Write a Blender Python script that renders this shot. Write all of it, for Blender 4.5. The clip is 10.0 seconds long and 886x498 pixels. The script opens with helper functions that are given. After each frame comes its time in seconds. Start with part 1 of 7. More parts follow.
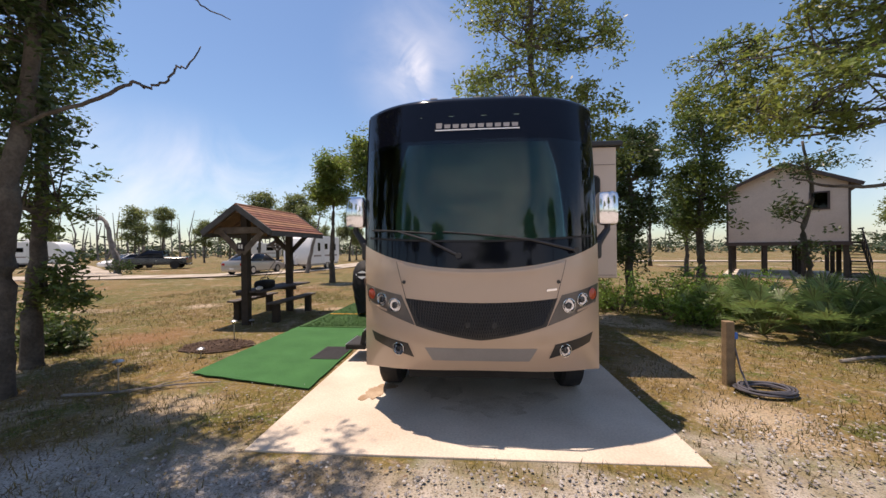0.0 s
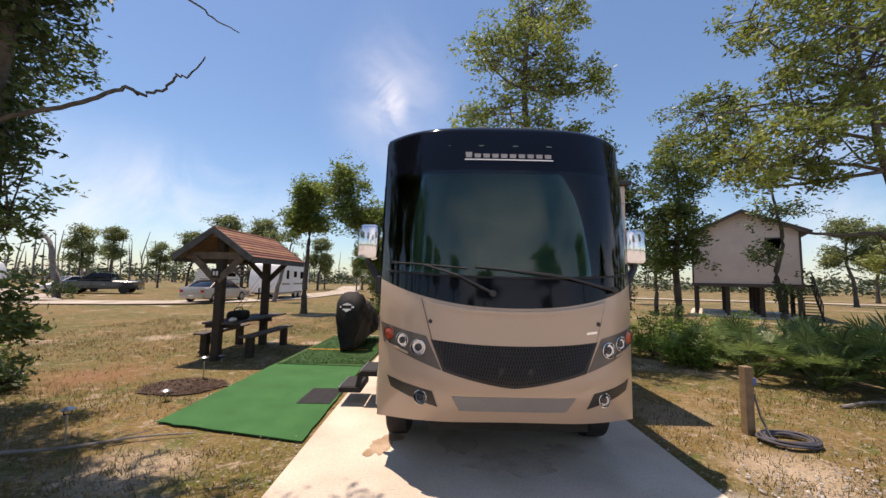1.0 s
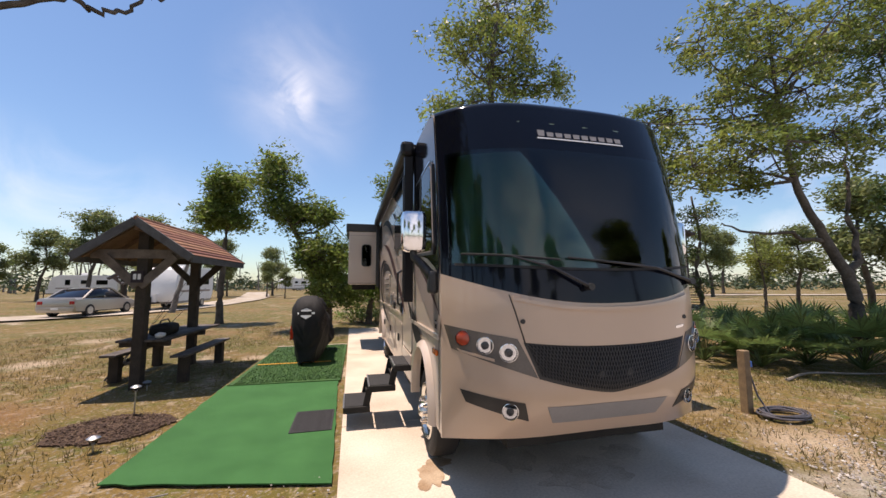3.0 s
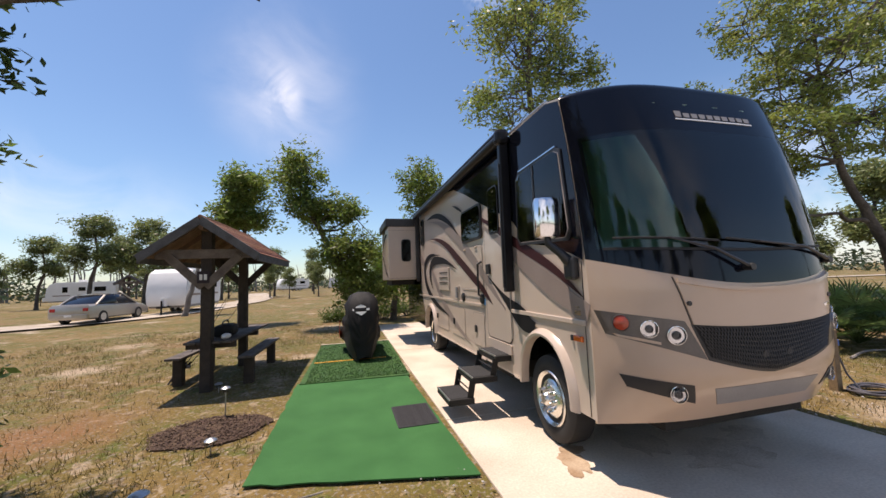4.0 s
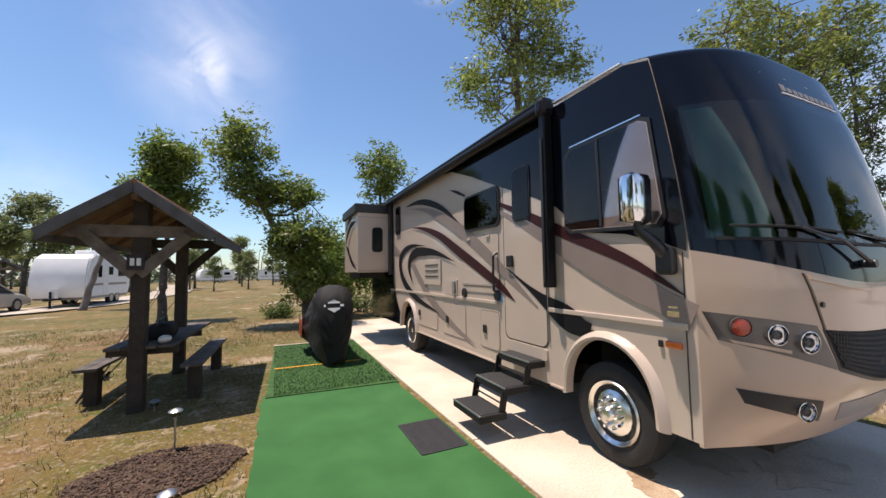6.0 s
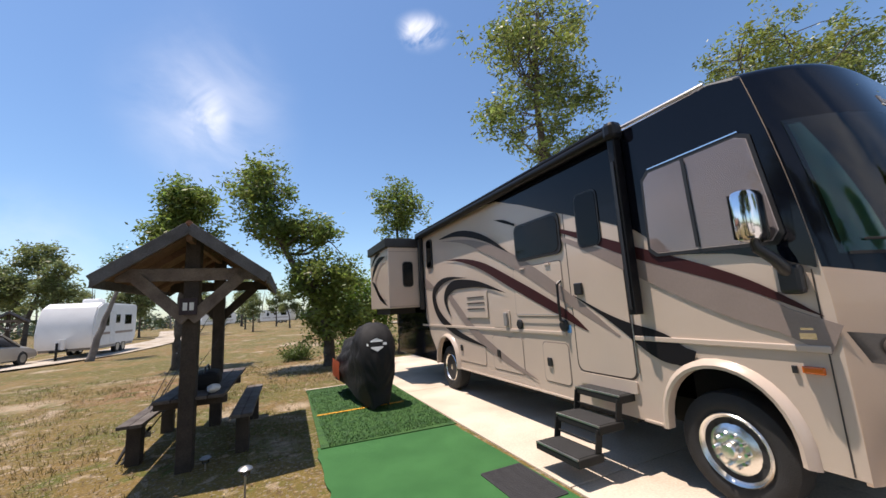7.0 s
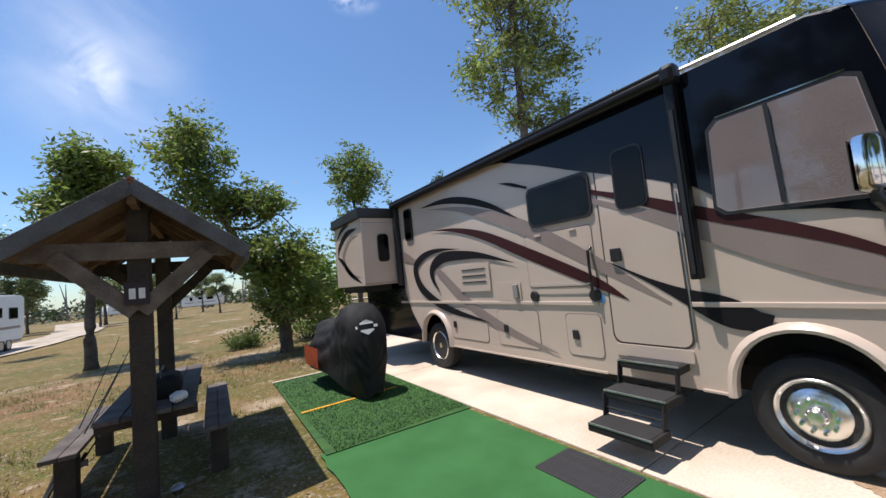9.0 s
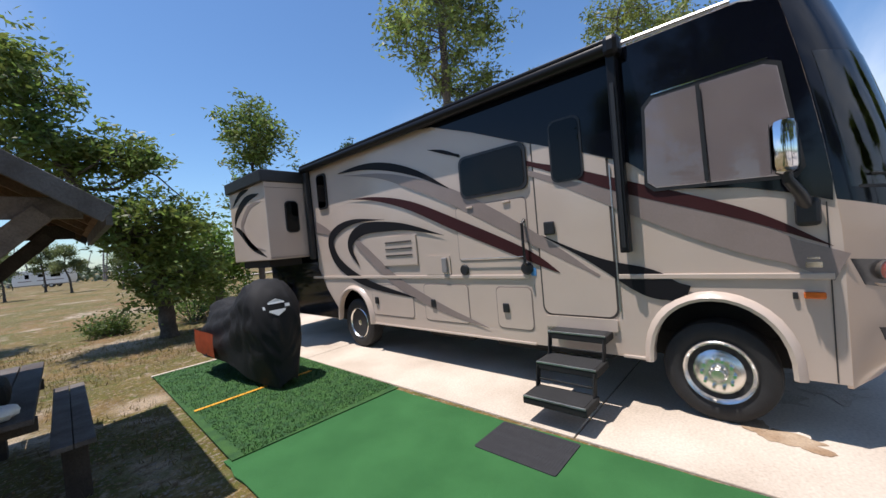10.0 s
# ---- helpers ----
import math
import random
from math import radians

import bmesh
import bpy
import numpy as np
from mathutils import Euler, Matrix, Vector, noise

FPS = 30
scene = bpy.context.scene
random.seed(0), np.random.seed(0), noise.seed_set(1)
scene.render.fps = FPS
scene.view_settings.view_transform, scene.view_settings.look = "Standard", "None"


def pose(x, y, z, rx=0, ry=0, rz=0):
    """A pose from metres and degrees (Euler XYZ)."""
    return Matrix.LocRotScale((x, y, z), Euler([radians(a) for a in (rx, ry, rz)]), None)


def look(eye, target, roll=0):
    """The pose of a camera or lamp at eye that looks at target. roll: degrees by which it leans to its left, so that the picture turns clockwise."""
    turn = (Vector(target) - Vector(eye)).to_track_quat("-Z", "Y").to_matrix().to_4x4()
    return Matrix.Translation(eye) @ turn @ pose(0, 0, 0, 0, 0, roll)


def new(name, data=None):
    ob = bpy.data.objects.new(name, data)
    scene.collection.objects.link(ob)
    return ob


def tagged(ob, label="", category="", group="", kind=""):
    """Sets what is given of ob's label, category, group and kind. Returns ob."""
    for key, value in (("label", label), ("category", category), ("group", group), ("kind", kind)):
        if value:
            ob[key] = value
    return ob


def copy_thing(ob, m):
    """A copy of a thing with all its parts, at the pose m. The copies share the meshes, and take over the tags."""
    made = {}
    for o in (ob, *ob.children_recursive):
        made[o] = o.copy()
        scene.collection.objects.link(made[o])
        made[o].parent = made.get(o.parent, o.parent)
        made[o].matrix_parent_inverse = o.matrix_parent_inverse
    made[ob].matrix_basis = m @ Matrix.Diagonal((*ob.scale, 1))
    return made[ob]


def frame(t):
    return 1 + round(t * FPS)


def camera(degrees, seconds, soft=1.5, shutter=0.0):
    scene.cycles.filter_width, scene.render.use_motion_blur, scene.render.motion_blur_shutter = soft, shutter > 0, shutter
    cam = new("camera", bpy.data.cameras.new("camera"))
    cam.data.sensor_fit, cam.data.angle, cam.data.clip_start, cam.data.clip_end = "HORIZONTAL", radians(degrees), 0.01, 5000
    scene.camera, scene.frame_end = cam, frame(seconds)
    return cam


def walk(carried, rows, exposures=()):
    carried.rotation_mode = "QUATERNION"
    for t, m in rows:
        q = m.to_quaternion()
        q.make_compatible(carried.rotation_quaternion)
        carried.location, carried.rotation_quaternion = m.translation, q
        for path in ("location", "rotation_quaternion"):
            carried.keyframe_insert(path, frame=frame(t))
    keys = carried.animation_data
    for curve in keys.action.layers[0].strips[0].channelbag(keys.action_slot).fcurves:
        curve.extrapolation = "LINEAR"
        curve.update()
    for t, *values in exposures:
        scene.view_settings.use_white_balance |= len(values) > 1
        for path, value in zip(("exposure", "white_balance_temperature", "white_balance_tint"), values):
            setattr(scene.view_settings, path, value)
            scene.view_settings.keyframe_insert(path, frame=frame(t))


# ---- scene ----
cam = camera(101.0, 10.0)
ROWS = [
    (0.0, 0.015, -0.233, 1.730, 89.89, 0.58, 4.66),
    (0.5, -0.168, -0.139, 1.764, 92.51, -1.02, 4.06),
    (1.0, -0.569, 0.045, 1.766, 94.85, -1.10, -0.31),
    (1.5, -0.857, 0.189, 1.739, 97.61, 0.14, -5.36),
    (2.0, -1.113, 0.321, 1.796, 96.14, -0.73, -10.62),
    (2.2, -1.283, 0.439, 1.735, 95.77, 0.56, -11.33),
    (3.3, -2.189, 0.841, 1.692, 95.25, -0.15, -14.36),
    (3.5, -2.444, 0.918, 1.698, 95.24, -0.53, -14.07),
    (4.0, -3.096, 1.114, 1.656, 94.59, 2.11, -14.79),
    (4.5, -3.225, 1.311, 1.672, 95.61, 1.25, -20.26),
    (5.0, -3.276, 1.556, 1.652, 93.57, 0.30, -23.59),
    (5.5, -3.500, 1.899, 1.637, 93.67, 1.49, -23.58),
    (5.7, -3.609, 1.994, 1.635, 93.08, 1.05, -23.89),
    (6.8, -4.268, 2.606, 1.673, 98.02, 1.98, -26.28),
    (7.0, -4.406, 2.627, 1.657, 98.83, 3.24, -24.58),
    (7.5, -4.596, 2.941, 1.692, 96.32, 2.25, -28.01),
    (8.0, -4.814, 3.214, 1.760, 93.87, 3.58, -34.72),
    (8.5, -4.945, 3.407, 1.793, 91.04, 2.52, -35.07),
    (9.0, -4.900, 3.675, 1.711, 94.25, 5.51, -34.12),
    (9.5, -5.043, 3.921, 1.727, 91.77, 5.12, -41.36),
    (10.0, -4.860, 4.121, 1.724, 88.76, 5.14, -48.48),
]
walk(cam, [(t, pose(x, y, z, rx, ry, rz)) for t, x, y, z, rx, ry, rz in ROWS],
     [(0.0, 0.33, 7100, 19), (1.5, 0.37, 7080, 19), (5.0, 0.40, 6760, 17), (7.5, 0.47, 6520, 14), (8.5, 0.42, 6280, 13), (9.5, 0.34, 6080, 13), (10.0, 0.29, 5980, 13)])

from mathutils.bvhtree import BVHTree

# ---- world, sun, exposure ----
SUN_TO = Vector((-0.22, 0.155, 1.0)).normalized()
world = bpy.data.worlds.new("sky")
scene.world = world
world.use_nodes = True
wn, wl = world.node_tree.nodes, world.node_tree.links
wn.clear()
w_out = wn.new("ShaderNodeOutputWorld")
w_bg = wn.new("ShaderNodeBackground")
w_sky = wn.new("ShaderNodeTexSky")
w_sky.sky_type = "NISHITA"
w_sky.sun_disc = False
w_sky.sun_elevation = math.asin(SUN_TO.z)
w_sky.sun_rotation = math.atan2(SUN_TO.x, SUN_TO.y)
w_sky.air_density, w_sky.dust_density, w_sky.ozone_density = 1.15, 0.35, 2.5
w_bg.inputs["Strength"].default_value = 0.104
w_co = wn.new("ShaderNodeTexCoord")


def cloud_layer(below, centre, size, amount, scale, stretch):
    """Mixes a wisp of cloud over the sky round one direction."""
    dist = wn.new("ShaderNodeVectorMath"); dist.operation = "SUBTRACT"
    wl.new(w_co.outputs["Generated"], dist.inputs[0])
    dist.inputs[1].default_value = Vector(centre).normalized()
    mp = wn.new("ShaderNodeMapping"); mp.inputs["Scale"].default_value = stretch
    wl.new(dist.outputs[0], mp.inputs[0])
    ln = wn.new("ShaderNodeVectorMath"); ln.operation = "LENGTH"
    wl.new(mp.outputs[0], ln.inputs[0])
    fall = wn.new("ShaderNodeMapRange"); fall.interpolation_type = "SMOOTHERSTEP"
    fall.inputs["From Min"].default_value, fall.inputs["From Max"].default_value = size, 0.0
    wl.new(ln.outputs["Value"], fall.inputs["Value"])
    nz = wn.new("ShaderNodeTexNoise")
    nz.inputs["Scale"].default_value, nz.inputs["Detail"].default_value, nz.inputs["Roughness"].default_value = scale, 7.0, 0.55
    nz.inputs["Distortion"].default_value = 0.6
    wl.new(w_co.outputs["Generated"], nz.inputs["Vector"])
    rm = wn.new("ShaderNodeMapRange")
    rm.inputs["From Min"].default_value, rm.inputs["From Max"].default_value = 0.38, 0.72
    wl.new(nz.outputs["Fac"], rm.inputs["Value"])
    mu = wn.new("ShaderNodeMath"); mu.operation = "MULTIPLY"
    wl.new(fall.outputs[0], mu.inputs[0]); wl.new(rm.outputs[0], mu.inputs[1])
    m2 = wn.new("ShaderNodeMath"); m2.operation = "MULTIPLY"; m2.use_clamp = True
    wl.new(mu.outputs[0], m2.inputs[0]); m2.inputs[1].default_value = amount
    mix = wn.new("ShaderNodeMix"); mix.data_type = "RGBA"
    wl.new(m2.outputs[0], mix.inputs["Factor"]); wl.new(below, mix.inputs["A"])
    mix.inputs["B"].default_value = (8.6, 8.8, 9.3, 1)
    return mix.outputs["Result"]


sky_tint = wn.new("ShaderNodeMix")
sky_tint.data_type, sky_tint.blend_type = "RGBA", "MULTIPLY"
sky_tint.inputs["Factor"].default_value = 1.0
sky_tint.inputs["B"].default_value = (0.87, 1.02, 1.13, 1)
wl.new(w_sky.outputs[0], sky_tint.inputs["A"])
sky_colour = sky_tint.outputs["Result"]
sky_colour = cloud_layer(sky_colour, (-0.13, 0.885, 0.45), 0.23, 0.42, 4.0, (1.0, 1, 0.8))
sky_colour = cloud_layer(sky_colour, (-0.14, 0.885, 0.435), 0.085, 1.5, 7.0, (1.3, 1, 0.75))
sky_colour = cloud_layer(sky_colour, (-0.72, 0.70, 0.15), 0.55, 0.7, 4.0, (0.8, 0.8, 2.8))
sky_colour = cloud_layer(sky_colour, (0.96, 0.25, 0.15), 0.70, 1.2, 3.0, (0.8, 0.8, 2.2))
sky_colour = cloud_layer(sky_colour, (0.31, 0.71, 0.64), 0.075, 1.5, 14.0, (0.9, 1, 1.6))
sky_colour = cloud_layer(sky_colour, (0.1, -0.9, 0.3), 1.1, 1.1, 2.6, (1, 1, 1.8))
wl.new(sky_colour, w_bg.inputs["Color"])
wl.new(w_bg.outputs[0], w_out.inputs[0])

sun_data = bpy.data.lights.new("sun", "SUN")
sun_data.energy, sun_data.angle, sun_data.color = 5.0, radians(0.53), (1.0, 0.90, 0.78)
sun = new("sun", sun_data)
sun.matrix_world = look(SUN_TO * 60, (0, 0, 0))

# ---- materials ----


def mat(name, base, rough=0.5, metal=0.0, other=None, var=0.25, scale=6.0, fine=60.0, bump=0.1, coat=0.0, spec=0.5, per="", tex="Object"):
    """A surface with a coarse stain pattern and a fine grain. other: the colour that the stains tend to."""
    m = bpy.data.materials.new(name)
    m.use_nodes = True
    n, l = m.node_tree.nodes, m.node_tree.links
    b = n["Principled BSDF"]
    b.inputs["Roughness"].default_value, b.inputs["Metallic"].default_value = rough, metal
    b.inputs["Coat Weight"].default_value, b.inputs["Specular IOR Level"].default_value = coat, spec
    b.inputs["Coat Roughness"].default_value = 0.05
    co = n.new("ShaderNodeTexCoord")
    n1, n2 = n.new("ShaderNodeTexNoise"), n.new("ShaderNodeTexNoise")
    for q, s, d in ((n1, scale, 5.0), (n2, fine, 3.0)):
        q.inputs["Scale"].default_value, q.inputs["Detail"].default_value = s, d
        l.new(co.outputs[tex], q.inputs["Vector"])
    if other is None:
        other = tuple(c * (1 - var) for c in base)
    mx = n.new("ShaderNodeMix"); mx.data_type = "RGBA"
    mx.inputs["A"].default_value, mx.inputs["B"].default_value = (*base, 1), (*other, 1)
    rg = n.new("ShaderNodeMapRange")
    rg.inputs["From Min"].default_value, rg.inputs["From Max"].default_value = 0.35, 0.68
    l.new(n1.outputs["Fac"], rg.inputs["Value"])
    l.new(rg.outputs[0], mx.inputs["Factor"])
    colour = mx.outputs["Result"]
    hsv = n.new("ShaderNodeHueSaturation")
    vr = n.new("ShaderNodeMapRange")
    vr.inputs["From Min"].default_value, vr.inputs["From Max"].default_value = 0.3, 0.7
    vr.inputs["To Min"].default_value, vr.inputs["To Max"].default_value = 1 - var * 0.5, 1 + var * 0.5
    l.new(n2.outputs["Fac"], vr.inputs["Value"])
    l.new(vr.outputs[0], hsv.inputs["Value"])
    l.new(colour, hsv.inputs["Color"])
    colour = hsv.outputs[0]
    if per:
        if per == "object":
            src = n.new("ShaderNodeObjectInfo").outputs["Random"]
        else:
            src = n.new("ShaderNodeNewGeometry").outputs["Random Per Island"]
        h2 = n.new("ShaderNodeHueSaturation")
        v2 = n.new("ShaderNodeMapRange")
        v2.inputs["To Min"].default_value, v2.inputs["To Max"].default_value = 0.6, 1.4
        l.new(src, v2.inputs["Value"]); l.new(v2.outputs[0], h2.inputs["Value"])
        v3 = n.new("ShaderNodeMapRange")
        v3.inputs["To Min"].default_value, v3.inputs["To Max"].default_value = 0.48, 0.52
        l.new(src, v3.inputs["Value"]); l.new(v3.outputs[0], h2.inputs["Hue"])
        l.new(colour, h2.inputs["Color"])
        colour = h2.outputs[0]
    l.new(colour, b.inputs["Base Color"])
    if bump:
        bp = n.new("ShaderNodeBump")
        bp.inputs["Strength"].default_value, bp.inputs["Distance"].default_value = bump, 0.02
        l.new(n2.outputs["Fac"], bp.inputs["Height"]); l.new(bp.outputs[0], b.inputs["Normal"])
    return m


def leaf_mat(name, base, other, trans=0.35):
    """Foliage: thin leaves that let some light through, each of its own shade."""
    m = mat(name, base, 0.45, other=other, var=0.3, scale=0.7, fine=9.0, bump=0, per="island")
    n, l = m.node_tree.nodes, m.node_tree.links
    b, o = n["Principled BSDF"], n["Material Output"]
    tr = n.new("ShaderNodeBsdfTranslucent")
    src = b.inputs["Base Color"].links[0].from_socket
    l.new(src, tr.inputs["Color"])
    ms = n.new("ShaderNodeMixShader")
    ms.inputs[0].default_value = trans
    l.new(b.outputs[0], ms.inputs[1]); l.new(tr.outputs[0], ms.inputs[2]); l.new(ms.outputs[0], o.inputs["Surface"])
    return m


def glass_mat(name, tint, ior=1.5):
    """Tinted glazing: a see-through pane with a mirror gloss by Fresnel."""
    m = bpy.data.materials.new(name)
    m.use_nodes = True
    n, l = m.node_tree.nodes, m.node_tree.links
    n.remove(n["Principled BSDF"])
    tr, gl, fr, ms = n.new("ShaderNodeBsdfTransparent"), n.new("ShaderNodeBsdfGlossy"), n.new("ShaderNodeFresnel"), n.new("ShaderNodeMixShader")
    tr.inputs[0].default_value = (*tint, 1)
    gl.inputs["Roughness"].default_value = 0.02
    fr.inputs["IOR"].default_value = ior
    l.new(fr.outputs[0], ms.inputs[0]); l.new(tr.outputs[0], ms.inputs[1]); l.new(gl.outputs[0], ms.inputs[2])
    l.new(ms.outputs[0], n["Material Output"].inputs["Surface"])
    return m


M_BEIGE = mat("champagne paint", (0.57, 0.465, 0.385), 0.28, var=0.05, scale=1.5, fine=300, bump=0, coat=0.5)
# same champagne paint, browner and darker: the front's shade put into the colour
M_CAPSHADE = mat("champagne paint darkened for the shaded front", (0.52, 0.38, 0.28), 0.3, var=0.05, scale=1.5, fine=300, bump=0, coat=0.5)
M_BLACKP = mat("black gloss paint", (0.005, 0.006, 0.011), 0.07, var=0.2, scale=2, fine=200, bump=0, coat=0.0, spec=0.28)
M_MAROON = mat("maroon decal", (0.045, 0.011, 0.012), 0.5, var=0.15, scale=3, bump=0, spec=0.25)
M_GREYD = mat("taupe grey decal", (0.27, 0.215, 0.192), 0.3, var=0.08, scale=3, bump=0)
M_DARKD = mat("dark charcoal decal", (0.010, 0.009, 0.011), 0.55, var=0.15, scale=3, bump=0, spec=0.2)
M_AWN = mat("black powder-coated metal", (0.010, 0.010, 0.012), 0.35, var=0.2, scale=6, bump=0, spec=0.25)
M_WHITE = mat("white fibreglass", (0.80, 0.80, 0.79), 0.35, var=0.06, scale=2, bump=0.02)
M_RUB = mat("black rubber", (0.018, 0.018, 0.019), 0.75, var=0.3, scale=9, fine=120, bump=0.25)
M_PLASTIC = mat("black plastic", (0.02, 0.02, 0.022), 0.4, var=0.2, scale=12, fine=200, bump=0.08)
M_CHROME = mat("polished chrome", (0.86, 0.86, 0.87), 0.10, 1.0, var=0.04, scale=5, bump=0)
M_RIM = mat("polished wheel metal", (0.80, 0.78, 0.74), 0.27, 1.0, var=0.08, scale=9, bump=0.02)
M_LITTER = mat("fallen leaf", (0.17, 0.10, 0.05), 0.9, other=(0.33, 0.25, 0.15), var=0.4, scale=3, per="island", bump=0)
M_STEEL = mat("galvanised steel", (0.5, 0.5, 0.5), 0.4, 1.0, var=0.2, scale=9, bump=0.05)
M_CHASSIS = mat("chassis black", (0.014, 0.013, 0.012), 0.8, var=0.4, scale=5, bump=0.2)
M_GREYPL = mat("grey moulded plastic", (0.26, 0.245, 0.24), 0.45, var=0.08, scale=5, bump=0.05)
M_SEAM = mat("seam shadow gap", (0.06, 0.05, 0.045), 0.7, var=0.1, scale=5, bump=0)
M_ORANGE = mat("amber lens", (0.75, 0.16, 0.02), 0.15, var=0.1, scale=30, bump=0.1, coat=0.5)
M_REDLENS = mat("red orange lens", (0.42, 0.055, 0.02), 0.15, var=0.1, scale=30, bump=0.1, coat=0.5)
M_CURTAIN = mat("mauve grey curtain", (0.40, 0.36, 0.365), 0.9, var=0.12, scale=3, fine=90, bump=0.2)
M_DASH = mat("dashboard plastic", (0.10, 0.13, 0.125), 0.6, var=0.15, scale=5, bump=0.1)
M_INNER = mat("dark cab lining", (0.05, 0.055, 0.05), 0.85, var=0.2, scale=4, bump=0.1)
G_WIND = glass_mat("tinted windscreen glass", (0.42, 0.56, 0.52), 1.62)
G_SIDE = glass_mat("side window glass", (0.78, 0.78, 0.80), 1.5)
G_DARK = glass_mat("privacy glass", (0.05, 0.05, 0.055), 1.36)
G_LAMP = glass_mat("lamp lens glass", (0.85, 0.86, 0.88), 1.4)
M_CONC = mat("pale concrete", (0.59, 0.515, 0.425), 0.85, other=(0.44, 0.365, 0.29), var=0.24, scale=1.1, fine=45, bump=0.25)
M_STAIN = mat("brown oil stain on concrete", (0.27, 0.175, 0.10), 0.8, other=(0.42, 0.32, 0.22), var=0.3, scale=5, bump=0.1)
M_CARPET = mat("green outdoor carpet", (0.022, 0.106, 0.024), 0.95, other=(0.033, 0.135, 0.034), var=0.3, scale=2.2, fine=190, bump=0.5)
M_TURF = mat("green artificial turf", (0.036, 0.105, 0.016), 0.85, other=(0.014, 0.06, 0.012), var=0.5, scale=9, fine=140, bump=0.5)
M_TURFB = mat("turf blade", (0.036, 0.108, 0.016), 0.6, other=(0.024, 0.078, 0.013), var=0.3, bump=0, per="island")
M_MAT = mat("dark grey rubber doormat", (0.036, 0.036, 0.04), 0.9, var=0.3, scale=15, fine=200, bump=0.6)
M_YELLOW = mat("yellow strap", (0.75, 0.36, 0.02), 0.6, var=0.15, scale=20)
M_MULCH = mat("brown bark mulch", (0.085, 0.052, 0.035), 0.95, other=(0.05, 0.03, 0.02), var=0.5, scale=14, fine=70, bump=0.9)
M_CHIP = mat("bark chip", (0.10, 0.06, 0.04), 0.9, other=(0.055, 0.032, 0.022), var=0.3, per="island", bump=0.3)
M_POST = mat("weathered dark timber", (0.055, 0.042, 0.033), 0.85, other=(0.032, 0.025, 0.02), var=0.4, scale=7, fine=70, bump=0.5)
M_BEAM = mat("greyed timber beam", (0.19, 0.155, 0.13), 0.85, other=(0.11, 0.085, 0.07), var=0.35, scale=6, fine=75, bump=0.5)
M_PLANK = mat("grey weathered plank", (0.13, 0.115, 0.105), 0.8, other=(0.075, 0.06, 0.053), var=0.35, scale=6, fine=80, bump=0.45, per="object")
M_RAFTER = mat("brown underside boards", (0.19, 0.115, 0.07), 0.85, other=(0.13, 0.075, 0.045), var=0.3, scale=7, bump=0.4)
M_SHINGLE = mat("red brown roof sheet", (0.245, 0.105, 0.065), 0.85, other=(0.165, 0.075, 0.05), var=0.3, scale=5, fine=60, bump=0.5, per="object")
M_FASCIA = mat("dark grey fascia board", (0.12, 0.12, 0.125), 0.8, other=(0.08, 0.075, 0.075), var=0.3, scale=6, bump=0.4)
M_SIGN = mat("black sign plate", (0.03, 0.016, 0.022), 0.6, var=0.2, scale=10)
M_SIGNW = mat("white sign bars", (0.78, 0.78, 0.76), 0.6, var=0.1, scale=10)
M_COVER = mat("black nylon cover", (0.006, 0.006, 0.007), 0.72, other=(0.010, 0.010, 0.011), spec=0.35, var=0.3, scale=3, fine=250, bump=0.25)
M_COVORG = mat("orange nylon panel", (0.62, 0.11, 0.03), 0.6, var=0.2, scale=8, fine=150, bump=0.2)
M_LOGO = mat("white printed mark", (0.72, 0.73, 0.74), 0.5, var=0.05, scale=20, bump=0)
M_STAKE = mat("treated timber stake", (0.27, 0.19, 0.105), 0.85, other=(0.18, 0.12, 0.07), var=0.35, scale=8, fine=80, bump=0.5)
M_HOSE = mat("grey hose", (0.10, 0.095, 0.11), 0.5, var=0.2, scale=8, bump=0.05, per="object")
# bark colour taken down to carry the shade on the left trunks
M_BARK = mat("oak bark", (0.060, 0.048, 0.038), 0.95, other=(0.115, 0.10, 0.082), var=0.5, scale=3.5, fine=26, bump=0.9)
M_BARKD = mat("dead grey bark", (0.24, 0.22, 0.2), 0.95, other=(0.14, 0.12, 0.11), var=0.4, scale=3, fine=30, bump=0.6)
L_OAK = leaf_mat("live oak leaf", (0.125, 0.165, 0.035), (0.075, 0.12, 0.028), 0.45)
L_LIME = leaf_mat("young yellow green leaf", (0.235, 0.26, 0.060), (0.15, 0.195, 0.045), 0.5)
L_MID = leaf_mat("fresh mid green leaf", (0.20, 0.25, 0.055), (0.125, 0.18, 0.04), 0.55)
# leaves of the far trees, with distance haze mixed into their colour
L_HAZE = leaf_mat("far leaf paled for haze", (0.22, 0.25, 0.095), (0.14, 0.175, 0.065), 0.5)
# darker copy of the oak leaf, crown shade put into the colour
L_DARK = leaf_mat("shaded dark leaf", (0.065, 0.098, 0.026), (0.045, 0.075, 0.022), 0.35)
L_BUSH = leaf_mat("bright shrub leaf", (0.19, 0.29, 0.045), (0.12, 0.21, 0.04), 0.5)
L_PALM = leaf_mat("palmetto blade", (0.16, 0.22, 0.07), (0.09, 0.15, 0.045), 0.4)
L_GRASS = leaf_mat("grass blade", (0.115, 0.108, 0.026), (0.185, 0.128, 0.046), 0.3)
L_FAR = leaf_mat("distant foliage", (0.055, 0.082, 0.035), (0.04, 0.062, 0.028), 0.2)
M_STONE = mat("gravel stone", (0.44, 0.41, 0.39), 0.85, other=(0.26, 0.235, 0.22), var=0.3, per="island", bump=0.2)
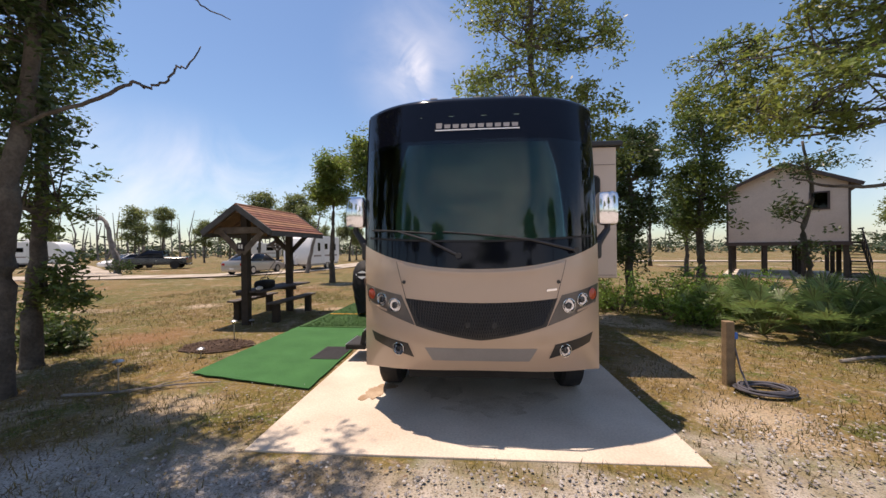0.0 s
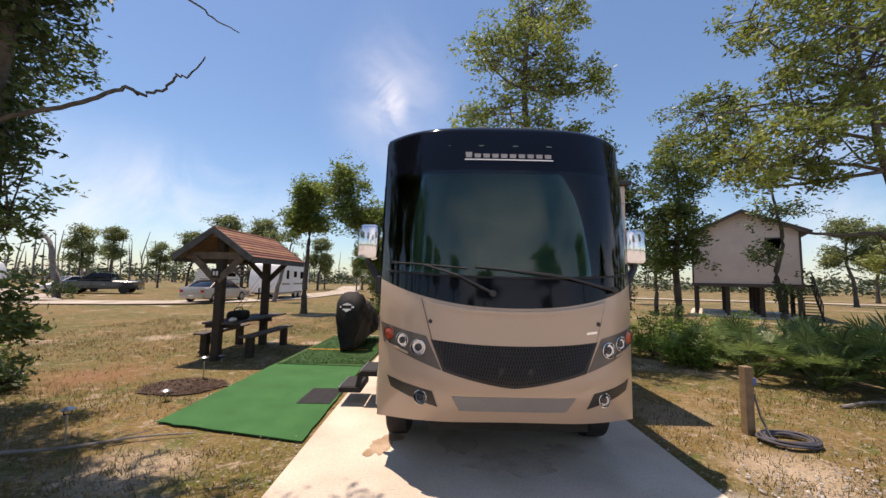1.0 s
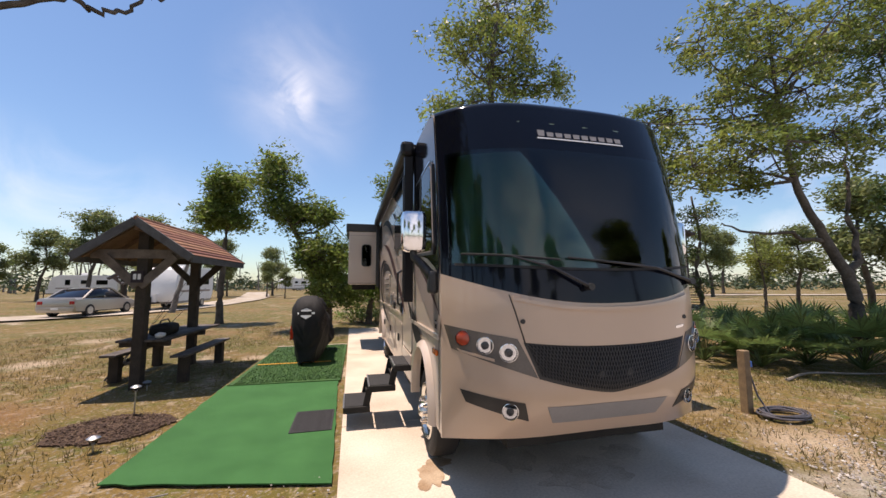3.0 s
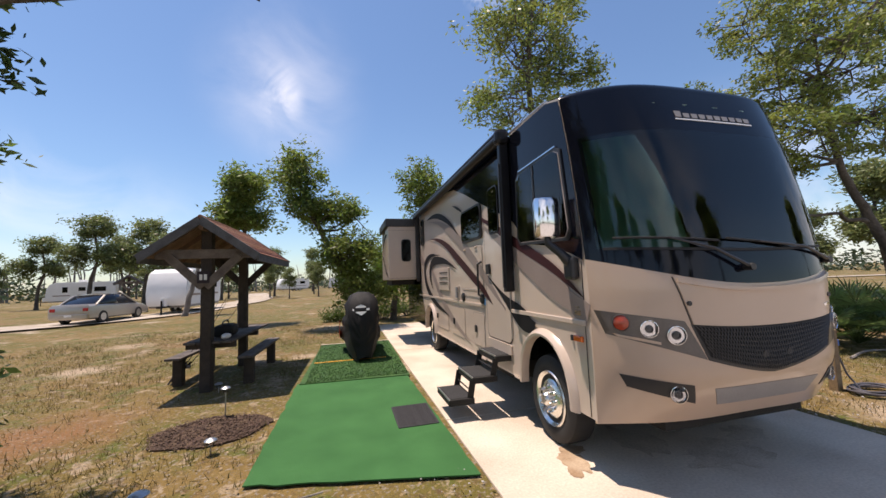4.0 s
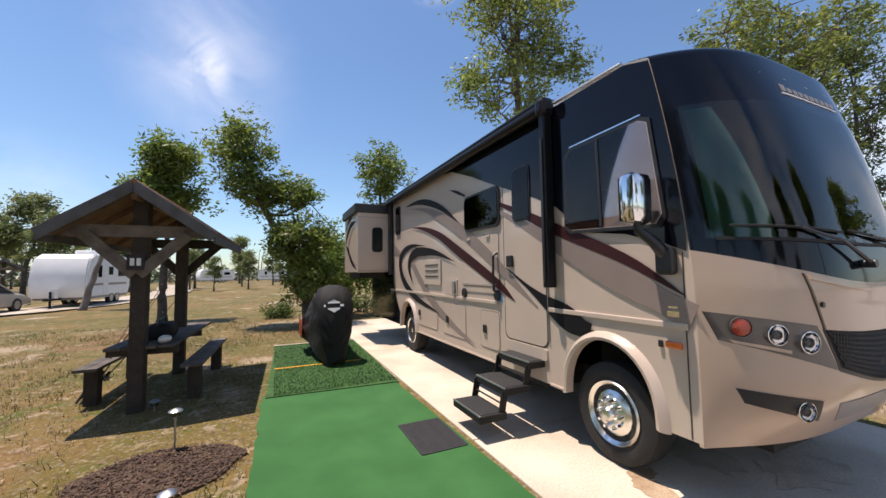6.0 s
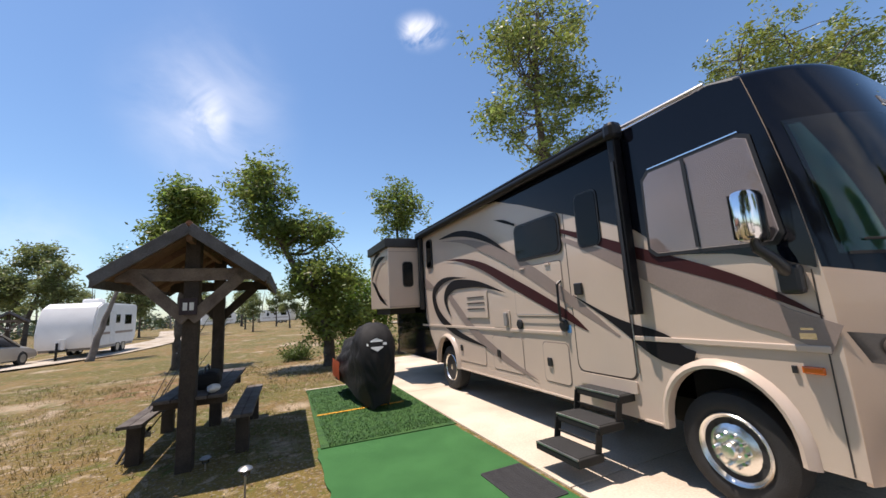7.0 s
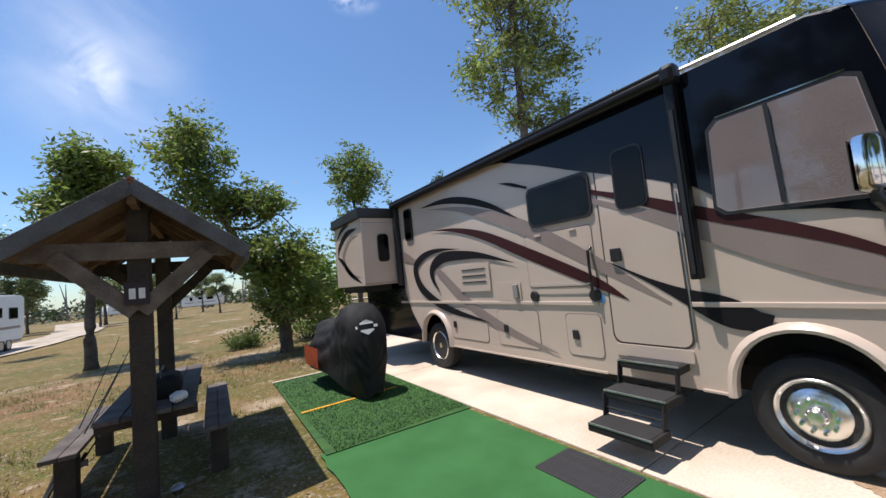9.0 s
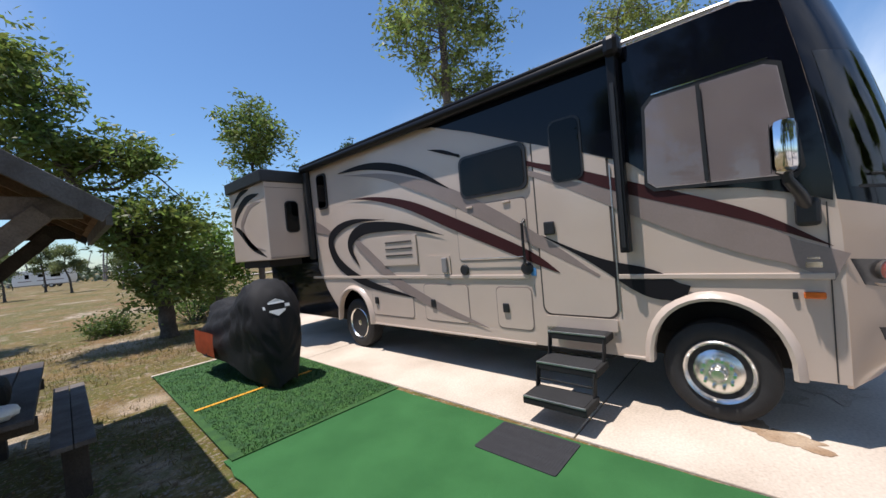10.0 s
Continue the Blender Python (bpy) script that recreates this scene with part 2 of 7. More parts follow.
M_ROAD = mat("crushed shell road", (0.46, 0.41, 0.35), 0.95, other=(0.24, 0.19, 0.125), var=0.45, scale=0.8, fine=12, bump=0.4)
M_SIDING = mat("pinkish beige siding", (0.58, 0.49, 0.43), 0.7, other=(0.5, 0.42, 0.37), var=0.1, scale=0.8, fine=12, bump=0.1)
M_ROOFG = mat("brown grey shingle", (0.13, 0.105, 0.09), 0.9, var=0.3, scale=3, fine=25, bump=0.4)
M_TRIMD = mat("dark brown trim", (0.07, 0.05, 0.045), 0.7, var=0.2, scale=6)
M_CARP = mat("champagne silver car paint", (0.42, 0.38, 0.33), 0.3, 0.4, var=0.06, scale=3, bump=0, coat=0.6)
M_TRUCK = mat("black truck paint", (0.02, 0.022, 0.026), 0.2, var=0.1, scale=3, bump=0, coat=0.6)
M_TAIL = mat("red tail lamp", (0.4, 0.02, 0.02), 0.2, var=0.1, scale=20, bump=0)


RED_SOIL, PALE_SAND = (0.215, 0.105, 0.048), (0.47, 0.37, 0.27)
WORN = [(-6.6, 6.6, 1.1, RED_SOIL, 0.8), (-8.5, 10.6, 0.6, PALE_SAND, 0.8), (-9.4, 14.2, 0.7, PALE_SAND, 0.6), (-3.6, 15.4, 1.0, PALE_SAND, 0.6), (-2.0, 24.0, 1.4, PALE_SAND, 0.6), (2.9, 3.6, 0.7, PALE_SAND, 0.8), (2.6, 5.2, 0.6, PALE_SAND, 0.5), (-3.4, 3.6, 0.6, PALE_SAND, 0.7), (-4.05, 10.2, 0.35, PALE_SAND, 0.7)]


def ground_mat():
    m = bpy.data.materials.new("dry grass and sand")
    m.use_nodes = True
    n, l = m.node_tree.nodes, m.node_tree.links
    b = n["Principled BSDF"]
    b.inputs["Roughness"].default_value, b.inputs["Specular IOR Level"].default_value = 0.95, 0.2
    co = n.new("ShaderNodeTexCoord")

    def noise_fac(scale, lo, hi, detail=6.0, dist=0.0):
        q = n.new("ShaderNodeTexNoise")
        q.inputs["Scale"].default_value, q.inputs["Detail"].default_value, q.inputs["Distortion"].default_value = scale, detail, dist
        l.new(co.outputs["Object"], q.inputs["Vector"])
        r = n.new("ShaderNodeMapRange")
        r.inputs["From Min"].default_value, r.inputs["From Max"].default_value = lo, hi
        l.new(q.outputs["Fac"], r.inputs["Value"])
        return r.outputs[0], q.outputs["Fac"]

    def blend(a, colour, f):
        mx = n.new("ShaderNodeMix"); mx.data_type = "RGBA"
        l.new(f, mx.inputs["Factor"])
        if isinstance(a, tuple):
            mx.inputs["A"].default_value = (*a, 1)
        else:
            l.new(a, mx.inputs["A"])
        mx.inputs["B"].default_value = (*colour, 1)
        return mx.outputs["Result"]

    c = blend((0.188, 0.126, 0.043), (0.098, 0.092, 0.018), noise_fac(0.30, 0.42, 0.58, 8.0, 0.3)[0])
    c = blend(c, (0.21, 0.115, 0.055), noise_fac(0.23, 0.55, 0.66, 8.0, 0.5)[0])
    c = blend(c, (0.42, 0.34, 0.25), noise_fac(0.37, 0.58, 0.67, 10.0, 1.0)[0])
    c = blend(c, (0.088, 0.100, 0.020), noise_fac(1.9, 0.51, 0.64, 8.0, 0.4)[0])
    c = blend(c, (0.34, 0.265, 0.18), noise_fac(4.2, 0.585, 0.67, 9.0, 0.8)[0])
    c = blend(c, (0.105, 0.068, 0.034), noise_fac(11.0, 0.52, 0.70)[0])
    c = blend(c, (0.30, 0.215, 0.105), noise_fac(28.0, 0.58, 0.70)[0])
    # worn places with a shape of their own: bare red soil, pale sand
    def patch(c, cx, cy, size, colour, amount):
        ds = n.new("ShaderNodeVectorMath"); ds.operation = "DISTANCE"
        l.new(co.outputs["Object"], ds.inputs[0]); ds.inputs[1].default_value = (cx, cy, 0)
        ad = n.new("ShaderNodeMath"); ad.operation = "MULTIPLY_ADD"
        l.new(noise_fac(1.6, 0.0, 1.0, 8.0, 0.6)[0], ad.inputs[0]); ad.inputs[1].default_value = size * 1.6
        l.new(ds.outputs["Value"], ad.inputs[2])
        mr = n.new("ShaderNodeMapRange")
        mr.inputs["From Min"].default_value, mr.inputs["From Max"].default_value = size * 1.9, size * 1.1
        mr.inputs["To Max"].default_value = amount
        l.new(ad.outputs[0], mr.inputs["Value"])
        return blend(c, colour, mr.outputs[0])

    for px_, py_, sz, col, am in WORN:
        c = patch(c, px_, py_, sz, col, am)
    # gravel towards the camera's side of the slab
    xyz = n.new("ShaderNodeSeparateXYZ")
    l.new(co.outputs["Object"], xyz.inputs[0])
    wob = n.new("ShaderNodeMath"); wob.operation = "MULTIPLY_ADD"
    l.new(noise_fac(1.1, 0.0, 1.0, 7.0, 0.5)[0], wob.inputs[0]); wob.inputs[1].default_value = 3.2
    l.new(xyz.outputs["Y"], wob.inputs[2])
    gz = n.new("ShaderNodeMapRange")
    gz.inputs["From Min"].default_value, gz.inputs["From Max"].default_value = 4.6, 3.6
    l.new(wob.outputs[0], gz.inputs["Value"])
    c = blend(c, (0.47, 0.43, 0.39), gz.outputs[0])
    c = blend(c, (0.27, 0.23, 0.19), noise_fac(30.0, 0.55, 0.68)[0])
    f3, raw = noise_fac(60.0, 0.5, 0.75)
    c = blend(c, (0.08, 0.065, 0.03), f3)
    l.new(c, b.inputs["Base Color"])
    bp = n.new("ShaderNodeBump")
    bp.inputs["Strength"].default_value, bp.inputs["Distance"].default_value = 0.7, 0.03
    l.new(raw, bp.inputs["Height"]); l.new(bp.outputs[0], b.inputs["Normal"])
    return m


M_GROUND = ground_mat()

# ---- building helpers ----


def root_of(ob):
    while ob.parent:
        ob = ob.parent
    return ob


def thing(name, at, label, category, group="", kind=""):
    """An Empty at a thing's base, which carries its parts."""
    ob = new(name)
    ob.location = at
    ob.empty_display_size = 0.1
    return tagged(ob, label, category, group, kind)


def part(name, bm, material, parent=None, label="", smooth=False, kind=""):
    """Links a bmesh, given in world places, as one mesh under its thing."""
    if parent is not None:
        bmesh.ops.translate(bm, verts=bm.verts, vec=-Vector(root_of(parent).location))
    me = bpy.data.meshes.new(name)
    bmesh.ops.recalc_face_normals(bm, faces=bm.faces)
    bm.to_mesh(me)
    bm.free()
    me.materials.append(material)
    if smooth:
        me.polygons.foreach_set("use_smooth", [True] * len(me.polygons))
        me.set_sharp_from_angle(angle=radians(38))
    ob = new(name, me)
    if parent is not None:
        ob.parent = parent
    if label or kind:
        tagged(ob, label, kind=kind)
    return ob


def sheet(name, verts, faces, material, parent=None, kind="", smooth=False):
    """A mesh from computed arrays, for what has very many faces."""
    me = bpy.data.meshes.new(name)
    me.from_pydata([tuple(v) for v in verts], [], faces)
    me.materials.append(material)
    if smooth:
        me.polygons.foreach_set("use_smooth", [True] * len(me.polygons))
    ob = new(name, me)
    if parent is not None:
        ob.parent = parent
    if kind:
        tagged(ob, kind=kind)
    return ob


def box(bm, x0, x1, y0, y1, z0, z1, bevel=0.0, m=None):
    got = bmesh.ops.create_cube(bm, size=1.0)["verts"]
    for v in got:
        v.co = Vector(((x0 + x1) / 2 + v.co.x * (x1 - x0), (y0 + y1) / 2 + v.co.y * (y1 - y0), (z0 + z1) / 2 + v.co.z * (z1 - z0)))
    if bevel:
        es = list({e for v in got for e in v.link_edges})
        got = list({v for f in bmesh.ops.bevel(bm, geom=es, offset=bevel, segments=2, affect="EDGES", profile=0.5)["faces"] for v in f.verts} | {v for v in got if v.is_valid})
    if m is not None:
        bmesh.ops.transform(bm, matrix=m, verts=got)
    return bm


def B(*a, **k):
    return box(bmesh.new(), *a, **k)


def bar(bm, p0, p1, w, h, bevel=0.0):
    """A squared timber or bar from p0 to p1."""
    p0, p1 = Vector(p0), Vector(p1)
    d = p1 - p0
    m = Matrix.Translation((p0 + p1) / 2) @ d.to_track_quat("Y", "Z").to_matrix().to_4x4()
    return box(bm, -w / 2, w / 2, -d.length / 2, d.length / 2, -h / 2, h / 2, bevel, m)


def cyl(bm, p0, p1, r0, r1=None, n=12, caps=True):
    p0, p1 = Vector(p0), Vector(p1)
    r1 = r0 if r1 is None else r1
    q = (p1 - p0).to_track_quat("Z", "Y")
    rings = []
    for p, r in ((p0, r0), (p1, r1)):
        rings.append([bm.verts.new(p + q @ Vector((r * math.cos(6.28319 * i / n), r * math.sin(6.28319 * i / n), 0))) for i in range(n)])
    for i in range(n):
        bm.faces.new((rings[0][i], rings[0][(i + 1) % n], rings[1][(i + 1) % n], rings[1][i]))
    if caps:
        bm.faces.new(rings[0][::-1])
        bm.faces.new(rings[1])
    return bm


def tube(bm, pts, radii, n=8):
    """A round limb along points, thinner or thicker by radii."""
    pts = [Vector(p) for p in pts]
    rings = []
    for i, p in enumerate(pts):
        d = (pts[min(i + 1, len(pts) - 1)] - pts[max(i - 1, 0)])
        q = d.to_track_quat("Z", "Y")
        rings.append([bm.verts.new(p + q @ Vector((radii[i] * math.cos(6.28319 * k / n), radii[i] * math.sin(6.28319 * k / n), 0))) for k in range(n)])
    for a, b in zip(rings, rings[1:]):
        for k in range(n):
            bm.faces.new((a[k], a[(k + 1) % n], b[(k + 1) % n], b[k]))
    bm.faces.new(rings[0][::-1])
    bm.faces.new(rings[-1])
    return bm


def lathe(bm, centre, axis, profile, n=32):
    """A turned form: profile rows of (along the axis, radius)."""
    c, q = Vector(centre), Vector(axis).to_track_quat("Z", "Y")
    rings = [[bm.verts.new(c + q @ Vector((max(r, 0.0005) * math.cos(6.28319 * k / n), max(r, 0.0005) * math.sin(6.28319 * k / n), a))) for k in range(n)] for a, r in profile]
    for a, b in zip(rings, rings[1:]):
        for k in range(n):
            bm.faces.new((a[k], a[(k + 1) % n], b[(k + 1) % n], b[k]))
    bm.faces.new(rings[0][::-1])
    bm.faces.new(rings[-1])
    return bm


def prism(bm, outline, place, thick):
    """A flat plate: an outline of (u, v), set into space by place(u, v, depth), thick deep."""
    a = [bm.verts.new(place(u, v, 0.0)) for u, v in outline]
    b = [bm.verts.new(place(u, v, thick)) for u, v in outline]
    k = len(a)
    bm.faces.new(a)
    bm.faces.new(b[::-1])
    for i in range(k):
        bm.faces.new((a[i], b[i], b[(i + 1) % k], a[(i + 1) % k]))
    return bm


def rounded(u0, u1, v0, v1, r, seg=5):
    """The outline of a rectangle with round corners."""
    out = []
    for cu, cv, a0 in ((u1 - r, v1 - r, 0), (u0 + r, v1 - r, 90), (u0 + r, v0 + r, 180), (u1 - r, v0 + r, 270)):
        for i in range(seg + 1):
            a = radians(a0 + 90 * i / seg)
            out.append((cu + r * math.cos(a), cv + r * math.sin(a)))
    return out


def spline(pts, steps=8):
    """Points along a smooth curve through pts (any dimension)."""
    p = [Vector(q) for q in pts]
    p = [2 * p[0] - p[1]] + p + [2 * p[-1] - p[-2]]
    out = []
    for i in range(1, len(p) - 2):
        for s in range(steps):
            t = s / steps
            out.append(0.5 * (2 * p[i] + (p[i + 1] - p[i - 1]) * t + (2 * p[i - 1] - 5 * p[i] + 4 * p[i + 1] - p[i + 2]) * t * t + (3 * p[i] - p[i - 1] - 3 * p[i + 1] + p[i + 2]) * t ** 3))
    out.append(p[-2])
    return out


def ribbon(pts, width, fat=0.5, blunt=(0.0, 0.0)):
    """A tapered stripe in a plane: its outline round a curve through pts. blunt: the width left at either end."""
    c = spline(pts, 8)
    up, down = [], []
    for i, p in enumerate(c):
        d = c[min(i + 1, len(c) - 1)] - c[max(i - 1, 0)]
        nrm = Vector((-d.y, d.x)).normalized()
        s = i / (len(c) - 1)
        w = width * (math.sin(math.pi * s ** (math.log(0.5) / math.log(fat))) ** 0.8 if 0 < s < 1 else 0.0)
        w = max(w, width * blunt[0] * (1 - s) + width * blunt[1] * s, 0.003) / 2
        up.append(tuple(p + nrm * w))
        down.append(tuple(p - nrm * w))
    return up + down[::-1]


def strip_plate(bm, outline, place, thick):
    """A stripe from ribbon(), as a band of quads, thick deep."""
    k = len(outline) // 2
    rows = []
    for i in range(k):
        (a, b), (c, d) = outline[i], outline[-1 - i]
        rows.append([bm.verts.new(place(a, b, 0.0)), bm.verts.new(place(c, d, 0.0)), bm.verts.new(place(c, d, thick)), bm.verts.new(place(a, b, thick))])
    for r0, r1 in zip(rows, rows[1:]):
        for j in range(4):
            bm.faces.new((r0[j], r0[(j + 1) % 4], r1[(j + 1) % 4], r1[j]))
    bm.faces.new(rows[0][::-1])
    bm.faces.new(rows[-1])
    return bm

# ---- ground, slab and coverings ----
PAD_L, PAD_R, PAD_N, PAD_F = -1.98, 1.87, 2.78, 15.2
rng = np.random.default_rng(7)


def build_ground():
    """One sheet, gently uneven near the camera, out to the horizon."""
    xs = np.concatenate([np.array([-2500, -900, -400, -200, -120, -80, -55]), np.arange(-40, 41, 1.0), np.array([55, 80, 120, 200, 400, 900, 2500])])
    ys = np.concatenate([np.array([-2500, -900, -400, -200, -120, -80, -50]), np.arange(-30, 61, 1.0), np.array([80, 120, 200, 400, 900, 2500])])
    verts, faces = [], []
    for y in ys:
        for x in xs:
            z = -0.02 + 0.02 * noise.noise((x * 0.35, y * 0.35, 0))
            if abs(x) > 12 or y > 18 or y < -6:
                z += 0.08 * noise.noise((x * 0.08, y * 0.08, 3))
            if abs(x) > 45 or y > 65 or y < -35:
                z = -0.05
            verts.append((x, y, z))
    k = len(xs)
    for j in range(len(ys) - 1):
        for i in range(k - 1):
            faces.append((j * k + i, j * k + i + 1, (j + 1) * k + i + 1, (j + 1) * k + i))
    ob = sheet("ground", verts, faces, M_GROUND, smooth=True)
    tagged(ob, "dry patchy grass, sand and leaf litter", "ground", kind="structure")


def blob_outline(cx, cy, rx, ry, seed, n=40, rough=0.12):
    return [(cx + rx * math.cos(6.28319 * i / n) * (1 + rough * noise.noise((2 * math.cos(6.28319 * i / n), 2 * math.sin(6.28319 * i / n), seed))),
             cy + ry * math.sin(6.28319 * i / n) * (1 + rough * noise.noise((2 * math.cos(6.28319 * i / n) + 5, 2 * math.sin(6.28319 * i / n), seed)))) for i in range(n)]


def lay(z0):
    return lambda u, v, d: Vector((u, v, z0 + d))


build_ground()

# concrete slab in three pours with a joint between them
pad = thing("pavement", ((PAD_L + PAD_R) / 2, PAD_N, 0), "pale sunlit concrete parking slab with oil stains", "concrete slab", kind="structure")
for y0, y1 in ((PAD_N, 5.40), (5.415, 9.9), (9.915, PAD_F)):
    part("slab", B(PAD_L, PAD_R, y0, y1, -0.12, 0.0, 0.008), M_CONC, pad)
part("joint", B(PAD_L + 0.01, PAD_R - 0.01, PAD_N + 0.1, PAD_F - 0.1, -0.13, -0.02), M_SEAM, pad)
for cx, cy, rx, ry, sd in ((-1.18, 4.10, 0.11, 0.20, 3), (-1.06, 4.28, 0.12, 0.09, 9), (-1.27, 3.92, 0.06, 0.08, 5)):
    part("oil_stain", prism(bmesh.new(), blob_outline(cx, cy, rx, ry, sd, rough=0.5), lay(0.0012 + 0.0003 * sd), 0.0016), M_STAIN, pad)

M_GRIME = mat("dark grimy patch on concrete", (0.40, 0.33, 0.26), 0.85, other=(0.52, 0.45, 0.37), var=0.35, scale=4, bump=0.15)
for cx, cy, rx, ry, sd in ((0.15, 3.75, 0.40, 0.24, 12), (0.75, 4.05, 0.22, 0.15, 14), (-0.35, 4.25, 0.22, 0.30, 15)):
    part("oil_stain", prism(bmesh.new(), blob_outline(cx, cy, rx, ry, sd, 64, 0.7), lay(0.0012 + 0.0002 * sd), 0.0012), M_GRIME, pad)


def scatter_stones():
    verts, faces = [], []
    r = np.random.default_rng(3)
    for i in range(12000):
        x, y = r.uniform(-3.2, 6.5), r.uniform(0.2, 4.4)
        if y > 2.66 and x < 1.85 or y > 2.5 + 0.9 * (x > 2.2) + 0.5 * r.random():
            if r.random() < 0.93 or (PAD_L < x < PAD_R and y > 2.66):
                continue
        s = r.uniform(0.006, 0.018)
        k = len(verts)
        pts = [(1, 0, 0), (-1, 0, 0), (0, 1, 0), (0, -1, 0), (0, 0, 0.8), (0, 0, -0.8)]
        a = r.uniform(0, 6.28)
        for p in pts:
            q = np.array(p) * s * r.uniform(0.7, 1.3)
            verts.append((x + q[0] * math.cos(a) - q[1] * math.sin(a), y + q[0] * math.sin(a) + q[1] * math.cos(a), 0.006 + q[2]))
        for f in ((0, 2, 4), (2, 1, 4), (1, 3, 4), (3, 0, 4), (2, 0, 5), (1, 2, 5), (3, 1, 5), (0, 3, 5)):
            faces.append(tuple(k + j for j in f))
    tagged(sheet("loose_gravel", verts, faces, M_STONE), "loose pale gravel stones scattered before the slab", "gravel", kind="stuff")


scatter_stones()


def rug(name, outline, z0, thick, material, label, cat):
    bm = prism(bmesh.new(), outline, lay(z0), thick)
    return tagged(part(name, bm, material), label, cat)


# light carpet: a long sheet with a slightly wavy hem
def hem(p, q, n, amp, seed):
    p, q = Vector((*p, 0)), Vector((*q, 0))
    side = Vector((-(q - p).y, (q - p).x, 0)).normalized()
    return [tuple((p.lerp(q, i / n) + side * amp * noise.noise((i * 0.7, seed, 0)))[:2]) for i in range(n)]


carpet_line = hem((-3.95, 4.60), (-2.03, 4.14), 14, 0.035, 1) + hem((-2.03, 4.14), (-2.10, 7.58), 20, 0.02, 2) + hem((-2.10, 7.58), (-3.90, 7.70), 12, 0.01, 3) + hem((-3.90, 7.70), (-3.95, 4.60), 20, 0.04, 4)
rug("outdoor_carpet", carpet_line, 0.0, 0.012, M_CARPET, "plain green outdoor carpet lying on the grass beside the slab", "carpet")
turf = thing("artificial_turf", (-2.9, 10.3, 0), "dark green artificial turf with a pale bound edge", "artificial turf")
part("backing", prism(bmesh.new(), [(-3.86, 7.62), (-2.06, 7.52), (-2.0, 11.34), (-3.74, 11.38)], lay(0.013), 0.012), M_TURF, turf)
part("edge_binding", B(-3.76, -2.0, 11.36, 11.42, 0.013, 0.032), M_CONC, turf, "pale bound edge")


def turf_blades():
    r = np.random.default_rng(11)
    verts, faces = [], []
    for i in range(15000):
        x, y = r.uniform(-3.76, -2.06), 7.62 + 3.72 * r.random() ** 1.3
        h, a = r.uniform(0.015, 0.03), r.uniform(0, 6.28)
        c, s = math.cos(a) * 0.006, math.sin(a) * 0.006
        k = len(verts)
        verts += [(x - c + 2.9, y - s - 10.3, 0.02), (x + c + 2.9, y + s - 10.3, 0.02), (x + r.normal(0, 0.012) + 2.9, y + r.normal(0, 0.012) - 10.3, 0.02 + h)]
        faces.append((k, k + 1, k + 2))
    sheet("turf_fibre", verts, faces, M_TURFB, turf, kind="stuff")


turf_blades()
strap = part("yellow_strap", B(-3.75, -2.3, 9.12, 9.17, 0.026, 0.034, 0.003), M_YELLOW)
tagged(strap, "yellow tie-down strap laid across the turf", "strap")
mat_ob = thing("doormat", (-2.33, 5.67, 0.012), "dark grey ribbed rubber doormat on the carpet", "doormat")
part("mat_base", prism(bmesh.new(), rounded(-2.56, -2.09, 5.31, 6.02, 0.02), lay(0.0125), 0.008), M_MAT, mat_ob)
rib0 = B(-2.54, -2.11, 5.335, 5.347, 0.0205, 0.0222)
rib_first = part("rib", rib0, M_MAT, mat_ob)
for i in range(1, 29):
    o = rib_first.copy()
    scene.collection.objects.link(o)
    o.location.y = i * 0.0236

# mulch bed
mulch = thing("mulch_bed", (-4.63, 6.05, 0), "round bed of dark brown bark mulch in the grass", "mulch bed")
part("bed", prism(bmesh.new(), blob_outline(-4.63, 6.05, 0.60, 0.47, 2, rough=0.25), lay(-0.03), 0.036), M_MULCH, mulch)


def mulch_chips():
    r = np.random.default_rng(5)
    verts, faces = [], []
    for i in range(3400):
        a, d = r.uniform(0, 6.28), math.sqrt(r.random()) * r.uniform(0.9, 1.12)
        x, y = 0.57 * d * math.cos(a), 0.45 * d * math.sin(a)
        ln, w, b = r.uniform(0.007, 0.024), r.uniform(0.003, 0.008), r.uniform(0, 6.28)
        ux, uy = math.cos(b) * ln, math.sin(b) * ln
        vx, vy = -math.sin(b) * w, math.cos(b) * w
        z, t = 0.004 + r.uniform(0, 0.014), r.uniform(-0.01, 0.012)
        k = len(verts)
        verts += [(x - ux - vx, y - uy - vy, z), (x + ux - vx, y + uy - vy, z + t), (x + ux + vx, y + uy + vy, z + t + 0.003), (x - ux + vx, y - uy + vy, z + 0.004)]
        faces.append((k, k + 1, k + 2, k + 3))
    sheet("bark_chip", verts, faces, M_CHIP, mulch, kind="stuff")


mulch_chips()

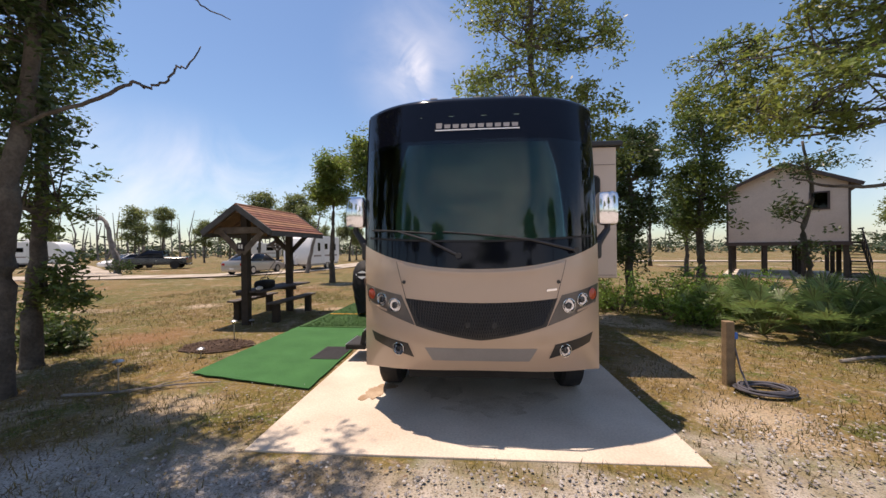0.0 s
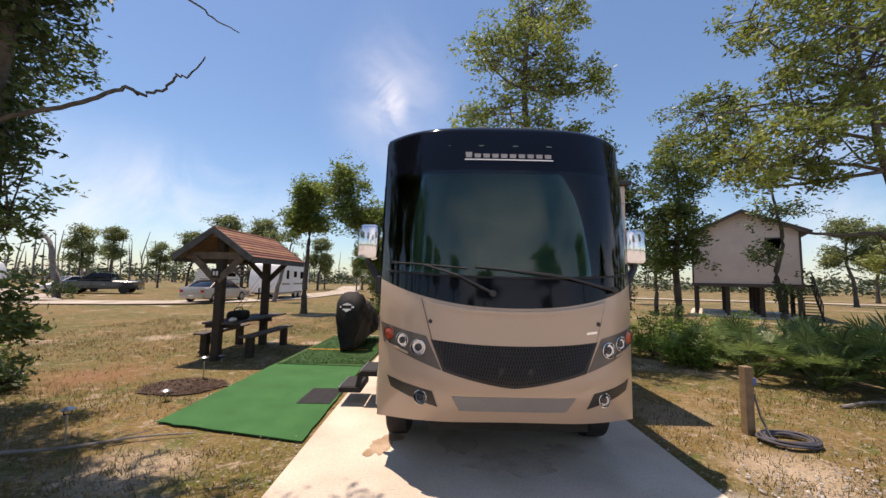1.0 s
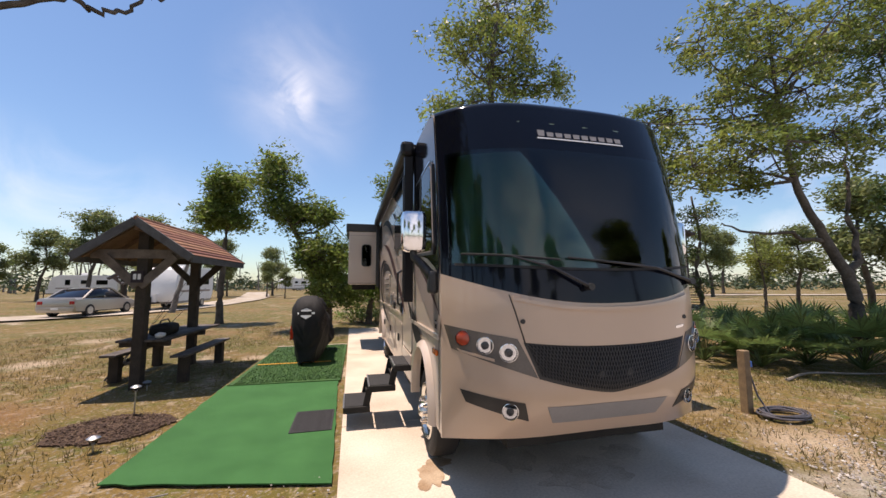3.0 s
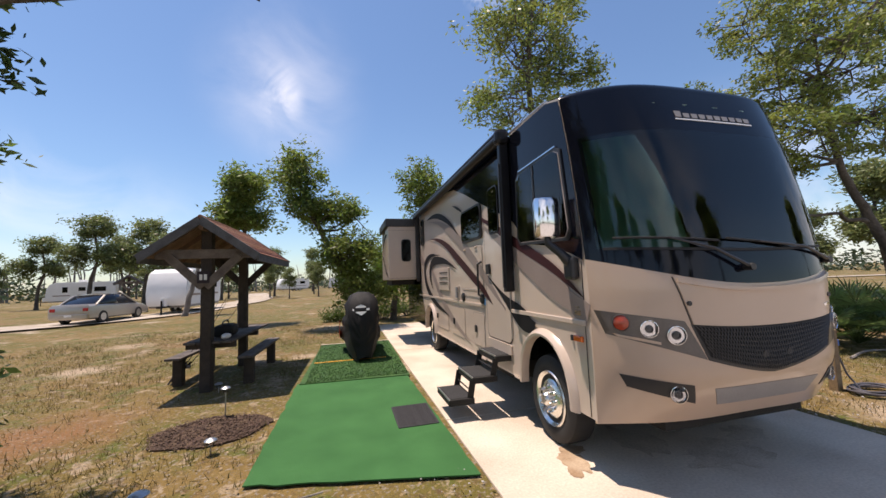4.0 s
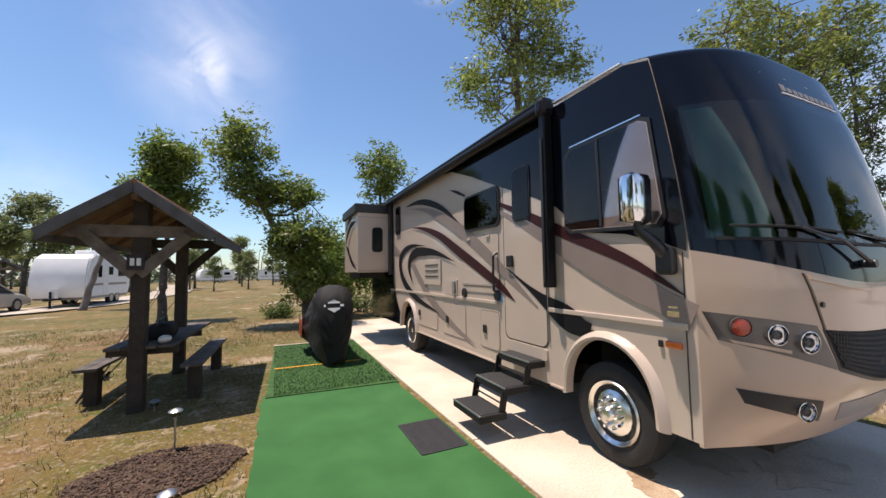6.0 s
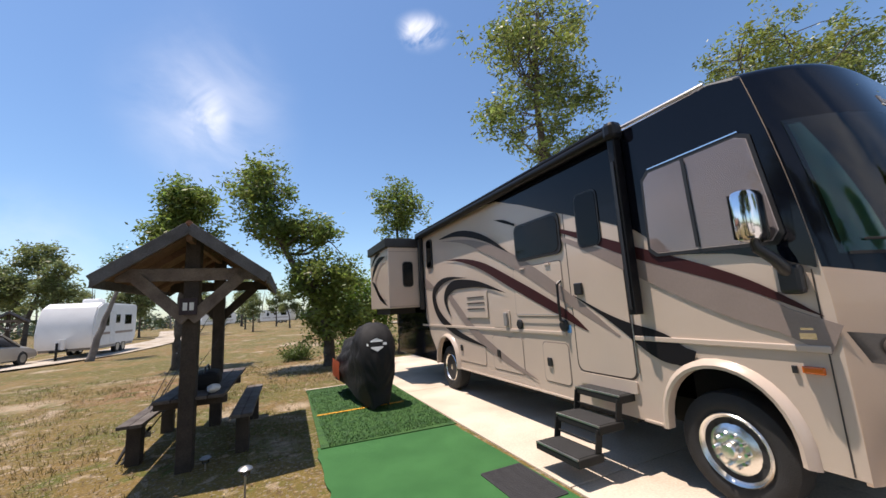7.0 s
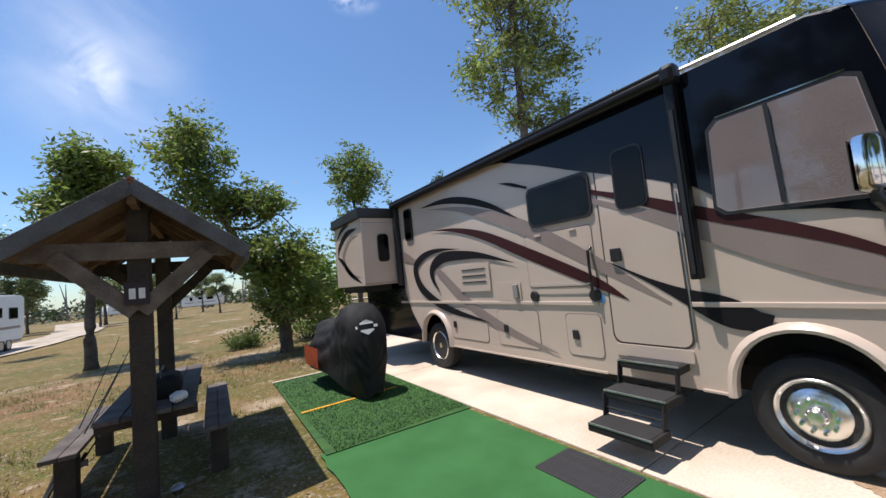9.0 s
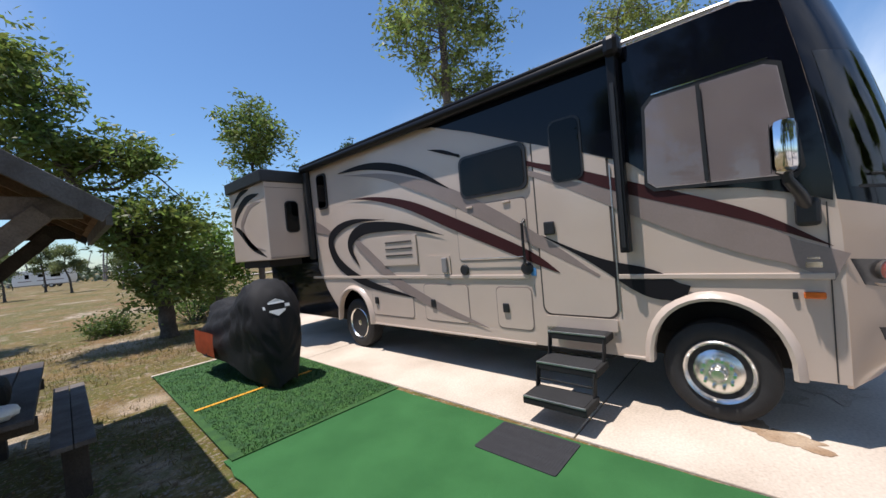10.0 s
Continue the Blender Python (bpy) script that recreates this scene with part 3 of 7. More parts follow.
# shell roads
for nm, line, w in (("road", [(-60, 20), (-34, 20.8), (-24, 21.8), (-17.6, 23.6), (-13.8, 29), (-13.0, 38), (-13.6, 50), (-20, 80)], 3.4), ("road", [(-25, 22.0), (-34, 29), (-52, 42), (-90, 60)], 3.0), ("road", [(8, 46), (30, 42), (60, 33), (110, 20)], 3.2)):
    c = spline([(*p, 0) for p in line], 8)
    bm = bmesh.new()
    prev = None
    for i, p in enumerate(c):
        d = c[min(i + 1, len(c) - 1)] - c[max(i - 1, 0)]
        s = Vector((-d.y, d.x, 0)).normalized() * (w / 2) * (1 + 0.15 * noise.noise((i * 0.9, w, 0)))
        cur = [bm.verts.new(p + s + Vector((0, 0, 0.055))), bm.verts.new(p - s + Vector((0, 0, 0.055)))]
        if prev:
            bm.faces.new((prev[0], prev[1], cur[1], cur[0]))
        prev = cur
    tagged(part(nm, bm, M_ROAD), "pale crushed shell track across the campground", "road", kind="structure")

# ---- motorhome ----
CX, HW, SIDE = 0.08, 1.25, -1.17
TAIL = 13.3
rv = thing("motorhome", (CX, 8.6, 0), "large champagne and black motorhome with maroon swoosh decals", "motorhome")


def nose(x, z):
    """How far ahead the front cap reaches at a place across and a height."""
    s = min(abs(x - CX) / HW, 1.0)
    y = 3.394 + 0.52 * s ** 4
    if z < 0.95:
        y += 0.17 * ((0.95 - z) / 0.4) ** 1.5 * (1 - s ** 6)
    if z > 1.5:
        y += (0.10 * (z - 1.5) + 0.07 * (z - 1.5) ** 2) * (1 - 0.35 * s ** 4)
    return y


def belt(x):
    return 1.53 + 0.24 * (abs(x - CX) / HW) ** 2.2


def skin(bm, fn, nu, nv, thick=0.02, off=0.0):
    """A curved panel over the front cap. fn(u, v) gives (x, z) for u, v from 0 to 1."""
    front, back = [], []
    for j in range(nv + 1):
        for i in range(nu + 1):
            x, z = fn(i / nu, j / nv)
            y = nose(x, z) - off
            front.append(bm.verts.new((x, y, z)))
            back.append(bm.verts.new((x, y + thick, z)))
    k = nu + 1
    for j in range(nv):
        for i in range(nu):
            a, b, c, d = j * k + i, j * k + i + 1, (j + 1) * k + i + 1, (j + 1) * k + i
            bm.faces.new((front[a], front[b], front[c], front[d]))
            bm.faces.new((back[d], back[c], back[b], back[a]))
    edge = [i for i in range(k)] + [j * k + nu for j in range(1, nv + 1)] + [nv * k + i for i in range(nu - 1, -1, -1)] + [j * k for j in range(nv - 1, 0, -1)]
    for a, b in zip(edge, edge[1:] + edge[:1]):
        bm.faces.new((front[b], front[a], back[a], back[b]))
    return bm


def quad(c00, c10, c11, c01):
    """Maps u, v to a four-sided field of (x, z)."""
    def fn(u, v):
        a = ((1 - u) * c00[0] + u * c10[0], (1 - u) * c00[1] + u * c10[1])
        b = ((1 - u) * c01[0] + u * c11[0], (1 - u) * c01[1] + u * c11[1])
        return (1 - v) * a[0] + v * b[0], (1 - v) * a[1] + v * b[1]
    return fn


def cap_x(u):
    """Spreads the columns of a panel, closer towards the corners."""
    return CX + HW * math.sin(math.pi * (u - 0.5)) * 0.9999


part("front_cap", skin(bmesh.new(), lambda u, v: (cap_x(u), (1 - v) * (0.51 - 0.06 * ((cap_x(u) - CX) / HW) ** 2) + v * belt(cap_x(u))), 40, 24, 0.03), M_CAPSHADE, rv, "moulded front cap, champagne with shade in its colour", True)
part("mask_sill", skin(bmesh.new(), lambda u, v: (cap_x(u), (1 - v) * belt(cap_x(u)) + v * (1.80 + 0.06 * ((cap_x(u) - CX) / HW) ** 2)), 40, 5, 0.03), M_BLACKP, rv, smooth=True)
part("mask_header", skin(bmesh.new(), lambda u, v: (cap_x(u), 2.80 + 0.45 * v), 40, 8, 0.03), M_BLACKP, rv, smooth=True)
for sgn in (-1, 1):
    def pillar(u, v, sgn=sgn):
        zz = 1.80 + 0.06 * (1 - 0.15 * u) ** 2
        return CX + sgn * HW * (1.0 - 0.06 * u) * 0.9999, (1 - v) * zz + v * 2.80
    part("mask_pillar", skin(bmesh.new(), pillar, 8, 14, 0.03), M_BLACKP, rv, smooth=True)
ws = part("windshield", skin(bmesh.new(), lambda u, v: (CX + HW * 0.955 * math.sin(math.pi * (u - 0.5)), (1 - v) * (1.795 + 0.05 * math.sin(math.pi * (u - 0.5)) ** 2) + v * 2.83), 36, 18, 0.006, 0.004), G_WIND, rv, "dark tinted curved windscreen", True)
ws.visible_shadow = False
part("windshield_trim", skin(bmesh.new(), lambda u, v: (CX + HW * 0.93 * math.sin(math.pi * (u - 0.5)), 1.785 + 0.05 * math.sin(math.pi * (u - 0.5)) ** 2 + 0.02 * v), 36, 1, 0.02, 0.012), M_RUB, rv)
# brow between windscreen and roof
bm = bmesh.new()
rows = []
for j in range(9):
    a = radians(90 * j / 8)
    rows.append([bm.verts.new((cap_x(i / 40), nose(cap_x(i / 40), 3.25) + 0.40 * (1 - math.cos(a)), 3.25 + 0.10 * math.sin(a) + 0.045 * math.sin(a) * (1 - ((cap_x(i / 40) - CX) / HW) ** 2))) for i in range(41)])
for r0, r1 in zip(rows, rows[1:]):
    for i in range(40):
        bm.faces.new((r0[i], r0[i + 1], r1[i + 1], r1[i]))
part("brow", bm, M_BLACKP, rv, smooth=True)
# roof
bm = bmesh.new()
rows = []
for y in np.linspace(4.02, TAIL, 12):
    rows.append([bm.verts.new((CX + HW * c, max(y, nose(CX + HW * c, 3.25) + 0.36), 3.30 + 0.09 * (1 - c * c))) for c in np.linspace(-1, 1, 13)])
for r0, r1 in zip(rows, rows[1:]):
    for i in range(12):
        bm.faces.new((r0[i], r0[i + 1], r1[i + 1], r1[i]))
part("roof", bm, M_WHITE, rv, smooth=True)


def arch_line(cy, half, top, base, n=18):
    return [(cy + half * math.cos(math.pi * i / n), base + (top - base) * math.sin(math.pi * i / n) ** 0.85 if 0 < i < n else base) for i in range(n + 1)]


def side_place(x0, out):
    return lambda u, v, d: Vector((x0 + out * d, u, v))


FA, RA = 4.70, 9.98
for x0, inward, nm in ((SIDE, 1, "side_wall"), (CX + HW, -1, "side_wall")):
    line = [(nose(SIDE, z) + 0.002, z) for z in np.linspace(0.47, 3.25, 16)] + [(nose(SIDE, 3.25) + 0.3, 3.335), (TAIL, 3.33), (TAIL, 0.47)]
    line += [(RA + 0.50, 0.47)] + arch_line(RA, 0.47, 1.02, 0.47)[1:-1] + [(RA - 0.47, 0.47), (FA + 0.475, 0.47)] + arch_line(FA, 0.475, 1.04, 0.47)[1:-1] + [(FA - 0.475, 0.47)]
    part(nm, prism(bmesh.new(), line, side_place(x0, inward), 0.04), M_BEIGE, rv, "champagne side wall")
part("rear_wall", B(CX - HW + 0.04, CX + HW - 0.04, TAIL - 0.05, TAIL, 0.5, 3.32), M_BEIGE, rv)
part("underfloor", B(CX - 1.1, CX + 1.1, 5.5, TAIL - 0.1, 0.42, 0.62), M_CHASSIS, rv, "black chassis under the body")
part("underfloor", B(CX - 0.75, CX + 0.75, 3.75, 5.5, 0.38, 0.62), M_CHASSIS, rv)
part("front_axle", cyl(bmesh.new(), (CX - 1.0, FA, 0.46), (CX + 1.0, FA, 0.46), 0.06), M_CHASSIS, rv)
for yy in (FA, RA):
    for sg in (-1, 1):
        part("wheel_well", B(CX + sg * 0.72 - 0.02, CX + sg * 0.72 + 0.02, yy - 0.55, yy + 0.55, 0.42, 1.15), M_CHASSIS, rv)
        part("wheel_well", B(min(CX + sg * 0.72, CX + sg * 1.2), max(CX + sg * 0.72, CX + sg * 1.2), yy - 0.55, yy + 0.55, 1.12, 1.15), M_CHASSIS, rv)

# cab inside
part("dashboard", B(CX - 1.12, CX + 1.12, 4.0, 4.5, 1.45, 1.78, 0.06), M_DASH, rv, "grey green dashboard behind the windscreen")
bm = bmesh.new()
rows = []
for v in np.linspace(0, 1, 5):
    rows.append([bm.verts.new((CX + HW * 0.965 * math.sin(math.pi * (u - 0.5)), nose(CX + HW * 0.965 * math.sin(math.pi * (u - 0.5)), 2.80) + 0.10 + 0.012 * math.sin(u * 70), 1.62 + 1.48 * v)) for u in np.linspace(0, 1, 81)])
for r0, r1 in zip(rows, rows[1:]):
    for i in range(80):
        bm.faces.new((r0[i], r0[i + 1], r1[i + 1], r1[i]))
bmesh.ops.solidify(bm, geom=bm.faces[:], thickness=0.004)
part("sunshade", bm, mat("grey green sunshade cloth", (0.52, 0.68, 0.59), 0.9, other=(0.34, 0.46, 0.38), var=0.2, scale=1.3, fine=60, bump=0.2), rv, "grey-green sunshade drawn behind the windscreen", True)
part("cab_floor", B(CX - 1.18, CX + 1.18, 3.98, 5.6, 1.15, 1.2), M_INNER, rv)
part("cab_curtain", B(CX - 1.18, CX + 1.18, 5.6, 5.64, 1.2, 3.25), M_INNER, rv, "dark lining at the back of the cab")
for sx in (-0.62, 0.62):
    part("cab_seat", B(CX + sx - 0.27, CX + sx + 0.27, 4.95, 5.12, 1.3, 2.35, 0.08), M_INNER, rv)

# hood panel with its gap, and the keyholes
hoodf = lambda g: (lambda u, v: (CX + (2 * u - 1) * (0.715 + g + 0.10 * v), (1 - v) * (1.212 + 0.038 * (2 * u - 1) ** 2 - g) + v * (belt(CX + (2 * u - 1) * 0.815) - 0.02)))
part("hood_gap", skin(bmesh.new(), hoodf(0.007), 30, 8, 0.02, 0.004), M_SEAM, rv)
hood = part("hood_panel", skin(bmesh.new(), hoodf(0.0), 30, 10, 0.02, 0.012), M_CAPSHADE, rv, smooth=True)
part("hood_lip", skin(bmesh.new(), lambda u, v: (CX + (2 * u - 1) * 0.80, belt(CX + (2 * u - 1) * 0.80) - 0.055 + 0.03 * v), 30, 4, 0.03, 0.028), M_CAPSHADE, rv, smooth=True)
for sx in (-0.735, 0.735):
    yk = nose(CX + sx, 1.40)
    part("keyhole", cyl(bmesh.new(), (CX + sx, yk - 0.022, 1.405), (CX + sx, yk + 0.01, 1.405), 0.018, n=12), M_PLASTIC, hood)
part("badge_bar", skin(bmesh.new(), quad((0.70, 1.315), (0.80, 1.325), (0.80, 1.345), (0.70, 1.335)), 4, 1, 0.006, 0.016), M_CHROME, hood)

# grille: dark backing and a woven lattice
grillef = lambda g: (lambda u, v: (CX + (2 * u - 1) * (0.60 + 0.11 * v + g), (1 - v) * (0.87 + 0.135 * abs(2 * u - 1) ** 1.4 - g) + v * (1.205 + 0.038 * (2 * u - 1) ** 2 + g * 0.4)))
part("grille_surround", skin(bmesh.new(), grillef(0.02), 30, 6, 0.02, 0.003), M_PLASTIC, rv)
grille = part("grille", skin(bmesh.new(), grillef(0.0), 30, 6, 0.02, 0.006), mat("grille backing", (0.012, 0.012, 0.014), 0.7, bump=0), rv, "black woven mesh grille")
gm = bmesh.new()
gf = grillef(-0.004)
for k in range(-9, 58):
    for s in (1, -1):
        pts = []
        for i in range(7):
            v = i / 6
            u = (k + 4.5 * (v if s > 0 else 1 - v)) / 52
            if 0 <= u <= 1:
                x, z = gf(u, v)
                pts.append((x, nose(x, z) - 0.012 - (0.003 if s > 0 else 0), z))
        if len(pts) > 1:
            tube(gm, pts, [0.0042] * len(pts), 4)
part("grille_mesh", gm, mat("dark grille wire", (0.045, 0.044, 0.045), 0.45, var=0.2, bump=0), grille)
for sx in (-0.12, 0.13):
    part("grille_sensor", cyl(bmesh.new(), (CX + sx, nose(CX, 0.98) - 0.016, 1.0), (CX + sx, nose(CX, 0.98) + 0.01, 1.0), 0.028, n=14), M_PLASTIC, grille)

# lower intake
part("lower_intake", skin(bmesh.new(), quad((-0.39, 0.625), (0.55, 0.625), (0.62, 0.765), (-0.46, 0.765)), 20, 4, 0.02, 0.004), M_GREYPL, rv, "grey lower bumper insert")


M_BOWL = mat("lamp bowl", (0.10, 0.10, 0.105), 0.3, 0.6, bump=0)
M_CLUSTER = mat("smoked brown cluster", (0.10, 0.085, 0.075), 0.3, var=0.2, bump=0, coat=0.5)


def lamp(parent, x, z, r, lens, name, lean):
    """A round lamp sunk in its housing: chrome ring, bowl and lens."""
    y = nose(x, z) - 0.010
    ax = (lean, -1, 0.0)
    L = part(name, lathe(bmesh.new(), (x, y, z), ax, [(-0.03, r * 0.75), (0.0, r * 1.06), (0.016, r * 1.05), (0.017, r * 0.99), (0.004, r * 0.95)], 24), M_CHROME if lens is G_LAMP else M_CLUSTER, parent, "chrome ringed lamp" if lens is G_LAMP else "red-orange turn lamp", True)
    part("lens", lathe(bmesh.new(), (x, y, z), ax, [(0.0, r * 0.95), (0.012, r * 0.9), (0.022, r * 0.5), (0.026, 0.0)], 24), lens, L, smooth=True)
    if lens is G_LAMP:
        part("bulb_ring", lathe(bmesh.new(), (x, y, z), ax, [(0.004, r * 0.50), (0.012, r * 0.48), (0.012, r * 0.40), (0.004, r * 0.38)], 20), M_BOWL, L, smooth=True)
    part("reflector", lathe(bmesh.new(), (x, y, z), ax, [(-0.005, r * 0.94), (-0.003, r * 0.45), (0.004, r * 0.4), (0.006, 0.0)], 20), M_BOWL if lens is G_LAMP else lens, L, smooth=True)


for sg in (-1, 1):
    def mx(x, sg=sg):
        return CX + sg * x
    hl = part("headlight_housing", skin(bmesh.new(), quad((mx(1.19), 1.17), (mx(0.63), 0.99), (mx(0.77), 1.275), (mx(1.235), 1.355)), 14, 6, 0.02, 0.005), M_CLUSTER, rv, "smoked brown headlight cluster", True)
    lamp(hl, mx(1.12), 1.262, 0.062, M_REDLENS, "turn_lamp", sg * 0.75)
    lamp(hl, mx(0.985), 1.22, 0.062, G_LAMP, "main_lamp", sg * 0.5)
    lamp(hl, mx(0.835), 1.175, 0.066, G_LAMP, "main_lamp", sg * 0.35)
    part("cluster_lip", skin(bmesh.new(), quad((mx(1.14), 1.155), (mx(0.93), 1.105), (mx(0.93), 1.125), (mx(1.16), 1.178)), 8, 2, 0.02, 0.02), M_CAPSHADE, rv, smooth=True)
    fg = part("fog_housing", skin(bmesh.new(), quad((mx(1.10), 0.775), (mx(0.66), 0.65), (mx(0.71), 0.80), (mx(1.14), 0.87)), 12, 5, 0.02, 0.005), M_PLASTIC, rv, "black fog lamp recess", True)
    lamp(fg, mx(0.81), 0.735, 0.060, G_LAMP, "fog_lamp", sg * 0.35)

# wipers
for x0, z0, x1, z1 in ((-0.12, 1.66, -0.72, 1.90), (1.00, 1.70, 0.05, 1.86)):
    wp = part("wiper_arm", tube(bmesh.new(), [(x0, nose(x0, z0) - 0.05, z0), ((x0 + x1) / 2, nose((x0 + x1) / 2, z1) - 0.06, (z0 + z1) / 2 + 0.03), (x1, nose(x1, z1) - 0.035, z1)], [0.016, 0.011, 0.008], 6), M_PLASTIC, rv, "black windscreen wiper")
    part("wiper_pivot", cyl(bmesh.new(), (x0, nose(x0, z0) - 0.07, z0), (x0, nose(x0, z0) + 0.01, z0), 0.028), M_PLASTIC, wp)
    xb0, xb1 = x1 - 0.32, x1 + 0.38
    part("wiper_blade", tube(bmesh.new(), [(x, nose(x, z1) - 0.025, z1 + (x - x1) * -0.08) for x in np.linspace(xb0, xb1, 7)], [0.009] * 7, 5), M_RUB, wp)

# name strip over the windscreen, as plain silver bars
nm0 = part("name_bar", skin(bmesh.new(), quad((-0.36, 2.935), (0.50, 2.935), (0.50, 2.947), (-0.36, 2.947)), 12, 1, 0.006, 0.006), M_LOGO, rv, "silver maker's name drawn as bars")
for i in range(10):
    a = -0.36 + i * 0.086
    part("name_bar", skin(bmesh.new(), quad((a + 0.012, 2.962), (a + 0.068, 2.962), (a + 0.074, 3.005 if i else 3.022), (a + 0.008, 3.005 if i else 3.022)), 2, 1, 0.006, 0.005), M_GREYPL, nm0)
for i in range(5):
    x = CX + (i - 2) * 0.24
    part("roof_marker_lamp", B(x - 0.04, x + 0.04, nose(x, 3.25) + 0.20, nose(x, 3.25) + 0.26, 3.355, 3.40, 0.01), M_GREYPL, rv)


def on_side(bm, outline, lift, thick=0.0015):
    return prism(bm, outline, side_place(SIDE - lift, -1), thick)


# decals on the passenger side
roof_edge = 3.325
side_decals = [
    ("black_panel", M_BLACKP, [(8.3, roof_edge), (7.75, 3.26), (7.1, 3.03), (6.54, 2.80), (5.64, 2.45), (5.28, 2.29), (5.0, 2.06), (4.9, 1.99), (4.45, 1.93), (4.11, 1.83), (3.955, 1.765)] + [(nose(SIDE, z) + 0.004, z) for z in (1.9, 2.2, 2.5, 2.8, 3.1, 3.25)] + [(4.4, roof_edge)], 0.0104),
    ("black_panel", M_BLACKP, [(10.48, 0.48), (10.52, 0.66), (10.86, 1.02), (11.12, 1.42), (11.14, roof_edge), (TAIL - 0.002, roof_edge), (TAIL - 0.002, 0.48)], 0.0104),
    ("grey_swoosh", M_GREYD, ribbon([(11.44, 2.32), (10.9, 2.16), (10.45, 2.02)], 0.20, 0.3, (1.0, 0.3)), 0.0098),
    ("grey_swoosh", M_GREYD, ribbon([(9.95, 3.0), (9.0, 2.83), (8.3, 2.61), (7.45, 2.27), (6.5, 1.76), (5.62, 1.24)], 0.20, 0.62, (0.05, 0.15)), 0.0098),
    ("grey_swoosh", M_GREYD, ribbon([(9.9, 1.95), (9.6, 1.72), (8.75, 1.16), (7.85, 0.81), (7.05, 0.60)], 0.17, 0.4), 0.0098),
    ("grey_swoosh", M_GREYD, ribbon([(6.4, 2.42), (5.31, 1.93), (4.49, 1.56), (3.93, 1.30)], 0.26, 0.6, (0.2, 0.8)), 0.0098),
    ("black_swoosh", M_DARKD, ribbon([(10.15, 3.07), (9.4, 3.04), (8.78, 2.93), (8.15, 2.72), (7.53, 2.41)], 0.12, 0.5), 0.0122),
    ("maroon_swoosh", M_MAROON, ribbon([(9.85, 2.58), (9.1, 2.48), (8.33, 2.28), (7.5, 1.94), (6.48, 1.51), (6.04, 1.28)], 0.155, 0.6), 0.0122),
    ("black_swoosh", M_DARKD, ribbon([(8.95, 2.14), (9.75, 2.19), (10.3, 2.10), (10.58, 1.88), (10.34, 1.48), (9.55, 1.14), (8.36, 0.93)], 0.19, 0.58), 0.0122),
    ("black_swoosh", M_DARKD, ribbon([(7.68, 1.80), (8.4, 1.97), (8.95, 2.03), (9.5, 2.04), (9.86, 1.92), (9.95, 1.72), (9.72, 1.42)], 0.19, 0.55), 0.0142),
    ("black_swoosh", M_DARKD, ribbon([(6.23, 1.69), (5.6, 1.37), (5.22, 1.20), (4.88, 1.07)], 0.25, 0.72, (0.02, 0.75)), 0.0122),
    ("maroon_swoosh", M_MAROON, ribbon([(6.56, 2.58), (5.87, 2.31), (5.29, 2.06), (4.47, 1.73), (3.97, 1.45)], 0.115, 0.5, (0.5, 0.02)), 0.0122),
    ("black_swoosh", M_DARKD, ribbon([(7.86, 2.98), (7.6, 2.90), (7.3, 2.78)], 0.05, 0.6, (0.0, 0.8)), 0.0122),
]
for nm, mt, line, lift in side_decals:
    plate = prism if nm == "black_panel" else strip_plate
    part(nm, plate(bmesh.new(), line, side_place(SIDE - lift, -1), 0.0015), mt, rv)


def ring(outline, grow):
    """An outline moved outwards from its middle by grow metres."""
    cu, cv = sum(p[0] for p in outline) / len(outline), sum(p[1] for p in outline) / len(outline)
    ru, rv_ = max(abs(p[0] - cu) for p in outline), max(abs(p[1] - cv) for p in outline)
    return [(cu + (u - cu) * (1 + grow / ru), cv + (v - cv) * (1 + grow / rv_)) for u, v in outline]


def side_window(name, line, glass, backing, label):
    w = part(name, on_side(bmesh.new(), ring(line, 0.03), 0.004, 0.022), M_PLASTIC, rv, label)
    part("backing", on_side(bmesh.new(), line, 0.0262, 0.001), backing, w)
    p = part("pane", on_side(bmesh.new(), ring(line, -0.004), 0.034, 0.003), glass, w, "tinted glass pane")
    p.visible_shadow = False
    return w


cab_line = [(5.12, 2.08), (5.10, 2.72), (5.03, 2.79), (4.28, 2.81), (4.20, 2.77), (4.11, 2.05), (4.16, 1.98), (5.05, 2.02)]
cabw = side_window("cab_window", cab_line, G_SIDE, M_CURTAIN, "cab side window with a drawn mauve curtain")
part("window_divider", on_side(bmesh.new(), [(4.66, 2.02), (4.69, 2.02), (4.71, 2.80), (4.68, 2.80)], 0.036, 0.008), M_PLASTIC, cabw)
part("chrome_edge", on_side(bmesh.new(), [(5.04, 2.822), (4.25, 2.842), (4.25, 2.852), (5.04, 2.832)], 0.02, 0.01), M_CHROME, cabw)
side_window("saloon_window", rounded(6.37, 7.29, 2.25, 2.72, 0.09), G_DARK, M_PLASTIC, "dark saloon window with rounded corners")
side_window("bedroom_window", rounded(10.59, 10.86, 2.54, 3.14, 0.07), G_DARK, M_PLASTIC, "narrow dark window near the slide-out")

# entry door
door_edge = part("door_gap", on_side(bmesh.new(), rounded(5.46, 6.28, 0.82, 2.92, 0.10), 0.002, 0.003), M_SEAM, rv)
door = part("entry_door", on_side(bmesh.new(), rounded(5.48, 6.26, 0.84, 2.90, 0.09), 0.0052, 0.004), M_BEIGE, rv, "closed champagne entry door with dark window")
dwin = part("door_window", on_side(bmesh.new(), rounded(5.70, 6.05, 2.22, 2.86, 0.08), 0.0135, 0.010), M_PLASTIC, door)
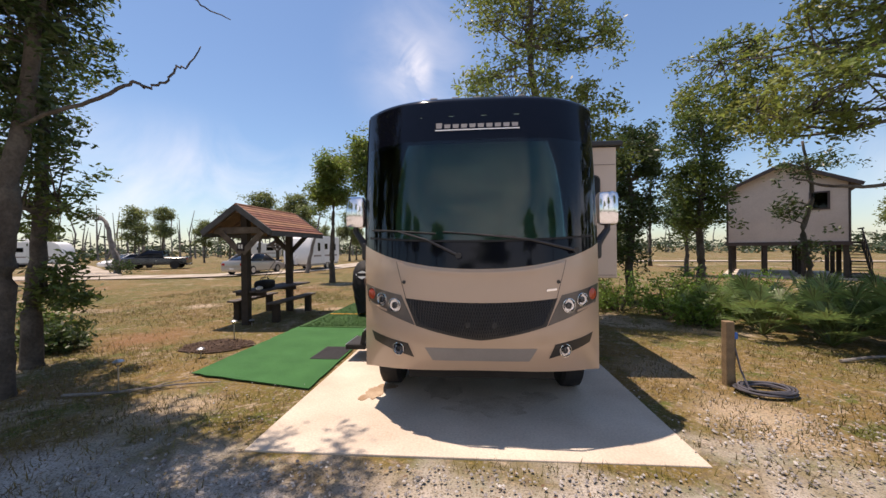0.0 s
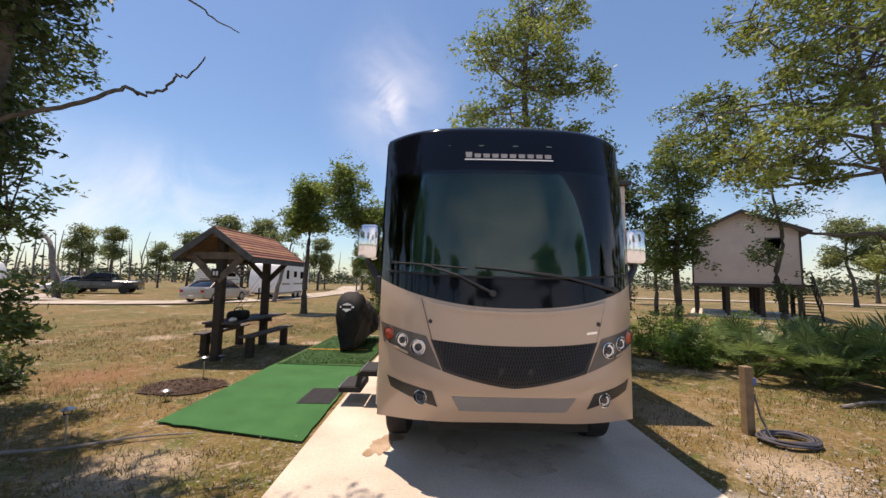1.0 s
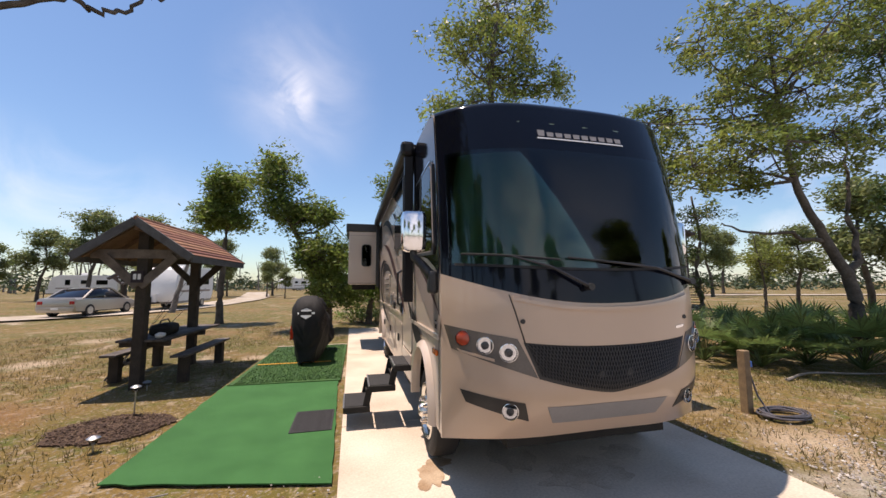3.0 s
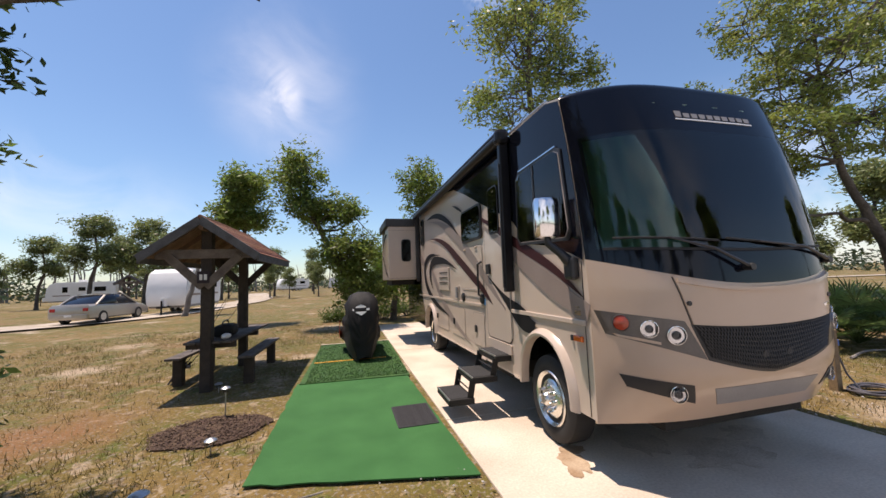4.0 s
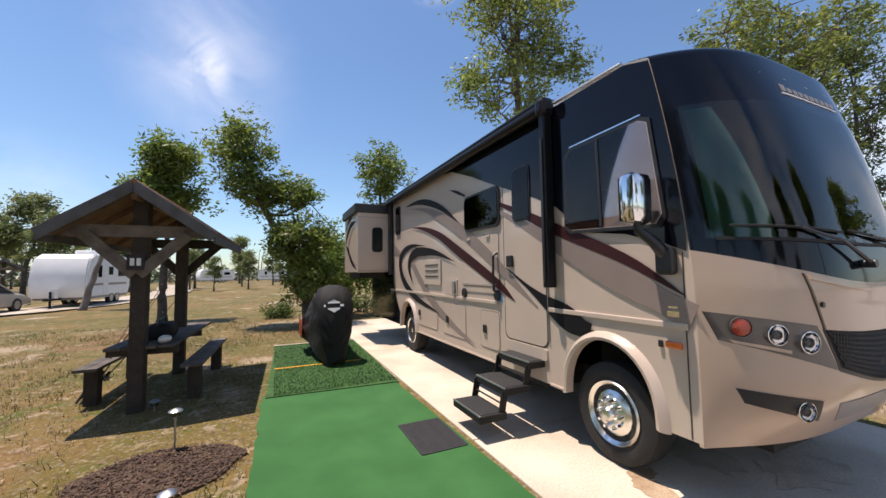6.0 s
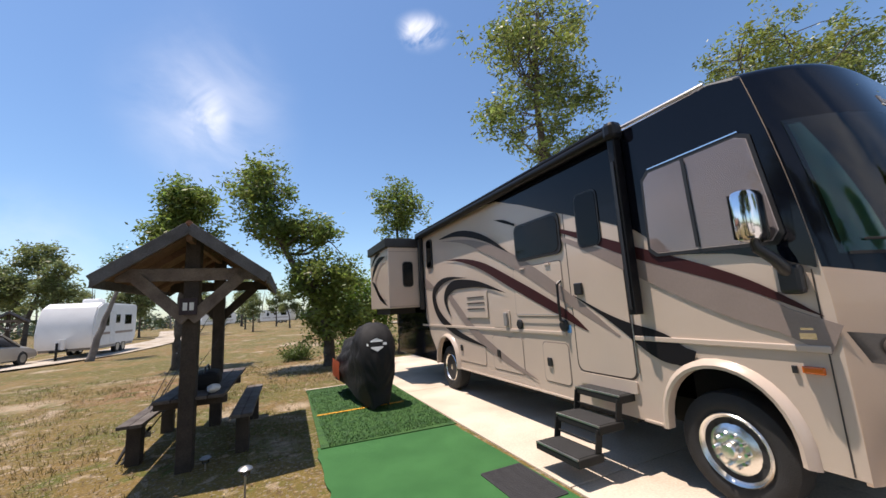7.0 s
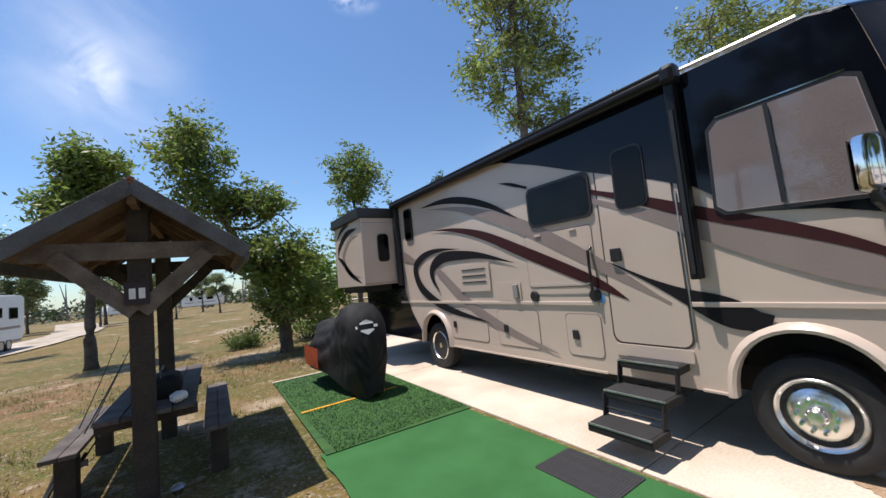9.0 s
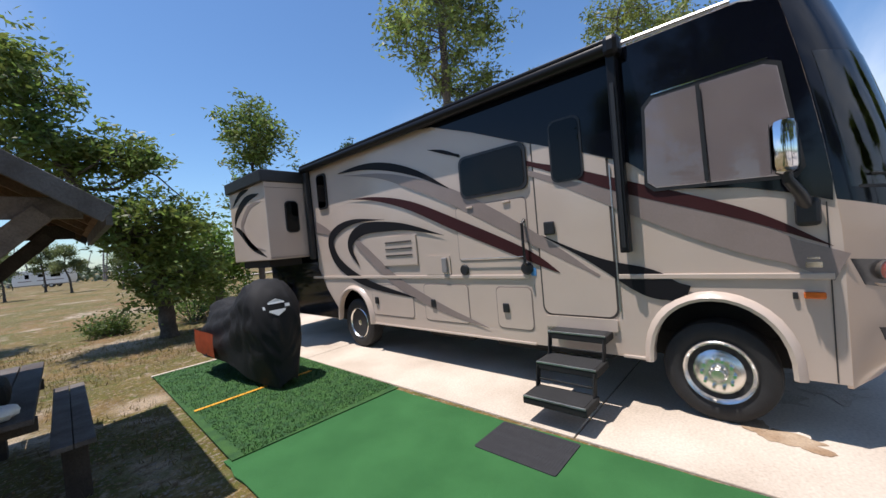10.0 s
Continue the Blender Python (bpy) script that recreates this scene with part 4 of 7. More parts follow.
dp = part("pane", on_side(bmesh.new(), rounded(5.72, 6.03, 2.24, 2.84, 0.07), 0.026, 0.003), G_DARK, dwin)
part("door_sill", on_side(bmesh.new(), rounded(5.48, 6.26, 0.70, 0.82, 0.02), 0.004, 0.02), M_BEIGE, rv)
part("door_lock", B(SIDE - 0.045, SIDE - 0.008, 6.06, 6.18, 1.69, 1.83, 0.012), M_PLASTIC, door, "black paddle lock")
grab = [(SIDE - 0.01, 6.43, 1.88), (SIDE - 0.07, 6.43, 1.84), (SIDE - 0.075, 6.43, 1.62), (SIDE - 0.07, 6.43, 1.40), (SIDE - 0.01, 6.43, 1.36)]
part("grab_handle", tube(bmesh.new(), grab, [0.018] * 5, 8), M_PLASTIC, rv, "black grab handle beside the door", True)
part("door_edge_strip", on_side(bmesh.new(), [(5.443, 0.9), (5.456, 0.9), (5.456, 2.3), (5.443, 2.3)], 0.006, 0.01), M_STEEL, rv)

# belt mouldings and skirt lip
for y0, y1 in ((3.97, 5.44), (6.42, 11.35)):
    part("belt_moulding", B(SIDE - 0.018, SIDE - 0.001, y0, y1, 1.215, 1.262, 0.007), M_BEIGE, rv)
for y0, y1 in ((5.25, 5.45), (6.40, 9.46)):
    part("skirt_lip", B(SIDE - 0.016, SIDE - 0.001, y0, y1, 0.462, 0.49, 0.006), M_BEIGE, rv)
part("cap_seam", on_side(bmesh.new(), [(3.985, 0.48), (3.993, 0.48), (3.993, 1.76), (3.985, 1.76)], 0.002, 0.003), M_SEAM, rv)
for cy, hw_, tp in ((FA, 0.475, 1.04), (RA, 0.47, 1.02)):
    inner, outer = arch_line(cy, hw_, tp, 0.47), arch_line(cy, hw_ + 0.085, tp + 0.075, 0.455)
    bm = bmesh.new()
    prof = []
    for (a, b), (c, d) in zip(inner, outer):
        row = []
        for s, lift in ((0.0, 0.0), (0.0, 0.05), (0.35, 0.058), (0.8, 0.03), (1.0, 0.0)):
            row.append(bm.verts.new((SIDE - lift - 0.001, a + (c - a) * s, b + (d - b) * s)))
        prof.append(row)
    for r0, r1 in zip(prof, prof[1:]):
        for i in range(4):
            bm.faces.new((r0[i], r0[i + 1], r1[i + 1], r1[i]))
        bm.faces.new((r0[4], r0[0], r1[0], r1[4]))
    part("wheel_arch_trim", bm, M_BEIGE, rv, "moulded wheel arch lip", True)

# compartment doors and services
for y0, y1, z0, z1, r, ly, lz in ((6.40, 7.44, 1.45, 2.13, 0.05, None, 0), (8.44, 9.44, 0.63, 1.11, 0.06, 9.32, 0.86), (7.36, 8.18, 0.63, 1.13, 0.06, 8.00, 0.87), (6.42, 6.90, 0.63, 1.11, 0.06, 6.77, 0.87)):
    part("compartment_gap", on_side(bmesh.new(), rounded(y0 - 0.012, y1 + 0.012, z0 - 0.012, z1 + 0.012, r), 0.0015, 0.002), M_GREYD, rv)
    cd = part("compartment_door", on_side(bmesh.new(), rounded(y0, y1, z0, z1, r), 0.004, 0.0036), M_BEIGE, rv, "flush luggage compartment door")
    if ly:
        part("latch", B(SIDE - 0.03, SIDE - 0.009, ly - 0.045, ly + 0.045, lz - 0.055, lz + 0.055, 0.012), M_PLASTIC, cd, "black latch")
    else:
        for hy in (6.65, 7.2):
            part("hinge", B(SIDE - 0.025, SIDE - 0.009, hy - 0.05, hy + 0.05, z1 - 0.03, z1 - 0.005, 0.004), M_BEIGE, cd)
        part("hold_rod", cyl(bmesh.new(), (SIDE - 0.03, 6.45, 1.47), (SIDE - 0.03, 7.4, 1.47), 0.0045, n=8), M_STEEL, cd)
vent = part("furnace_vent", on_side(bmesh.new(), rounded(8.25, 9.04, 1.42, 1.86, 0.02), 0.004, 0.02), M_BEIGE, rv, "champagne louvred vent panel")
for k in range(3):
    zz = 1.56 + 0.10 * k
    part("slat", B(SIDE - 0.034, SIDE - 0.0245, 8.34, 8.96, zz, zz + 0.022, 0.003), M_SEAM, vent)
svc = part("service_panel", on_side(bmesh.new(), rounded(7.62, 8.10, 1.27, 1.53, 0.015), 0.004, 0.012), M_BEIGE, rv, "small service panel with a socket")
part("socket", B(SIDE - 0.05, SIDE - 0.017, 7.66, 7.75, 1.30, 1.50, 0.01), M_GREYPL, svc)
for yy, zz, r in ((7.37, 1.33, 0.07), (6.44, 1.335, 0.075)):
    part("speaker_cover", lathe(bmesh.new(), (SIDE - 0.004, yy, zz), (-1, 0, 0), [(0, r), (0.02, r), (0.03, r * 0.8), (0.03, 0)], 20), M_PLASTIC, rv, "round black cover")
part("sticker", on_side(bmesh.new(), rounded(6.33, 6.40, 1.25, 1.34, 0.01), 0.004, 0.001), mat("blue sticker", (0.10, 0.30, 0.62), 0.5, bump=0), rv, "small blue sticker")
ml = part("side_marker_lamp", B(SIDE - 0.03, SIDE - 0.001, 4.02, 4.14, 1.075, 1.125, 0.01), M_ORANGE, rv, "amber side marker lamp")
part("side_reflector", B(SIDE - 0.02, SIDE - 0.001, 4.17, 4.20, 1.07, 1.12, 0.004), M_PLASTIC, rv)
part("badge_plate", B(SIDE - 0.012, SIDE - 0.009, 4.03, 4.12, 1.30, 1.34), M_CHROME, rv, "small chrome badge")
part("badge_plate", B(SIDE - 0.012, SIDE - 0.009, 4.04, 4.11, 1.36, 1.375), M_CHROME, rv)

# awning with its arm, roof rail
part("awning_tube", cyl(bmesh.new(), (SIDE - 0.10, 5.29, 3.325), (SIDE - 0.10, 11.26, 3.325), 0.065, n=18), M_AWN, rv, "rolled black awning", True)
part("awning_box", B(SIDE - 0.16, SIDE + 0.02, 5.31, 11.26, 3.36, 3.40, 0.012), M_AWN, rv)
arm = part("awning_arm", B(SIDE - 0.13, SIDE - 0.02, 5.29, 5.375, 1.47, 3.34, 0.012), M_AWN, rv, "black folded awning arm")
part("arm_cap", B(SIDE - 0.18, SIDE - 0.01, 5.24, 5.39, 3.23, 3.42, 0.05), M_AWN, arm)
part("arm_strut", B(SIDE - 0.145, SIDE - 0.131, 5.315, 5.35, 1.52, 3.0), M_PLASTIC, arm)
part("awning_arm", B(SIDE - 0.11, SIDE - 0.02, 11.13, 11.25, 1.6, 3.34, 0.012), M_PLASTIC, rv)
part("roof_rail", cyl(bmesh.new(), (SIDE + 0.03, 4.45, 3.37), (SIDE + 0.03, 5.3, 3.385), 0.022, n=8), M_STEEL, rv, "bright roof edge rail")
for y, w, hh, mt in ((7.2, 0.7, 0.26, M_WHITE), (10.4, 0.7, 0.26, M_WHITE), (8.4, 0.40, 0.17, M_PLASTIC), (10.6, 0.40, 0.17, M_PLASTIC)):
    part("roof_unit", B(CX - w / 2 - (0.80 if hh < 0.2 else 0), CX + w / 2 - (0.80 if hh < 0.2 else 0), y - w * 0.6, y + w * 0.6, 3.36, 3.38 + hh, 0.06), mt, rv)
part("roof_antenna", cyl(bmesh.new(), (CX - 0.95, 4.35, 3.36), (CX - 0.95, 4.35, 3.44), 0.02), M_PLASTIC, rv)

# mirrors
for sg in (-1, 1):
    x = CX + sg * 1.44
    mr = part("mirror_head", B(x - 0.115, x + 0.115, 4.12, 4.27, 1.97, 2.35, 0.055), M_CHROME, rv, "tall chrome wing mirror", True)
    part("mirror_glass", B(x - 0.09, x + 0.09, 4.271, 4.276, 2.0, 2.32), M_PLASTIC, mr)
    part("mirror_arm", tube(bmesh.new(), [(CX + sg * 1.23, 4.10, 1.72), (CX + sg * 1.30, 4.10, 1.76), (CX + sg * 1.36, 4.13, 1.84), (x, 4.19, 1.93), (x, 4.19, 1.98)], [0.05, 0.05, 0.04, 0.035, 0.035], 10), M_PLASTIC, mr, smooth=True)
    part("mirror_base", B(min(CX + sg * 1.245, CX + sg * 1.33), max(CX + sg * 1.245, CX + sg * 1.33), 4.02, 4.16, 1.60, 1.80, 0.03), M_PLASTIC, mr)


def wheel(x, y, sg, twin):
    """One road wheel: tyre, polished rim with hand holes, hub and ten nuts."""
    R = 0.425
    c = (x, y, R)
    t = part("wheel", lathe(bmesh.new(), c, (sg, 0, 0), [(-0.22, 0.27), (-0.24, 0.37), (-0.20, R - 0.006), (-0.05, R), (0.0, R - 0.012), (0.02, 0.375), (0.028, 0.32), (0.016, 0.285), (0.0, 0.262)], 56), M_RUB, rv, "black tyre on a polished wheel", True)
    dish = [(-0.05, 0.272), (0.020, 0.270), (0.032, 0.260), (0.024, 0.243), (-0.004, 0.228), (-0.014, 0.208), (0.006, 0.176), (0.024, 0.148), (0.032, 0.104), (0.026, 0.068)] if not twin else [(-0.10, 0.265), (0.012, 0.263), (0.022, 0.254), (0.0, 0.238), (-0.06, 0.20), (-0.075, 0.095), (-0.05, 0.09), (-0.04, 0.066)]
    r = part("rim", lathe(bmesh.new(), c, (sg, 0, 0), dish, 44), M_RIM, t, "polished metal rim", True)
    base = 0.026 if not twin else -0.075
    part("hub", lathe(bmesh.new(), c, (sg, 0, 0), [(base - 0.02, 0.070), (base + 0.05, 0.067), (base + 0.075, 0.046), (base + 0.078, 0.0)], 24), M_RIM, t, smooth=True)
    for k in range(10):
        a = 6.28319 * k / 10
        yy, zz = y + 0.116 * math.cos(a), R + 0.116 * math.sin(a)
        part("nut", cyl(bmesh.new(), (x + sg * (base - 0.01), yy, zz), (x + sg * (base + 0.055), yy, zz), 0.019, 0.013, 8), M_CHROME, t)
        if not twin:
            b = a + 0.31
            yy, zz = y + 0.196 * math.cos(b), R + 0.196 * math.sin(b)
            part("hand_hole", cyl(bmesh.new(), (x + sg * -0.02, yy, zz), (x + sg * 0.0015, yy, zz), 0.017, n=10), M_CHASSIS, r)


wheel(SIDE + 0.05, FA, -1, False)
wheel(CX + HW - 0.05, FA, 1, False)
wheel(SIDE + 0.06, RA, -1, True)
wheel(CX + HW - 0.06, RA, 1, True)
part("brake_drum", cyl(bmesh.new(), (CX - 1.0, RA, 0.46), (CX + 1.0, RA, 0.46), 0.12), M_CHASSIS, rv)
for yy in (6.3, 7.6):
    part("tank", B(CX - 0.9, CX + 0.9, yy, yy + 0.9, 0.28, 0.45, 0.03), M_CHASSIS, rv)

# entry steps
for k, (xo, xi, z) in enumerate(((-1.97, -1.68, 0.25), (-1.68, -1.38, 0.475), (-1.38, -1.10, 0.70))):
    st = part("entry_step", B(xo, xi + 0.02, 5.54, 6.15, z - 0.075, z, 0.010), M_CHASSIS, rv, "black folding entry step")
    part("tread", B(xo + 0.02, xi - 0.01, 5.57, 6.12, z + 0.0, z + 0.004), M_RUB, st)
    part("nosing", B(xo - 0.004, xo + 0.014, 5.55, 6.14, z - 0.012, z + 0.005, 0.002), M_STEEL, st, "bright steel step edge")
    if k < 2:
        for yy in (5.565, 6.125):
            part("bracket", bar(bmesh.new(), (xi - 0.035, yy, z - 0.04), (xi + 0.012, yy, z + 0.19), 0.012, 0.075), M_CHASSIS, st)
        part("riser_bar", cyl(bmesh.new(), (xi - 0.01, 5.57, z + 0.07), (xi - 0.01, 6.12, z + 0.07), 0.009, n=8), M_CHASSIS, st)
part("step_box", B(-1.16, -0.7, 5.56, 6.13, 0.42, 0.66), M_CHASSIS, rv)

# rear passenger-side slide-out
sl = part("slide_out", B(-2.0, SIDE - 0.012, 11.30, 13.1, 1.66, 3.25, 0.015), M_BEIGE, rv, "extended bedroom slide-out box")
part("slide_awning", B(-2.07, SIDE - 0.02, 11.27, 13.13, 3.08, 3.30, 0.02), M_PLASTIC, sl, "black slide topper")
for z in (1.68, 1.70, 2.98):
    part("slide_groove", B(-1.995, SIDE - 0.06, 11.294, 11.302, z, z + 0.008), M_GREYD, sl)
yw = lambda u, v, d: Vector((u, 11.298 - d, v))
sw = part("slide_window", prism(bmesh.new(), rounded(-1.66, -1.40, 2.14, 2.74, 0.08), yw, 0.02), M_PLASTIC, sl, "narrow dark slide-out window")
part("pane", prism(bmesh.new(), rounded(-1.64, -1.42, 2.16, 2.72, 0.07), lambda u, v, d: Vector((u, 11.274 - d, v)), 0.003), G_DARK, sw)
out = side_place(-2.002, -1)
for mt, line in ((M_DARKD, ribbon([(11.55, 2.9), (12.2, 2.86), (12.75, 2.62), (12.9, 2.4)], 0.16)), (M_DARKD, ribbon([(11.45, 1.72), (12.1, 1.95), (12.6, 2.25), (12.95, 2.40)], 0.14)), (M_GREYD, ribbon([(11.5, 2.75), (12.0, 2.72), (12.4, 2.5), (12.5, 2.3), (12.1, 1.95), (11.45, 1.84)], 0.14)), (M_DARKD, ribbon([(12.0, 3.05), (12.5, 3.0), (12.95, 2.8)], 0.10))):
    part("slide_decal", strip_plate(bmesh.new(), line, out, 0.002), mt, sl)
part("slide_support", B(-1.9, SIDE - 0.1, 11.6, 12.9, 1.52, 1.655), M_CHASSIS, sl)
# driver-side slide-out
sl2 = part("slide_out", B(CX + HW + 0.012, 2.16, 5.66, 10.2, 1.26, 3.22, 0.015), M_BEIGE, rv, "extended driver-side slide-out box")
part("slide_awning", B(CX + HW + 0.02, 2.24, 5.60, 10.25, 3.222, 3.30, 0.02), M_PLASTIC, sl2, "black slide topper")
sw2 = part("slide_window", prism(bmesh.new(), rounded(1.56, 1.92, 2.2, 2.8, 0.08), lambda u, v, d: Vector((u, 5.658 - d, v)), 0.02), M_PLASTIC, sl2)
part("pane", prism(bmesh.new(), rounded(1.58, 1.90, 2.22, 2.78, 0.07), lambda u, v, d: Vector((u, 5.634 - d, v)), 0.003), G_DARK, sw2)
for z in (1.30, 2.95):
    part("slide_groove", B(CX + HW + 0.05, 2.14, 5.654, 5.662, z, z + 0.01), M_GREYD, sl2)

# true length of the body
RV_LONG = 0.96
rv.scale = (1, RV_LONG, 1)
rv.location = (CX, 3.265 + (8.6 - 3.43) * RV_LONG, 0)

# ---- picnic shelter ----


def picnic_shelter(ox, oy, label):
    """A gabled roof on two posts over a table with two benches; ox, oy is the front post."""
    sh = thing("picnic_shelter", (ox, oy, 0), label, "picnic shelter")
    EZ, RZ, HWID, Y0, Y1 = 2.14, 2.74, 0.82, oy - 0.33, oy + 2.25
    for py in (oy, oy + 1.90):
        part("post", B(ox - 0.08, ox + 0.08, py - 0.08, py + 0.08, -0.05, 2.66, 0.012), M_POST, sh, "square dark timber post")
    for py, mt in ((oy - 0.104, M_BEAM), (oy + 2.004, M_POST)):
        part("tie_beam", B(ox - HWID + 0.1, ox + HWID - 0.1, py - 0.022, py + 0.022, EZ - 0.02, EZ + 0.13, 0.006), mt, sh)
        for sg in (-1, 1):
            part("brace", bar(bmesh.new(), (ox + sg * 0.02, py - 0.046, 1.66), (ox + sg * 0.52, py - 0.046, EZ + 0.02), 0.042, 0.13, 0.005), mt, sh, "diagonal timber brace")
    slope = math.atan2(RZ - EZ, HWID)
    for sg in (-1, 1):
        # rafters, boards under the cover, and the cover itself in courses
        for k in range(5):
            y = Y0 + 0.10 + k * (Y1 - Y0 - 0.2) / 4
            part("rafter", bar(bmesh.new(), (ox + sg * 0.02, y, RZ - 0.05), (ox + sg * (HWID - 0.04), y, EZ + 0.02), 0.04, 0.09), M_RAFTER, sh)
        part("roof_deck", prism(bmesh.new(), [(ox, RZ + 0.005), (ox + sg * HWID, EZ + 0.005), (ox + sg * HWID, EZ + 0.025), (ox, RZ + 0.025)], lambda u, v, d: Vector((u, Y0 + d, v)), Y1 - Y0), M_RAFTER, sh, "brown roof boards seen from below")
        for k in range(9):
            a, b = k / 9, (k + 1) / 9 + 0.02
            xa, za = ox + sg * HWID * a, RZ + (EZ - RZ) * a + 0.030
            xb, zb = ox + sg * (HWID + 0.03) * b, RZ + (EZ - RZ) * b + 0.038
            part("shingle_course", prism(bmesh.new(), [(xa, za), (xb, zb), (xb, zb + 0.010), (xa, za + 0.006)], lambda u, v, d: Vector((u, Y0 - 0.03 + d, v)), Y1 - Y0 + 0.06), M_SHINGLE, sh)
        for py in (Y0 - 0.02, Y1 + 0.02):
            part("barge_board", bar(bmesh.new(), (ox, py, RZ - 0.02), (ox + sg * (HWID + 0.02), py, EZ - 0.02), 0.035, 0.13, 0.005), M_FASCIA, sh)
        part("eave_board", B(ox + sg * HWID - 0.018 + sg * 0.02, ox + sg * HWID + 0.018 + sg * 0.02, Y0, Y1, EZ - 0.09, EZ + 0.03), M_FASCIA, sh)
    part("ridge_beam", B(ox - 0.03, ox + 0.03, Y0 + 0.02, Y1 - 0.02, RZ - 0.17, RZ - 0.03), M_RAFTER, sh)
    part("ridge_cap", cyl(bmesh.new(), (ox, Y0 - 0.02, RZ + 0.03), (ox, Y1 + 0.02, RZ + 0.03), 0.035, n=8), M_SHINGLE, sh)
    sg_ = part("number_sign", B(ox - 0.085, ox + 0.085, oy - 0.20, oy - 0.178, 1.72, 1.91), M_SIGN, sh, "small dark number plate")
    for dx in (-0.03, 0.035):
        part("number_bar", B(ox + dx - 0.022, ox + dx + 0.022, oy - 0.204, oy - 0.201, 1.77, 1.86), M_SIGNW, sg_, "white bar")
    # table and benches, planks on timber stands
    for k in range(4):
        x = ox - 0.34 + k * 0.18
        part("table_plank", B(x, x + 0.17, oy - 0.02, oy + 2.4, 0.73, 0.77, 0.006), M_PLANK, sh)
    for sx, front in ((-0.76, 0.45), (0.42, 0.20)):
        for k in range(2):
            x = ox + sx + k * 0.125
            part("bench_plank", B(x, x + 0.12, oy - 0.12 + front, oy + 2.18, 0.44, 0.48, 0.006), M_PLANK, sh)
        for py in (oy + 0.12 + front, oy + 1.92):
            part("bench_leg", B(ox + sx + 0.05, ox + sx + 0.20, py - 0.07, py + 0.07, -0.04, 0.44, 0.008), M_POST, sh)
        part("bench_bearer", B(ox + sx + 0.08, ox + sx + 0.16, oy + front, oy + 2.06, 0.40, 0.438), M_POST, sh)
    for py in (oy + 0.16, oy + 1.54):
        part("table_bearer", B(ox - 0.36, ox + 0.38, py - 0.04, py + 0.04, 0.64, 0.729), M_POST, sh)
    sh.rotation_euler = (0, 0, radians(-2.0))
    return sh


SX, SY = -5.30, 7.95
shelter = picnic_shelter(SX, SY, "small timber picnic shelter with table, benches and red-brown roof")

# things on the table and rods against the bench
bag = thing("bag", (SX + 0.1, SY + 0.62, 0.77), "dark soft bag lying on the picnic table", "bag")
bm = B(SX - 0.06, SX + 0.26, SY + 0.35, SY + 0.85, 0.772, 0.98, 0.07)
bmesh.ops.subdivide_edges(bm, edges=bm.edges, cuts=2, use_grid_fill=True)
for v in bm.verts:
    v.co += 0.02 * Vector((noise.noise(v.co * 7), noise.noise(v.co * 7 + Vector((5, 0, 0))), max(0, noise.noise(v.co * 6 + Vector((0, 9, 0))))))
part("bag_body", bm, M_COVER, bag, smooth=True)
part("strap", tube(bmesh.new(), [(SX + 0.1, SY + 0.38, 0.95), (SX + 0.1, SY + 0.45, 1.04), (SX + 0.1, SY + 0.7, 1.05), (SX + 0.1, SY + 0.82, 0.95)], [0.012] * 4, 6), M_PLASTIC, bag)
cloth = thing("cloth", (SX + 0.22, SY + 0.1, 0.77), "crumpled white cloth on the picnic table", "cloth")
bm = bmesh.new()
bmesh.ops.create_uvsphere(bm, u_segments=14, v_segments=8, radius=1.0)
for v in bm.verts:
    k = 1 + 0.35 * noise.noise(v.co * 2.3)
    v.co = Vector((SX + 0.24 + v.co.x * 0.07 * k, SY + 0.12 + v.co.y * 0.10 * k, 0.772 + max(0, 0.05 + v.co.z * 0.05 * k)))
part("cloth_fold", bm, M_SIGNW, cloth, smooth=True)


def fishing_rod(x0, y0, x1, y1, z1, label):
    rod = thing("fishing_rod", (x0, y0, 0), label, "fishing rod", "rods leaning on the bench")
    p0, p1 = Vector((x0, y0, 0.0)), Vector((x1, y1, z1))
    d = p1 - p0
    part("blank", tube(bmesh.new(), [p0.lerp(p1, s) + Vector((0, 0, -0.05 * math.sin(3.14 * s))) for s in (0.18, 0.4, 0.6, 0.8, 1.0)], [0.008, 0.007, 0.005, 0.004, 0.003], 6), M_PLASTIC, rod)
    part("grip", cyl(bmesh.new(), p0, p0.lerp(p1, 0.2), 0.015), M_RUB, rod)
    c = p0.lerp(p1, 0.17) + Vector((0.03, -0.05, -0.02))
    rl = part("reel", lathe(bmesh.new(), c, (1, 0.2, 0), [(-0.03, 0.02), (-0.028, 0.035), (0.0, 0.028), (0.028, 0.035), (0.03, 0.02)], 14), M_GREYPL, rod, smooth=True)
    part("reel_handle", tube(bmesh.new(), [c + Vector((0.03, 0, 0)), c + Vector((0.07, 0, 0.02)), c + Vector((0.07, 0.0, 0.06))], [0.005] * 3, 5), M_STEEL, rl)
    for s in (0.45, 0.65, 0.85):
        q = p0.lerp(p1, s)
        part("line_guide", lathe(bmesh.new(), q + Vector((0, 0, 0.018)), d, [(-0.003, 0.012), (0.003, 0.012), (0.003, 0.009), (-0.003, 0.009)], 10), M_STEEL, rod)


for k, (dx, dy, ex, ey, ez) in enumerate(((-1.02, -0.10, -0.10, 1.0, 1.75), (-0.98, 0.02, -0.25, 1.2, 1.55), (-1.06, 0.10, -0.55, 1.1, 1.35), (-0.94, -0.16, 0.22, 1.3, 1.6))):
    fishing_rod(SX + dx * 0.80 + 0.02, SY + dy + 0.75, SX + ex * 0.8 + 0.05, SY + ey + 0.75, ez, "dark fishing rod with a reel leaning on the bench")

